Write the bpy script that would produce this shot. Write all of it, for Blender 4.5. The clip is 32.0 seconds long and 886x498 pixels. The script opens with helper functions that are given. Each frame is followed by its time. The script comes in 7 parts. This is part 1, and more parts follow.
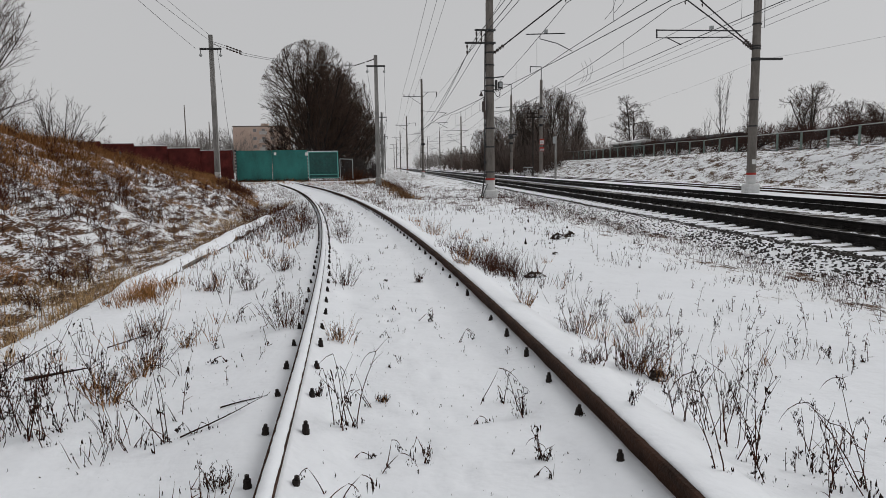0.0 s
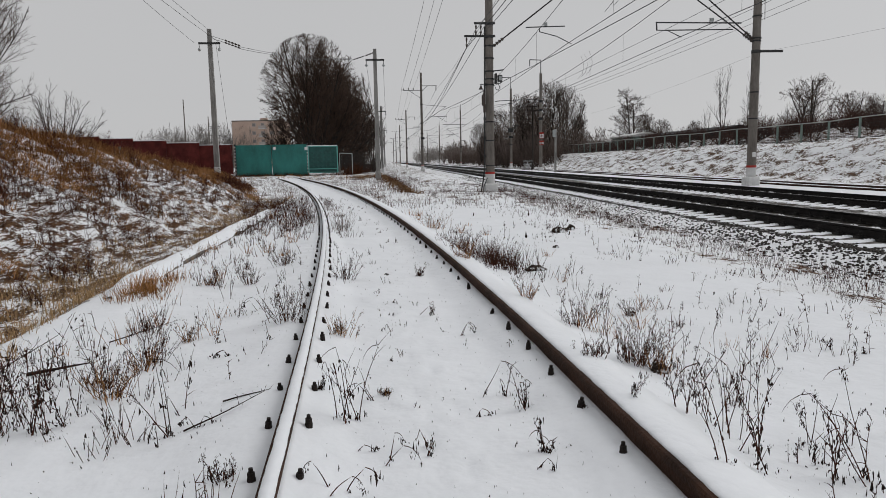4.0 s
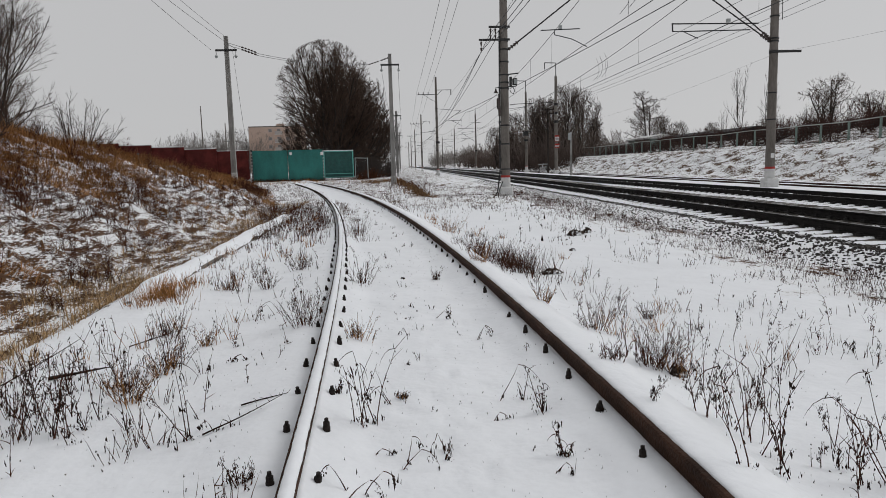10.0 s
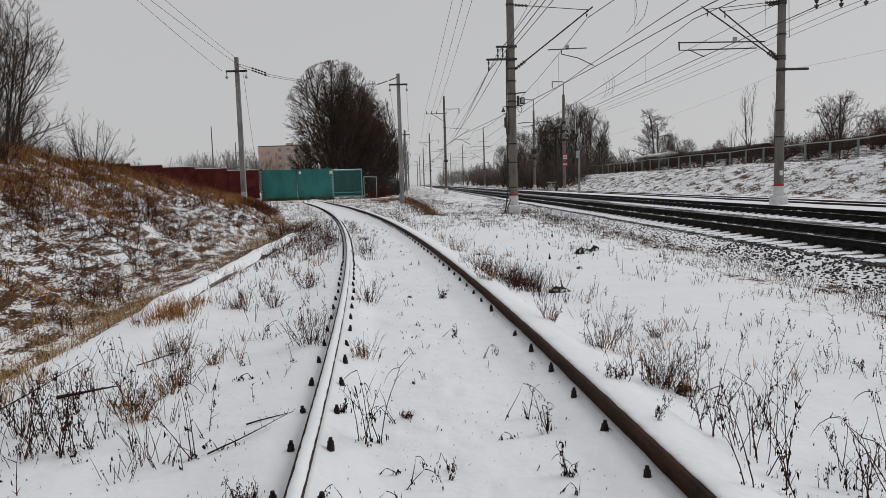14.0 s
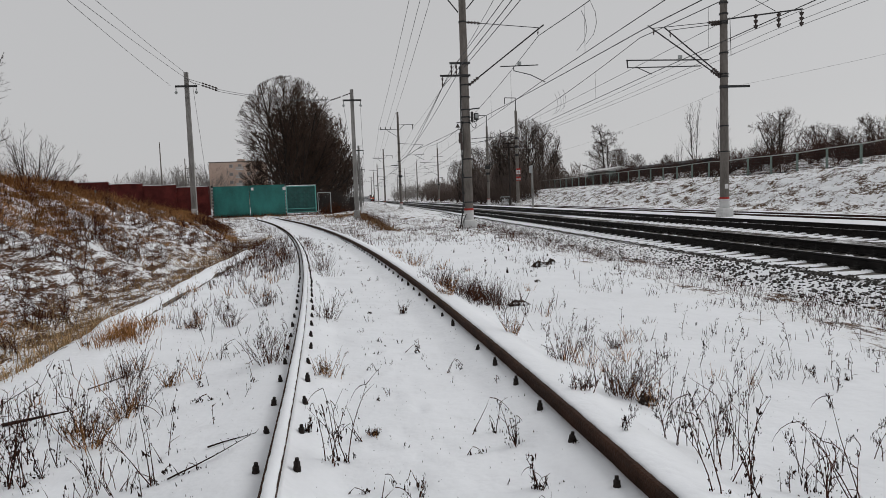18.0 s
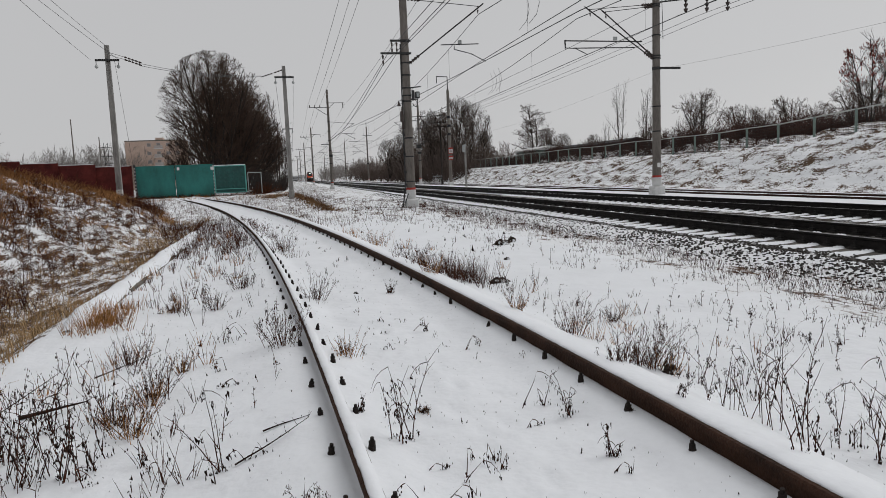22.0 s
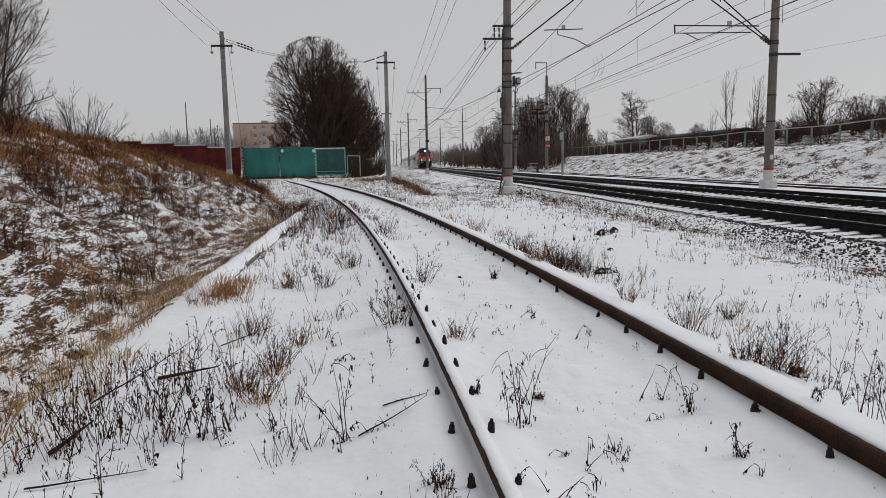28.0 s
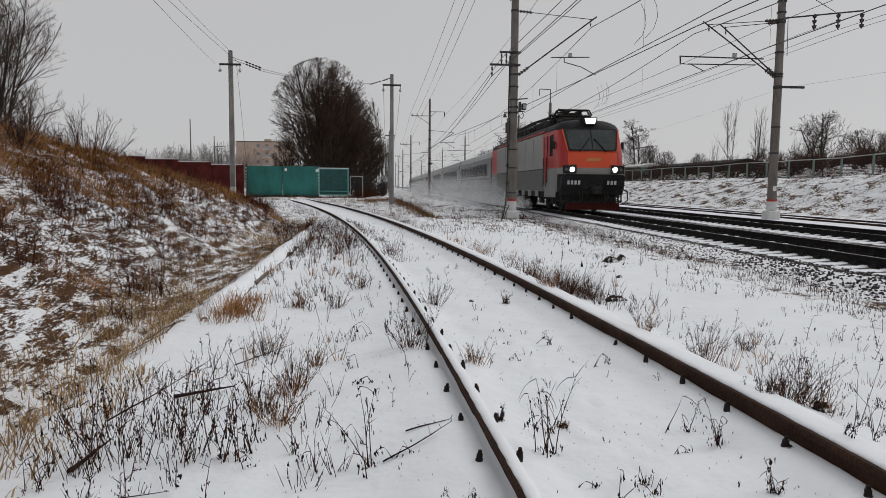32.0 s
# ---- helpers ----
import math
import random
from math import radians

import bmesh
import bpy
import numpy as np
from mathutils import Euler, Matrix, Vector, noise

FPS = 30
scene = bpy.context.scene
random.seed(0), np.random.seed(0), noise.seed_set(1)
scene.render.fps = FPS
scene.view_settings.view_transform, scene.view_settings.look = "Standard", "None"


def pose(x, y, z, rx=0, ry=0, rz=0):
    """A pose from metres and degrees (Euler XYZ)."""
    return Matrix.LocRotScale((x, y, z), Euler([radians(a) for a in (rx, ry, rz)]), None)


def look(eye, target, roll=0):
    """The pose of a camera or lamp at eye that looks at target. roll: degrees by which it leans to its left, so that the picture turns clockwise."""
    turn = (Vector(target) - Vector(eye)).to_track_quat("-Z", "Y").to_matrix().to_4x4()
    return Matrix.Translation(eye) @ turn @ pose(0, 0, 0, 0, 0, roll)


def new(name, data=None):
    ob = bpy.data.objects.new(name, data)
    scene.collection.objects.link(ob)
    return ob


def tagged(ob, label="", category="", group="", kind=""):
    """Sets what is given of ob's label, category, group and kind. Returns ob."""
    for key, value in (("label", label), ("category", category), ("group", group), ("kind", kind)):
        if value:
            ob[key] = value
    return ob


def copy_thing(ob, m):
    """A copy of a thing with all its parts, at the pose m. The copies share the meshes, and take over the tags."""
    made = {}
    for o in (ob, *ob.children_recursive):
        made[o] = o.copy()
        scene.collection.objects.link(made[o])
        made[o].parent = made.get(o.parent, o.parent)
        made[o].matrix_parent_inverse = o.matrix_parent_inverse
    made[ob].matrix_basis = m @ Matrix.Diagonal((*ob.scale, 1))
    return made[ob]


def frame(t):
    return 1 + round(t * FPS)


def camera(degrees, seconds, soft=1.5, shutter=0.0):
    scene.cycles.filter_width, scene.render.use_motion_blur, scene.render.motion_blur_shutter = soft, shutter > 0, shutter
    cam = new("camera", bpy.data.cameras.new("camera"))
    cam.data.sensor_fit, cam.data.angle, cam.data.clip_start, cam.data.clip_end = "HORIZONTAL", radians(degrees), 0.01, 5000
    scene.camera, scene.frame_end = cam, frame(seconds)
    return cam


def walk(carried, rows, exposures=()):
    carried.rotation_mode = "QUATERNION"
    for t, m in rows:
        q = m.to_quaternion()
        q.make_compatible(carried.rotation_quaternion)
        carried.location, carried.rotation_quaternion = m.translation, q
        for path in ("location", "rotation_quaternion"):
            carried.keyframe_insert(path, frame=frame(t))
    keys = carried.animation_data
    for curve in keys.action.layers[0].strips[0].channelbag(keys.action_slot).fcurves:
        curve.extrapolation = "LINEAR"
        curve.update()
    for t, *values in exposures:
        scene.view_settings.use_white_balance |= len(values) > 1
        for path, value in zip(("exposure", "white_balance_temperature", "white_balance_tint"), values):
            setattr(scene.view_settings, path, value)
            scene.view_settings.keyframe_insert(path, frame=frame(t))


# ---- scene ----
cam = camera(66.3, 32.0, soft=0.85)
PATH = [
    (0, (0.119, 0.052, 1.324), (0.268, 2.032, 1.083), -0.8),
    (0.5, (0.114, 0.05, 1.325), (0.256, 2.031, 1.092), -0.8),
    (1, (0.114, 0.059, 1.325), (0.245, 2.041, 1.094), -0.9),
    (1.5, (0.113, 0.048, 1.328), (0.239, 2.03, 1.093), -1.1),
    (2, (0.111, 0.048, 1.322), (0.246, 2.029, 1.085), -1.1),
    (2.5, (0.11, 0.045, 1.32), (0.257, 2.024, 1.065), -1.1),
    (3, (0.114, 0.053, 1.316), (0.268, 2.029, 1.049), -0.9),
    (3.5, (0.11, 0.055, 1.318), (0.262, 2.032, 1.053), -1.0),
    (5.5, (0.107, 0.057, 1.32), (0.243, 2.038, 1.083), -1.0),
    (6, (0.111, 0.06, 1.321), (0.242, 2.042, 1.085), -1.2),
    (6.5, (0.11, 0.052, 1.323), (0.238, 2.035, 1.091), -1.2),
    (7, (0.111, 0.056, 1.322), (0.231, 2.037, 1.08), -1.5),
    (7.5, (0.113, 0.056, 1.32), (0.231, 2.038, 1.075), -1.5),
    (8, (0.109, 0.057, 1.319), (0.223, 2.038, 1.073), -1.4),
    (8.5, (0.1, 0.06, 1.32), (0.221, 2.041, 1.077), -1.4),
    (9, (0.1, 0.058, 1.319), (0.223, 2.038, 1.067), -1.5),
    (9.5, (0.105, 0.059, 1.318), (0.221, 2.04, 1.064), -1.6),
    (10, (0.104, 0.058, 1.316), (0.207, 2.04, 1.07), -1.5),
    (10.5, (0.109, 0.056, 1.319), (0.21, 2.039, 1.085), -1.5),
    (11, (0.109, 0.049, 1.321), (0.211, 2.034, 1.098), -1.3),
    (11.5, (0.111, 0.046, 1.322), (0.214, 2.031, 1.103), -1.4),
    (12, (0.114, 0.049, 1.322), (0.221, 2.034, 1.099), -1.5),
    (12.5, (0.121, 0.054, 1.32), (0.223, 2.04, 1.102), -1.5),
    (13, (0.128, 0.052, 1.321), (0.225, 2.039, 1.112), -1.6),
    (13.5, (0.13, 0.044, 1.322), (0.209, 2.032, 1.123), -1.7),
    (15.5, (0.117, 0.031, 1.326), (0.203, 2.02, 1.14), -1.5),
    (16, (0.116, 0.031, 1.326), (0.229, 2.019, 1.138), -1.6),
    (16.5, (0.108, 0.025, 1.329), (0.258, 2.012, 1.162), -1.7),
    (17, (0.104, 0.025, 1.328), (0.269, 2.013, 1.184), -1.4),
    (17.5, (0.09, 0.039, 1.326), (0.268, 2.026, 1.194), -1.4),
    (18, (0.072, 0.052, 1.32), (0.285, 2.035, 1.168), -2.1),
    (18.5, (0.108, 0.087, 1.318), (0.247, 2.076, 1.165), -0.5),
    (19, (0.07, 0.093, 1.332), (0.215, 2.084, 1.21), -1.6),
    (19.5, (-0.205, 0.123, 1.322), (0.083, 2.097, 1.174), -1.6),
    (20, (-0.378, 0.12, 1.346), (-0.051, 2.084, 1.15), -1.9),
    (20.5, (-0.389, 0.045, 1.341), (-0.059, 2.009, 1.148), -0.9),
    (21, (-0.411, -0.001, 1.343), (-0.064, 1.952, 1.086), -0.8),
    (21.5, (-0.533, 0.14, 1.342), (-0.065, 2.071, 1.116), -1.3),
    (22, (-0.619, 0.144, 1.338), (-0.2, 2.087, 1.118), -2.3),
    (22.5, (-0.604, 0.127, 1.34), (-0.279, 2.088, 1.123), -1.7),
    (23, (-0.586, 0.091, 1.339), (-0.308, 2.058, 1.109), -0.8),
    (23.5, (-0.607, 0.09, 1.333), (-0.329, 2.054, 1.084), -0.8),
    (24, (-0.7, 0.12, 1.334), (-0.442, 2.085, 1.063), -1.4),
    (24.5, (-0.764, 0.149, 1.335), (-0.477, 2.11, 1.066), -1.3),
    (26.5, (-0.846, 0.182, 1.323), (-0.581, 2.153, 1.109), -0.3),
    (27, (-0.856, 0.188, 1.324), (-0.61, 2.16, 1.099), -0.2),
    (27.5, (-0.799, 0.162, 1.325), (-0.615, 2.139, 1.089), -0.5),
    (28, (-0.793, 0.152, 1.334), (-0.639, 2.13, 1.083), -1.0),
    (28.5, (-0.857, 0.17, 1.335), (-0.675, 2.151, 1.128), -0.3),
    (29, (-0.901, 0.188, 1.327), (-0.715, 2.169, 1.121), 0.0),
    (29.5, (-0.91, 0.191, 1.326), (-0.734, 2.173, 1.126), -0.1),
    (30, (-0.909, 0.191, 1.336), (-0.746, 2.176, 1.15), 0.0),
    (30.5, (-0.917, 0.181, 1.338), (-0.758, 2.166, 1.16), 0.3),
    (31, (-0.931, 0.186, 1.334), (-0.768, 2.171, 1.151), 0.4),
    (31.5, (-0.942, 0.195, 1.333), (-0.787, 2.18, 1.145), 0.5),
    (32, (-0.951, 0.194, 1.338), (-0.793, 2.179, 1.153), 0.5),
]
walk(cam, [(t, look(eye, target, roll)) for t, eye, target, roll in PATH])

# ---------------------------------------------------------------- world, sun
world = bpy.data.worlds.new("overcast_sky")
scene.world = world
world.use_nodes = True
wn, wl = world.node_tree.nodes, world.node_tree.links
wn.clear()
sky = wn.new("ShaderNodeTexSky")
sky.sky_type = "NISHITA"
sky.sun_disc = False
sky.sun_elevation, sky.sun_rotation = radians(24), radians(75)
grey = wn.new("ShaderNodeHueSaturation")
grey.inputs["Saturation"].default_value = 0.12
bgd = wn.new("ShaderNodeBackground")
bgd.inputs["Strength"].default_value = 0.011
flat = wn.new("ShaderNodeBackground")
flat.inputs["Color"].default_value = (0.978, 0.98, 0.996, 1)
flat.inputs["Strength"].default_value = 0.447
both = wn.new("ShaderNodeAddShader")
wout = wn.new("ShaderNodeOutputWorld")
wl.new(sky.outputs[0], grey.inputs["Color"])
wl.new(grey.outputs[0], bgd.inputs["Color"])
wl.new(bgd.outputs[0], both.inputs[0])
wl.new(flat.outputs[0], both.inputs[1])
wl.new(both.outputs[0], wout.inputs["Surface"])
sun = new("sun", bpy.data.lights.new("sun", "SUN"))
sun.data.energy, sun.data.angle, sun.data.color = 1.08, radians(35), (1.0, 0.985, 0.96)
sun.matrix_world = look((60, 16, 60), (0, 0, 0))
scene.view_settings.exposure = 0.095


# ---------------------------------------------------------------- materials
def mat(name, c1, c2, scale=8.0, rough=0.8, bump=0.25, metal=0.0, detail=6.0, stretch=(1, 1, 1), fine=0.0, spread=0.18,
        rnd=0.0, island=False, glow=0.0):
    """Two tones mixed by noise at two scales, with a bump from the fine one."""
    m = bpy.data.materials.new(name)
    m.use_nodes = True
    n, l = m.node_tree.nodes, m.node_tree.links
    b = n["Principled BSDF"]
    tc = n.new("ShaderNodeTexCoord")
    mp = n.new("ShaderNodeMapping")
    mp.inputs["Scale"].default_value = stretch
    l.new(tc.outputs["Object"], mp.inputs["Vector"])
    a = n.new("ShaderNodeTexNoise")
    a.inputs["Scale"].default_value, a.inputs["Detail"].default_value = scale, detail
    l.new(mp.outputs[0], a.inputs["Vector"])
    f = n.new("ShaderNodeTexNoise")
    f.inputs["Scale"].default_value, f.inputs["Detail"].default_value = fine or scale * 7, 4
    l.new(mp.outputs[0], f.inputs["Vector"])
    r = n.new("ShaderNodeValToRGB")
    r.color_ramp.elements[0].position, r.color_ramp.elements[1].position = 0.5 - spread, 0.5 + spread
    r.color_ramp.elements[0].color, r.color_ramp.elements[1].color = (*c1, 1), (*c2, 1)
    mx = n.new("ShaderNodeMix")
    mx.inputs[0].default_value = 0.35
    l.new(a.outputs["Fac"], mx.inputs[2])
    l.new(f.outputs["Fac"], mx.inputs[3])
    l.new(mx.outputs[0], r.inputs["Fac"])
    col = r.outputs["Color"]
    if rnd:
        if island:
            src = n.new("ShaderNodeNewGeometry").outputs["Random Per Island"]
        else:
            src = n.new("ShaderNodeObjectInfo").outputs["Random"]
        mr = n.new("ShaderNodeMapRange")
        mr.inputs["To Min"].default_value, mr.inputs["To Max"].default_value = 1 - rnd, 1 + rnd
        l.new(src, mr.inputs["Value"])
        hs = n.new("ShaderNodeHueSaturation")
        l.new(mr.outputs[0], hs.inputs["Value"])
        l.new(col, hs.inputs["Color"])
        col = hs.outputs["Color"]
    l.new(col, b.inputs["Base Color"])
    b.inputs["Roughness"].default_value, b.inputs["Metallic"].default_value = rough, metal
    b.inputs["Specular IOR Level"].default_value = 0.12 if rough >= 0.6 else 0.5
    if bump:
        bp = n.new("ShaderNodeBump")
        bp.inputs["Strength"].default_value, bp.inputs["Distance"].default_value = bump, 0.02
        l.new(f.outputs["Fac"], bp.inputs["Height"])
        l.new(bp.outputs[0], b.inputs["Normal"])
    if glow:
        b.inputs["Emission Color"].default_value = (*c2, 1)
        b.inputs["Emission Strength"].default_value = glow
    return m


def patched(name, over, under, lo, hi, scale, stretch=(1, 1, 1), bump=0.6):
    """Snow lying in patches over earth, stones or dead grass: sharp-edged noise at two scales."""
    m = mat(name, under[0], under[1], 9.0, 0.95, 0.0, stretch=stretch)
    n, l = m.node_tree.nodes, m.node_tree.links
    b = n["Principled BSDF"]
    mp = n["Mapping"]
    a = n.new("ShaderNodeTexNoise")
    a.inputs["Scale"].default_value, a.inputs["Detail"].default_value, a.inputs["Roughness"].default_value = scale, 10, 0.74
    l.new(mp.outputs[0], a.inputs["Vector"])
    big = n.new("ShaderNodeTexNoise")
    big.inputs["Scale"].default_value, big.inputs["Detail"].default_value = scale * 0.16, 4
    l.new(mp.outputs[0], big.inputs["Vector"])
    av = n.new("ShaderNodeMix")
    av.inputs[0].default_value = 0.42
    l.new(a.outputs["Fac"], av.inputs[2])
    l.new(big.outputs["Fac"], av.inputs[3])
    mr = n.new("ShaderNodeMapRange")
    mr.inputs["From Min"].default_value, mr.inputs["From Max"].default_value = lo, hi
    l.new(av.outputs[0], mr.inputs["Value"])
    mx = n.new("ShaderNodeMix")
    mx.data_type = "RGBA"
    l.new(mr.outputs[0], mx.inputs[0])
    l.new(b.inputs["Base Color"].links[0].from_socket, mx.inputs[6])
    mx.inputs[7].default_value = (*over, 1)
    l.new(mx.outputs[2], b.inputs["Base Color"])
    bp = n.new("ShaderNodeBump")
    bp.inputs["Strength"].default_value, bp.inputs["Distance"].default_value = bump, 0.06
    l.new(av.outputs[0], bp.inputs["Height"])
    l.new(bp.outputs[0], b.inputs["Normal"])
    return m


SNOW = (0.80, 0.815, 0.84)
M_SNOW = mat("snow", (0.765, 0.784, 0.816), (0.82, 0.84, 0.874), 1.3, 0.9, 0.16, fine=30)


def lumpy(m, scale, depth):
    """Adds a broad soft relief under the fine one."""
    n, l = m.node_tree.nodes, m.node_tree.links
    b = n["Principled BSDF"]
    t = n.new("ShaderNodeTexNoise")
    t.inputs["Scale"].default_value, t.inputs["Detail"].default_value = scale, 3
    l.new(n["Mapping"].outputs[0], t.inputs["Vector"])
    p = n.new("ShaderNodeBump")
    p.inputs["Strength"].default_value, p.inputs["Distance"].default_value = 1.0, depth
    l.new(t.outputs["Fac"], p.inputs["Height"])
    old = b.inputs["Normal"].links[0].from_node
    l.new(p.outputs[0], old.inputs["Normal"])


lumpy(M_SNOW, 2.6, 0.04)
M_SLOPE = patched("grassy_slope_under_snow", SNOW, ((0.022, 0.012, 0.008), (0.135, 0.070, 0.036)), 0.489, 0.527, 23.0, stretch=(1.5, 0.42, 1.9))
M_BANK = patched("bank_under_thin_snow", SNOW, ((0.04, 0.026, 0.018), (0.15, 0.095, 0.06)), 0.464, 0.492, 7.0, stretch=(1.3, 0.7, 1.3), bump=0.6)
M_MEADOW = patched("thin_snow_over_stubble", SNOW, ((0.05, 0.029, 0.019), (0.18, 0.11, 0.068)), 0.418, 0.465, 11.0, stretch=(1, 0.4, 1), bump=0.7)
M_BALLAST = patched("crushed_stone_dusted_with_snow", SNOW, ((0.025, 0.023, 0.022), (0.08, 0.075, 0.07)), 0.36, 0.44, 11.0)
M_STONEBED = patched("oily_crushed_stone", (0.62, 0.63, 0.64), ((0.020, 0.016, 0.013), (0.064, 0.053, 0.045)), 0.50, 0.60, 8.0)
M_STONE = mat("ballast_stone", (0.018, 0.016, 0.015), (0.075, 0.07, 0.066), 14, 0.9, 0.3, rnd=0.5, island=True)
M_RUST = mat("rusty_rail_steel", (0.017, 0.0085, 0.0055), (0.058, 0.028, 0.0175), 5, 0.78, 0.5, fine=60, stretch=(1, 1, 1))
M_RAIL = mat("dark_rail_steel", (0.006, 0.005, 0.005), (0.020, 0.017, 0.016), 6, 0.6, 0.3)
M_RAILHEAD = mat("worn_rail_head", (0.10, 0.10, 0.105), (0.2, 0.2, 0.21), 5, 0.35, 0.05, metal=0.8)
M_BOLT = mat("rusty_bolt", (0.012, 0.01, 0.009), (0.04, 0.03, 0.026), 40, 0.7, 0.4)
M_SLEEPER = mat("concrete_sleeper", (0.06, 0.055, 0.05), (0.15, 0.14, 0.13), 9, 0.9, 0.4, rnd=0.25)
M_MAST = mat("spun_concrete", (0.105, 0.094, 0.084), (0.225, 0.205, 0.188), 3, 0.9, 0.35, stretch=(1, 1, 0.25))
M_POLE = mat("weathered_concrete_pole", (0.13, 0.126, 0.12), (0.36, 0.352, 0.338), 4, 0.9, 0.35, stretch=(1, 1, 0.2))
M_FOUND = mat("whitewashed_concrete", (0.45, 0.45, 0.45), (0.66, 0.66, 0.655), 4, 0.9, 0.3)
M_RED = mat("red_band_paint", (0.30, 0.035, 0.03), (0.42, 0.06, 0.05), 9, 0.6, 0.1)
M_IRON = mat("dark_galvanised_steel", (0.03, 0.03, 0.032), (0.085, 0.085, 0.085), 14, 0.65, 0.2, metal=0.4)
M_WIRE = mat("weathered_wire", (0.05, 0.05, 0.052), (0.11, 0.11, 0.112), 8, 0.6, 0.0, metal=0.3)
M_INSUL = mat("dark_brown_porcelain", (0.025, 0.018, 0.015), (0.06, 0.04, 0.035), 20, 0.25, 0.0)
M_GLASSINS = mat("grey_glass_insulator", (0.25, 0.27, 0.27), (0.4, 0.42, 0.42), 20, 0.2, 0.0)
M_GATE = mat("teal_painted_sheet_steel", (0.005, 0.09, 0.08), (0.02, 0.21, 0.185), 1.0, 0.55, 0.2, stretch=(1, 1, 0.5), fine=22)
M_GATEFRAME = mat("pale_teal_frame_paint", (0.07, 0.30, 0.27), (0.13, 0.42, 0.38), 4, 0.55, 0.1)
M_REDFENCE = mat("dull_red_sheet_fence", (0.05, 0.009, 0.009), (0.13, 0.026, 0.022), 1.6, 0.7, 0.15, fine=12)
M_BARK = mat("dark_wet_bark", (0.022, 0.018, 0.016), (0.06, 0.05, 0.045), 5, 0.95, 0.5)
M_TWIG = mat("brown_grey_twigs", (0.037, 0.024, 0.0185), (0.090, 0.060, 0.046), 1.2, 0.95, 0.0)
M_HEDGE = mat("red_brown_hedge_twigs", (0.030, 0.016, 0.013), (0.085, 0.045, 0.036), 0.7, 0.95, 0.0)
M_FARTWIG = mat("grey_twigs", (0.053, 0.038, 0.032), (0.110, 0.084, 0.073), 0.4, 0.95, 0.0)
# the next two are paler with distance: haze put into the twig colour
M_MIDTWIG = mat("half_hazed_twigs", (0.092, 0.071, 0.062), (0.164, 0.132, 0.117), 0.4, 0.95, 0.0)
M_HAZETWIG = mat("haze_paled_twigs", (0.16, 0.145, 0.135), (0.27, 0.25, 0.235), 0.4, 0.95, 0.0)
M_STRAW = mat("dry_straw", (0.150, 0.066, 0.024), (0.46, 0.24, 0.098), 0.8, 0.95, 0.0, rnd=0.6, island=True)
M_STALK = mat("dead_brown_stalks", (0.023, 0.0085, 0.005), (0.105, 0.038, 0.018), 5, 0.95, 0.0, rnd=0.6, island=True)
M_DARKSTALK = mat("dark_red_brown_stalks", (0.021, 0.0075, 0.0055), (0.085, 0.029, 0.016), 4, 0.95, 0.0, rnd=0.5, island=True)
M_PALESTRAW = mat("pale_straw", (0.26, 0.16, 0.075), (0.46, 0.32, 0.18), 1.5, 0.95, 0.0, rnd=0.4, island=True)
M_SEED = mat("dark_brown_seed_heads", (0.014, 0.008, 0.006), (0.050, 0.024, 0.017), 30, 0.95, 0.0, rnd=0.4, island=True)
M_DEADLEAF = mat("black_withered_leaves", (0.009, 0.007, 0.006), (0.038, 0.023, 0.018), 30, 0.95, 0.0, rnd=0.4, island=True)
M_KERB = mat("old_concrete_kerb", (0.09, 0.08, 0.07), (0.2, 0.18, 0.16), 7, 0.95, 0.5)
M_CONCFENCE = mat("pale_green_fence_paint", (0.13, 0.18, 0.16), (0.24, 0.30, 0.275), 4, 0.8, 0.2)
# far block: haze is mixed into the brick tone and the lightened panes
M_BRICK = mat("pale_pinkish_brick", (0.46, 0.345, 0.285), (0.56, 0.425, 0.355), 0.6, 0.9, 0.1)
M_BRICKTRIM = mat("dull_pale_trim", (0.36, 0.33, 0.31), (0.46, 0.43, 0.41), 2, 0.8, 0.0)
M_BLOCKPANE = mat("haze_lightened_block_pane", (0.17, 0.155, 0.15), (0.24, 0.22, 0.215), 2, 0.3, 0.0)
M_PANE = mat("dark_window_pane", (0.07, 0.07, 0.075), (0.13, 0.13, 0.135), 2, 0.15, 0.0)
M_WHITE = mat("white_paint", (0.6, 0.6, 0.6), (0.75, 0.75, 0.74), 6, 0.6, 0.05)
M_LOCORED = mat("glossy_red_body_paint", (0.31, 0.010, 0.010), (0.39, 0.016, 0.014), 1.5, 0.32, 0.02)
M_LOCOORANGE = mat("orange_red_front_paint", (0.62, 0.055, 0.010), (0.70, 0.075, 0.014), 1.5, 0.3, 0.02)
M_LOCOGREY = mat("mid_grey_body_paint", (0.20, 0.195, 0.185), (0.26, 0.255, 0.245), 1.2, 0.4, 0.03)
M_LOCODARK = mat("dark_grey_body_paint", (0.014, 0.0145, 0.016), (0.030, 0.031, 0.033), 1.5, 0.62, 0.05)
M_BOGIE = mat("grimy_black_steel", (0.012, 0.012, 0.012), (0.05, 0.046, 0.042), 7, 0.8, 0.3)
M_COACH = mat("silver_grey_coach_paint", (0.11, 0.113, 0.118), (0.16, 0.164, 0.17), 0.8, 0.4, 0.03)
M_COACHROOF = mat("pale_coach_roof", (0.30, 0.31, 0.31), (0.40, 0.41, 0.41), 0.8, 0.6, 0.05)
M_LAMP = mat("headlight_lens", (1.0, 0.98, 0.9), (1.0, 0.98, 0.9), 2, 0.2, 0.0, glow=4.0)


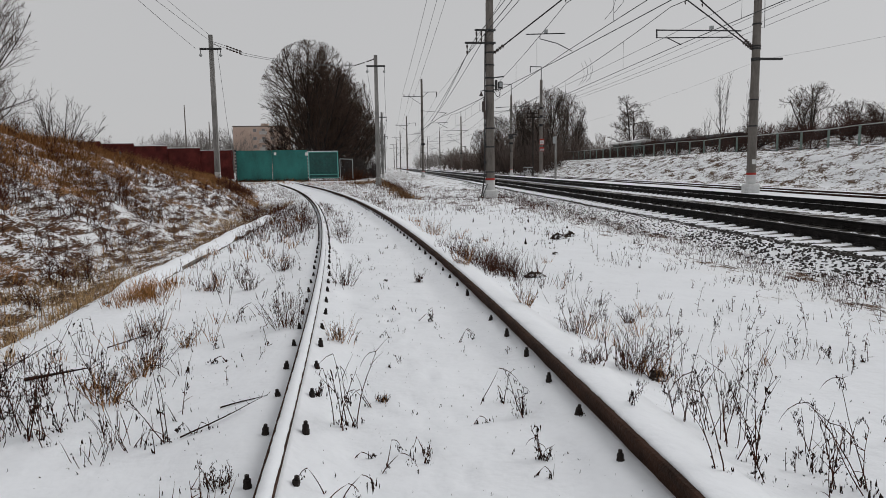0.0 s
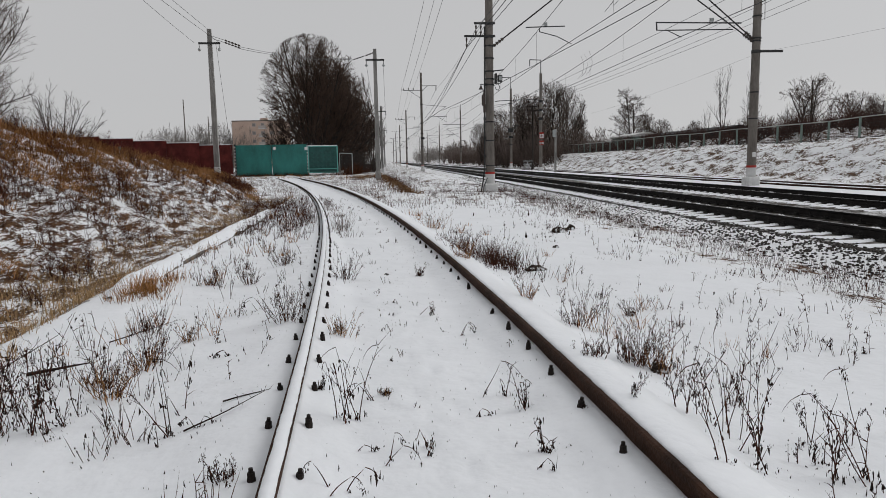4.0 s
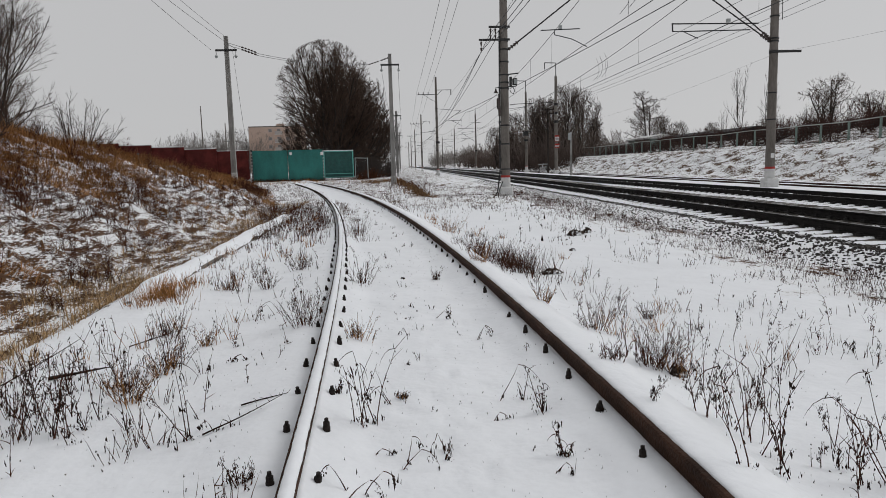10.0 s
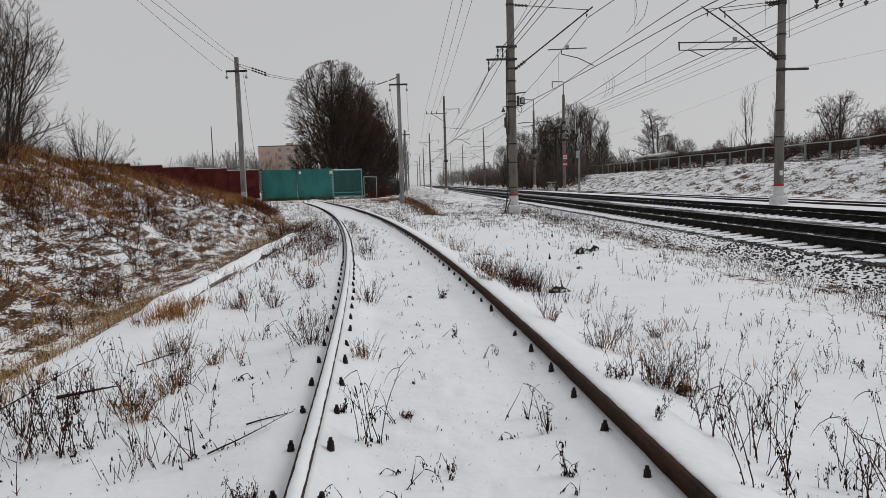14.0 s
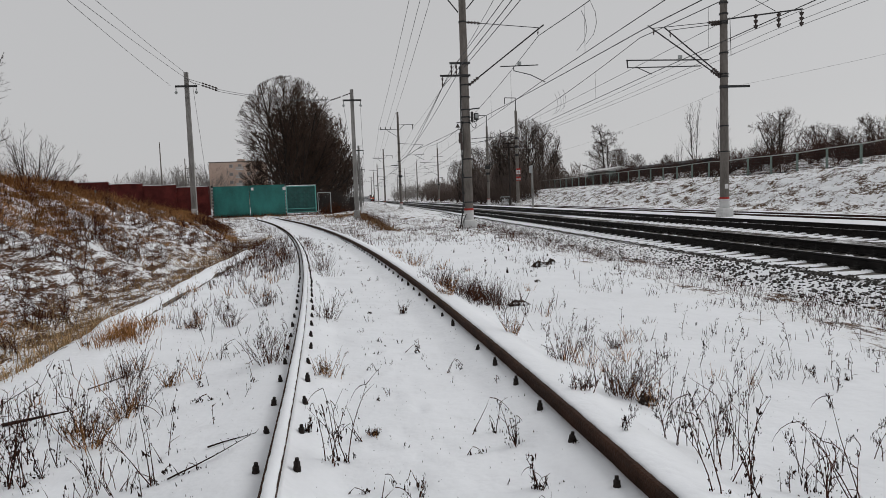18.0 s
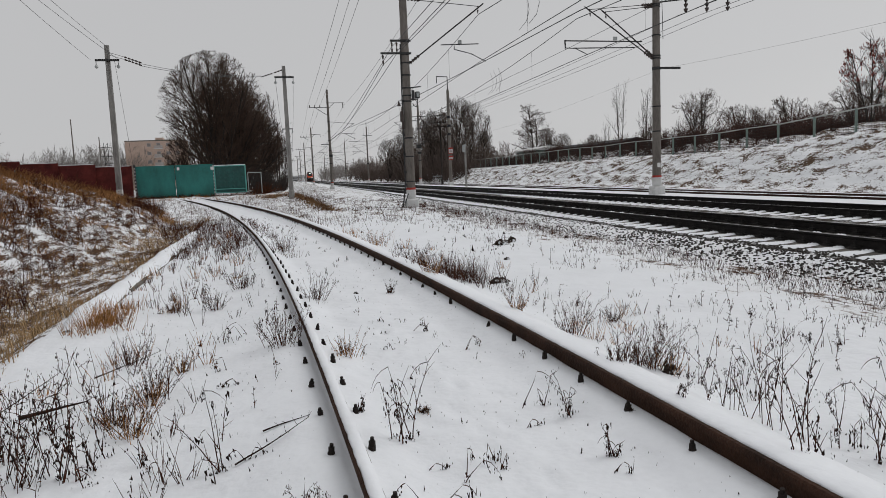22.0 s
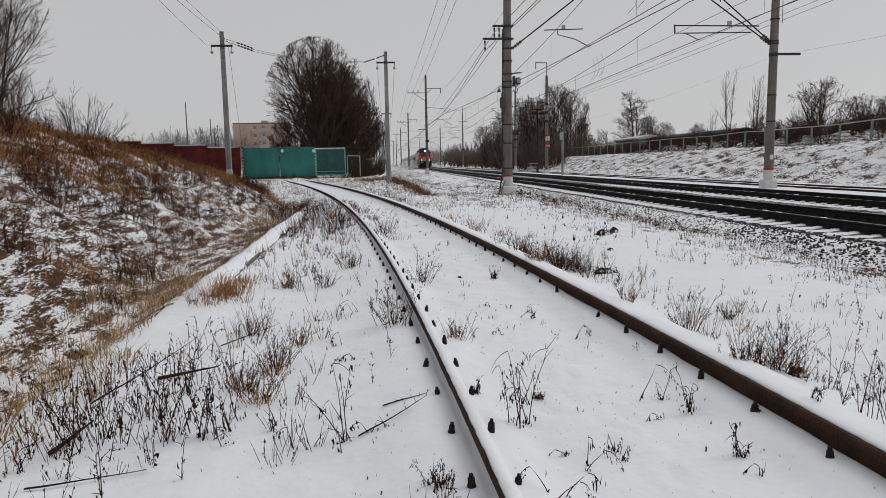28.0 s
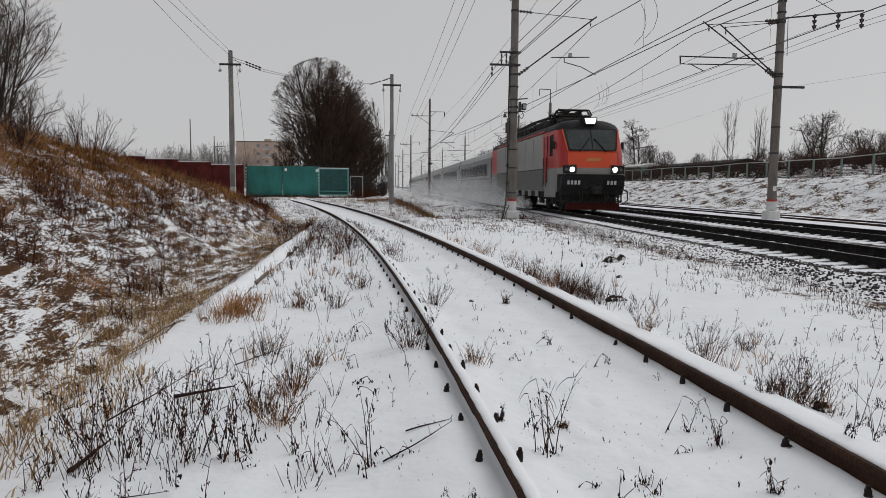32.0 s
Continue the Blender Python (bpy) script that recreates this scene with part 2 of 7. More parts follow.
# ---------------------------------------------------------------- mesh helpers
def part(name, bm, material, parent=None, label="", smooth=False):
    me = bpy.data.meshes.new(name)
    bm.to_mesh(me)
    bm.free()
    return part_mesh(name, me, material, parent, label, smooth)


def part_mesh(name, me, material, parent=None, label="", smooth=False):
    if material is not None and not me.materials:
        me.materials.append(material)
    if smooth:
        me.shade_smooth()
    ob = new(name, me)
    if parent is not None:
        ob.parent = parent
    if label:
        tagged(ob, label)
    return ob


def arrays(name, verts, faces, material, parent=None, label="", smooth=False):
    me = bpy.data.meshes.new(name)
    me.from_pydata([tuple(v) for v in verts], [], faces)
    me.update()
    return part_mesh(name, me, material, parent, label, smooth)


def box(bm, cx, cy, cz, sx, sy, sz, m=None, bevel=0.0):
    r = bmesh.ops.create_cube(bm, size=1.0)
    t = Matrix.Translation((cx, cy, cz)) @ Matrix.Diagonal((sx, sy, sz, 1))
    if m is not None:
        t = m @ t
    bmesh.ops.transform(bm, matrix=t, verts=r["verts"])
    if bevel:
        es = list({e for v in r["verts"] for e in v.link_edges})
        bmesh.ops.bevel(bm, geom=es, offset=bevel, segments=1, affect="EDGES")
    return bm


def tube(bm, p0, p1, r0, r1=None, n=8, caps=True):
    p0, p1 = Vector(p0), Vector(p1)
    r1 = r0 if r1 is None else r1
    d = p1 - p0
    if d.length < 1e-6:
        return bm
    q = d.to_track_quat("Z", "Y")
    a = [bm.verts.new(p0 + q @ Vector((r0 * math.cos(2 * math.pi * i / n), r0 * math.sin(2 * math.pi * i / n), 0))) for i in range(n)]
    b = [bm.verts.new(p1 + q @ Vector((r1 * math.cos(2 * math.pi * i / n), r1 * math.sin(2 * math.pi * i / n), 0))) for i in range(n)]
    for i in range(n):
        bm.faces.new((a[i], a[(i + 1) % n], b[(i + 1) % n], b[i]))
    if caps:
        bm.faces.new(a[::-1])
        bm.faces.new(b)
    return bm


def bx(*a, **k):
    return box(bmesh.new(), *a, **k)


def tb(*a, **k):
    return tube(bmesh.new(), *a, **k)


def chain(bm, pts, r, n=6):
    for p, q in zip(pts, pts[1:]):
        tube(bm, p, q, r, r, n)
    return bm


def prism(bm, outline, y0, y1):
    """An x-z outline drawn out along y."""
    a = [bm.verts.new((x, y0, z)) for x, z in outline]
    b = [bm.verts.new((x, y1, z)) for x, z in outline]
    k = len(outline)
    for i in range(k):
        bm.faces.new((a[i], a[(i + 1) % k], b[(i + 1) % k], b[i]))
    bm.faces.new(a[::-1])
    bm.faces.new(b)
    bmesh.ops.recalc_face_normals(bm, faces=bm.faces)
    return bm


def insulator(bm, p, q, r=0.07, discs=4):
    p, q = Vector(p), Vector(q)
    tube(bm, p, q, r * 0.35, n=6)
    for i in range(discs):
        c = p.lerp(q, (i + 0.5) / discs)
        d = (q - p).normalized() * (q - p).length / discs * 0.28
        tube(bm, c - d, c + d, r, r * 0.6, n=8)
    return bm


def thing(name, label, category, at=None, group="", kind=""):
    ob = new(name)
    if at is not None:
        ob.matrix_basis = at
    return tagged(ob, label, category, group, kind)


def fast_mesh(name, V, F, k):
    me = bpy.data.meshes.new(name)
    V, F = np.asarray(V, np.float32), np.asarray(F, np.int32)
    me.vertices.add(len(V))
    me.vertices.foreach_set("co", V.ravel())
    me.loops.add(F.size)
    me.loops.foreach_set("vertex_index", F.ravel())
    me.polygons.add(len(F))
    me.polygons.foreach_set("loop_start", np.arange(0, F.size, k, dtype=np.int32))
    me.polygons.foreach_set("loop_total", np.full(len(F), k, np.int32))
    me.update(calc_edges=True)
    return me


def stems_mesh(name, A, B, R):
    """Three-sided stems from A to B; those that taper strongly run out in a point."""
    A, B, R = np.asarray(A, float), np.asarray(B, float), np.asarray(R, float)
    d = B - A
    d /= np.maximum(np.linalg.norm(d, axis=1, keepdims=True), 1e-9)
    ref = np.where(np.abs(d[:, 2:3]) > 0.9, [[1.0, 0, 0]], [[0, 0, 1.0]])
    s = np.cross(d, ref)
    s /= np.maximum(np.linalg.norm(s, axis=1, keepdims=True), 1e-9)
    t = np.cross(d, s)
    cone = R[:, 1] <= 0.66 * R[:, 0]
    n, m = len(A), int(cone.sum())
    turn = [math.cos(2 * math.pi * k / 3) * s + math.sin(2 * math.pi * k / 3) * t for k in range(3)]
    low = np.stack([A + R[:, :1] * q for q in turn], 1).reshape(-1, 3)
    high = np.stack([B + R[:, 1:] * q for q in turn], 1)[~cone].reshape(-1, 3)
    at = np.arange(n)[:, None] * 3
    a, b = at[~cone], 3 * n + np.arange(n - m)[:, None] * 3
    c, tip = at[cone], 3 * n + 3 * (n - m) + np.arange(m)[:, None]
    F = []
    for i in range(3):
        j = (i + 1) % 3
        F += [np.concatenate([a + i, a + j, b + j], 1), np.concatenate([a + i, b + j, b + i], 1), np.concatenate([c + i, c + j, tip], 1)]
    return fast_mesh(name, np.concatenate([low, high, B[cone]]), np.concatenate(F), 3)


def leaves_mesh(name, L, seed=1):
    L = np.asarray(L, float).reshape(-1, 4)
    rg = np.random.RandomState(seed)
    n = len(L)
    pts = [L[:, :3] + rg.normal(0, 1, (n, 3)) * L[:, 3:4] * np.array([0.5, 0.5, 1.6]) for _ in range(4)]
    V = np.stack(pts, 1).reshape(-1, 3)
    b = np.arange(n)[:, None] * 4
    F = np.concatenate([b + np.array([f]) for f in ((0, 1, 2), (0, 2, 3), (0, 3, 1), (1, 3, 2))], 0)
    return fast_mesh(name, V, F, 3)


# ---------------------------------------------------------------- the lie of the land
def sm(a, b, x):
    t = np.clip((np.asarray(x, float) - a) / (b - a), 0, 1)
    return t * t * (3 - 2 * t)


def xc(y):
    """The siding's centre line."""
    y = np.asarray(y, float)
    c = np.clip(y, 0, 75)
    v = 9.507e-06 * c ** 3 - 2.6745e-03 * c ** 2 - 0.03362 * c + 0.482 + 0.045 * np.exp(-c / 12)
    return v + np.where(y < 0, -0.03362 * y, 0) + np.where(y > 75, -0.274 * (y - 75), 0)


def slope_of(y):
    return (xc(np.asarray(y) + 0.05) - xc(np.asarray(y) - 0.05)) / 0.1


def lattice(x, y):
    """Smooth value noise between -1 and 1."""
    i, j = np.floor(x), np.floor(y)
    u, v = x - i, y - j
    u, v = u * u * (3 - 2 * u), v * v * (3 - 2 * v)

    def at(a, b):
        h = np.sin(a * 127.1 + b * 311.7) * 43758.5453
        return 2 * (h - np.floor(h)) - 1

    return (at(i, j) * (1 - u) + at(i + 1, j) * u) * (1 - v) + (at(i, j + 1) * (1 - u) + at(i + 1, j + 1) * u) * v


def rough(x, y, s):
    x, y = np.asarray(x, float) / s, np.asarray(y, float) / s
    a, b = 0.8 * x + 0.6 * y, 0.8 * y - 0.6 * x
    return 0.9 * lattice(1.1 * a + 3.7, 1.1 * b + 1.3) + 0.55 * lattice(2.3 * b + 9.1, 2.3 * a + 5.2) + 0.3 * lattice(4.9 * a, 4.9 * b)


AX1, AX2, AX3 = 8.7, 13.2, 18.9


def bend(y):
    """How far the main line has swung left at y."""
    return -3.0e-4 * max(y - 400.0, 0.0) ** 2


RAIL_TOP = 0.11


def kerb_x(y):
    return -2.6 - 0.034 * np.asarray(y, float)


def foot(y):
    return np.minimum(kerb_x(y) - 0.5 - 0.9 * sm(5, 13, y), xc(y) - 2.7 - 0.03 * np.clip(np.asarray(y, float) - 22, 0, 40))


def crest(y):
    return np.interp(y, [-40, 5, 17, 22, 28, 35, 40, 50, 62], [2.9, 2.9, 2.55, 2.05, 1.3, 1.0, 0.85, 0.75, 0.7])


def height(x, y):
    x, y = np.asarray(x, float), np.asarray(y, float)
    u = (x - xc(y)) / np.sqrt(1 + slope_of(y) ** 2)
    near = sm(-30, -10, y) * (1 - sm(60, 70, y))
    between = (1 - sm(0.79, 0.81, np.abs(u))) * (-0.04 + 0.072 * sm(0.42, 0.74, np.abs(u)) + 0.045 * sm(0.71, 0.775, -u))
    right = sm(0.80, 0.835, u) * 0.12 * (1 - sm(0.88, 1.3, u)) - 0.11 * sm(1.0, 1.7, u)
    left = 0.036 * sm(0.80, 0.84, -u) * (1 - sm(0.92, 1.35, -u)) - 0.06 * sm(0.95, 1.8, -u)
    z = near * (between + right + left)
    z = z + 0.006 * rough(x, y, 0.35) * (1 - sm(3, 6, x)) + 0.014 * rough(x, y, 1.9) * sm(1.0, 1.8, np.abs(u)) + 0.055 * rough(x, 0.7 * y, 0.55) * sm(1.5, 2.4, np.abs(u)) * sm(16, 28, y) * (1 - sm(5.4, 6.2, x)) * (1 - sm(70, 90, y))
    z = z - 0.11 * (1 - near) * sm(1.6, 3.5, x) - 0.12 * sm(3.6, 5.9, x) + 0.13 * sm(6.0, 7.05, x) + 0.02 * sm(15, 18, x)
    z = z + 0.15 * sm(50, 66, y) * (1 - sm(0, 5, x))
    d = x - 1.75 + 0.045 * (y - 33)
    z = z - (0.40 * np.exp(-(d / 0.7) ** 2) + 0.22 * np.exp(-((d - 1.4) / 1.3) ** 2) - 0.16 * np.exp(-((d + 1.3) / 0.6) ** 2)) * sm(29, 36, y) * (1 - sm(80, 110, y))
    f = foot(y)
    w = 1.5 + 1.5 * crest(y)
    s = f - x
    z = z - 0.18 * sm(0.15, 0.65, kerb_x(y) - x) * (1 - sm(0.0, 1.0, s)) * (1 - sm(22, 32, y))
    up = np.clip(s / w, 0, 1)
    z = z + crest(y) * (0.6 * up + 0.4 * sm(0, 1, up)) + 0.11 * rough(x, y, 0.8) * sm(0.1, 0.8, s) + 0.05 * rough(y, x, 0.27) * sm(0.1, 0.6, s) * (1 - sm(30, 60, y))
    z = z + (2.15 + np.interp(y, [18, 28, 31.6, 35.6, 44], [0.9, 0.68, 0.5, 0.27, 0.0])) * sm(21.6, 28.8, x) + (0.9 + 0.25 * rough(x, y, 2.2)) * sm(30.7, 33.5, x) * sm(10, 25, y) * (1 - sm(75, 110, y)) + (0.06 * rough(x, y, 4.0) + (0.10 * rough(x, 0.3 * y, 0.8) + 0.10 * rough(x, 0.6 * y, 0.45)) * (1 - sm(70, 110, y)) * (1 - sm(28.6, 29.6, x))) * sm(21.6, 23, x) * (1 - sm(200, 300, y))
    return z


rf = random.Random(61)
PRINTS = []
for i in range(11):
    PRINTS.append((0.30 + 0.16 * (i % 2) + rf.uniform(-0.05, 0.05) - 0.02 * i, 2.5 + 0.36 * i + rf.uniform(-0.06, 0.06), rf.uniform(-0.3, 0.3), rf.uniform(0.010, 0.020)))
for i in range(26):
    PRINTS.append((rf.uniform(-0.45, 0.6), rf.uniform(2.4, 7.0), rf.uniform(0, 3), rf.uniform(0.003, 0.008)))


def footprints(x, y):
    """Half-filled dents in the snow between the rails."""
    z = np.zeros_like(x)
    for px, py, a, d in PRINTS:
        u = (x - px) * math.cos(a) + (y - py) * math.sin(a)
        v = (y - py) * math.cos(a) - (x - px) * math.sin(a)
        q = (u / 0.055) ** 2 + (v / 0.13) ** 2
        z += d * (-np.exp(-q ** 1.5) + 0.45 * np.exp(-((np.sqrt(q) - 1.35) / 0.3) ** 2))
    return z


def ground_sheet():
    def steps(edges):
        out = []
        for a, b, d in edges:
            out += list(np.arange(a, b - 1e-6, d))
        return np.array(out + [edges[-1][1]])
    ca = steps([(-2500, -400, 700), (-400, -60, 60), (-60, -20, 5), (-20, -3.6, 0.16), (-3.6, -0.90, 0.09), (-0.90, -0.75, 0.025), (-0.75, 0.75, 0.04),
                (0.75, 0.90, 0.025), (0.90, 2.4, 0.1), (2.4, 6.0, 0.18), (6.0, 7.2, 0.12), (7.2, 21, 0.6), (21, 30, 0.2), (30, 38, 0.5), (38, 62, 3), (62, 400, 40), (400, 2500, 700)])
    cy = steps([(-1500, -300, 400), (-300, -30, 30), (-30, 0, 3), (0, 2.2, 0.13), (2.2, 7.2, 0.045), (7.2, 12, 0.13), (12, 30, 0.3), (30, 62, 0.4), (62, 80, 0.9), (80, 200, 5), (200, 1000, 50), (1000, 3000, 500)])
    k = np.interp(ca, [-40, -2.2, 2.4, 6.0], [0, 1, 1, 0])
    X = ca[None, :] + k[None, :] * (xc(cy) - 0)[:, None] * (np.abs(cy) < 76)[:, None] + k[None, :] * (xc(75) * (cy >= 76))[:, None]
    Y = np.repeat(cy[:, None], len(ca), 1)
    Z = height(X, Y) + footprints(X, Y)
    n, m = X.shape
    idx = np.arange(n * m).reshape(n, m)
    F = np.stack([idx[:-1, :-1], idx[:-1, 1:], idx[1:, 1:], idx[1:, :-1]], -1).reshape(-1, 4)
    V = np.stack([X, Y, Z], -1).reshape(-1, 3)
    me = bpy.data.meshes.new("ground")
    me.from_pydata(V.tolist(), [], F.tolist())
    for mm in (M_SNOW, M_SLOPE, M_BALLAST, M_STONEBED, M_BANK, M_MEADOW):
        me.materials.append(mm)
    c = V[F].mean(1)
    x, y = c[:, 0], c[:, 1]
    j = 0.25 * rough(x, y, 0.5)
    slot = np.zeros(len(F), int)
    slot[(x > 4.6 + 2 * j) & (x < 6.3 + j) & (y < 300)] = 5
    slot[(np.abs(x - xc(y)) > 1.1 + 0.5 * j) & (y > 24 + 8 * j) & (x < 6.3)] = 5
    slot[(x > 6.15 + 0.6 * j) & (x < 16.0)] = 2
    slot[(x > 7.0) & (x < 15.0)] = 3
    slot[(x > 21.4 + j)] = 4
    slot[(x > 30.4 + j) & (y > 10) & (y < 120)] = 1
    slot[(x < foot(y) - 0.1 + j) & (y > -300)] = 1
    slot[(x >= foot(y) - 0.1 + j) & (x < kerb_x(y) - 0.28 + 0.5 * j) & (y > 0) & (y < 40)] = 5
    slot[(x >= foot(y) - 0.1 + j) & (x < kerb_x(y) - 0.22 + 0.5 * j) & (y > 7.0 + 4 * j) & (y < 19 + 4 * j)] = 1
    slot[(y > 75) & (x < 5)] = 4
    me.polygons.foreach_set("material_index", slot.astype(np.int32))
    g = part_mesh("ground", me, None, smooth=True)
    return tagged(g, "snow-covered ground with a grassy slope, ditch and ballast bed", "ground", kind="structure")


ground_sheet()

# ---------------------------------------------------------------- rails
RAILSEC = [(-0.075, 0), (0.075, 0), (0.075, 0.012), (0.012, 0.03), (0.010, 0.135), (0.036, 0.15), (0.037, 0.174), (0.028, 0.182), (-0.028, 0.182),
           (-0.037, 0.174), (-0.036, 0.15), (-0.010, 0.135), (-0.012, 0.03), (-0.075, 0.012)]


def sweep(name, section, pts, material, parent, label="", jitter=0.0, head=None):
    """A section drawn along a line on the ground plan; pts: x, y, z, side x, side y."""
    k = len(section)
    V, F = [], []
    rng = random.Random(5)
    for x, y, z, sx, sy in pts:
        for a, b in section:
            g = (rng.random() - 0.5) * jitter
            V.append((x + (a + g) * sx, y + (a + g) * sy, z + b + g * 0.4))
    for i in range(len(pts) - 1):
        for q in range(k):
            F.append((i * k + q, i * k + (q + 1) % k, (i + 1) * k + (q + 1) % k, (i + 1) * k + q))
    F += [tuple(range(k))[::-1], tuple((len(pts) - 1) * k + q for q in range(k))]
    ob = arrays(name, V, F, material, parent, label)
    if head is not None:
        ob.data.materials.append(head)
        for p in ob.data.polygons:
            if p.index < (len(pts) - 1) * k and p.index % k in (7,):
                p.material_index = 1
    return ob


def siding_line(off, ys, z):
    out = []
    for y in ys:
        s = float(slope_of(y))
        c = 1 / math.sqrt(1 + s * s)
        out.append((float(xc(y)) + off * c, y - off * s * c, z, c, -s * c))
    return out


siding = thing("siding_track", "rusty curved siding track half buried in snow", "railway track")
SZ = 0.13 - 0.182
ys_s = list(np.arange(-14, 12, 0.25)) + list(np.arange(12, 69, 0.8))
for off in (-0.797, 0.797):
    sweep("rail", RAILSEC, siding_line(off, ys_s, SZ), M_RUST, siding, "rust-brown rail")
    ysn = list(np.arange(-4, 14, 0.06)) + list(np.arange(14, 69, 0.6))
    if off < 0:
        cap = [(-0.026, 0.1805), (0.035, 0.1800), (0.034, 0.187), (0.008, 0.195), (-0.020, 0.191)]
    else:
        cap = [(-0.006, 0.180), (0.04, 0.13), (0.27, 0.12), (0.27, 0.150), (0.15, 0.178), (0.075, 0.196), (0.022, 0.197), (0.000, 0.190)]
    sweep("snow_cap", cap, siding_line(off, ysn, SZ), M_SNOW, siding, "thin cap of snow on the rail", jitter=0.006).data.shade_smooth()


def bolt_mesh():
    bm = bmesh.new()
    tube(bm, (0, 0, -0.06), (0, 0, 0.0), 0.019, 0.019, 8)
    tube(bm, (0, 0, 0.0), (0, 0, 0.025), 0.0165, 0.0165, 6)
    tube(bm, (0, 0, 0.025), (0, 0, 0.044), 0.0105, 0.0095, 8)
    me = bpy.data.meshes.new("bolt")
    bm.to_mesh(me)
    bm.free()
    me.materials.append(M_BOLT)
    return me


BOLT = bolt_mesh()
rb = random.Random(11)
for i in range(-24, 64):
    yb = 2.785 + 0.556 * (i - 1)
    for off in (-0.797, 0.797):
        for side in (-1, 1):
            if off > 0 and side > 0:
                continue
            if off > 0 and rb.random() < 0.12:
                continue
            x, y, z, cx_, sy_ = siding_line(off + side * (0.093 + rb.uniform(-0.006, 0.008)), [yb + (0.025 if off > 0 else 0.0) + rb.uniform(-0.012, 0.012)], 0)[0]
            b = part_mesh("bolt", BOLT, None, siding)
            b.matrix_basis = pose(x, y, 0.036 + rb.uniform(-0.010, 0.014), rb.uniform(-8, 8), rb.uniform(-8, 8), rb.uniform(0, 60))


# main line: two tracks and a third beyond
def sleeper_mesh():
    bm = bmesh.new()
    prism(bm, [(-1.35, -0.14), (1.35, -0.14), (1.35, 0.0), (0.95, 0.03), (0.55, 0.03), (0.35, -0.02), (-0.35, -0.02), (-0.55, 0.03), (-0.95, 0.03), (-1.35, 0.0)], -0.13, 0.13)
    me = bpy.data.meshes.new("sleeper")
    bm.to_mesh(me)
    bm.free()
    me.materials.append(M_SLEEPER)
    return me


def heap_mesh(name, w, d, h):
    """A small pillow of snow."""
    nx, ny = 9, 7
    V, F = [], []
    rr = random.Random(3)
    for j in range(ny):
        for i in range(nx):
            a, b = i / (nx - 1) * 2 - 1, j / (ny - 1) * 2 - 1
            V.append((a * w / 2, b * d / 2 * (1 + 0.1 * rr.uniform(-1, 1)), h * (1 - a ** 8) * (1 - b ** 8) + 0.008 * rr.uniform(-1, 1)))
    for j in range(ny - 1):
        for i in range(nx - 1):
            F.append((j * nx + i, j * nx + i + 1, (j + 1) * nx + i + 1, (j + 1) * nx + i))
    me = bpy.data.meshes.new(name)
    me.from_pydata(V, [], F)
    me.materials.append(M_SNOW)
    me.shade_smooth()
    return me


SLEEPER = sleeper_mesh()
HEAP_END = heap_mesh("snow_patch", 0.66, 0.33, 0.025)
HEAP_TOOTH = heap_mesh("snow_patch", 0.16, 0.15, 0.05)
HEAP_IN = heap_mesh("snow_patch", 0.17, 0.20, 0.11)


def clip_mesh():
    bm = bmesh.new()
    box(bm, 0, 0, 0.02, 0.32, 0.15, 0.03)
    for s in (-1, 1):
        box(bm, s * 0.10, 0, 0.05, 0.06, 0.10, 0.03)
        tube(bm, (s * 0.10, 0, 0.05), (s * 0.10, 0, 0.11), 0.016, n=6)
    me = bpy.data.meshes.new("rail_clip")
    bm.to_mesh(me)
    bm.free()
    me.materials.append(M_BOGIE)
    return me


CLIP = clip_mesh()


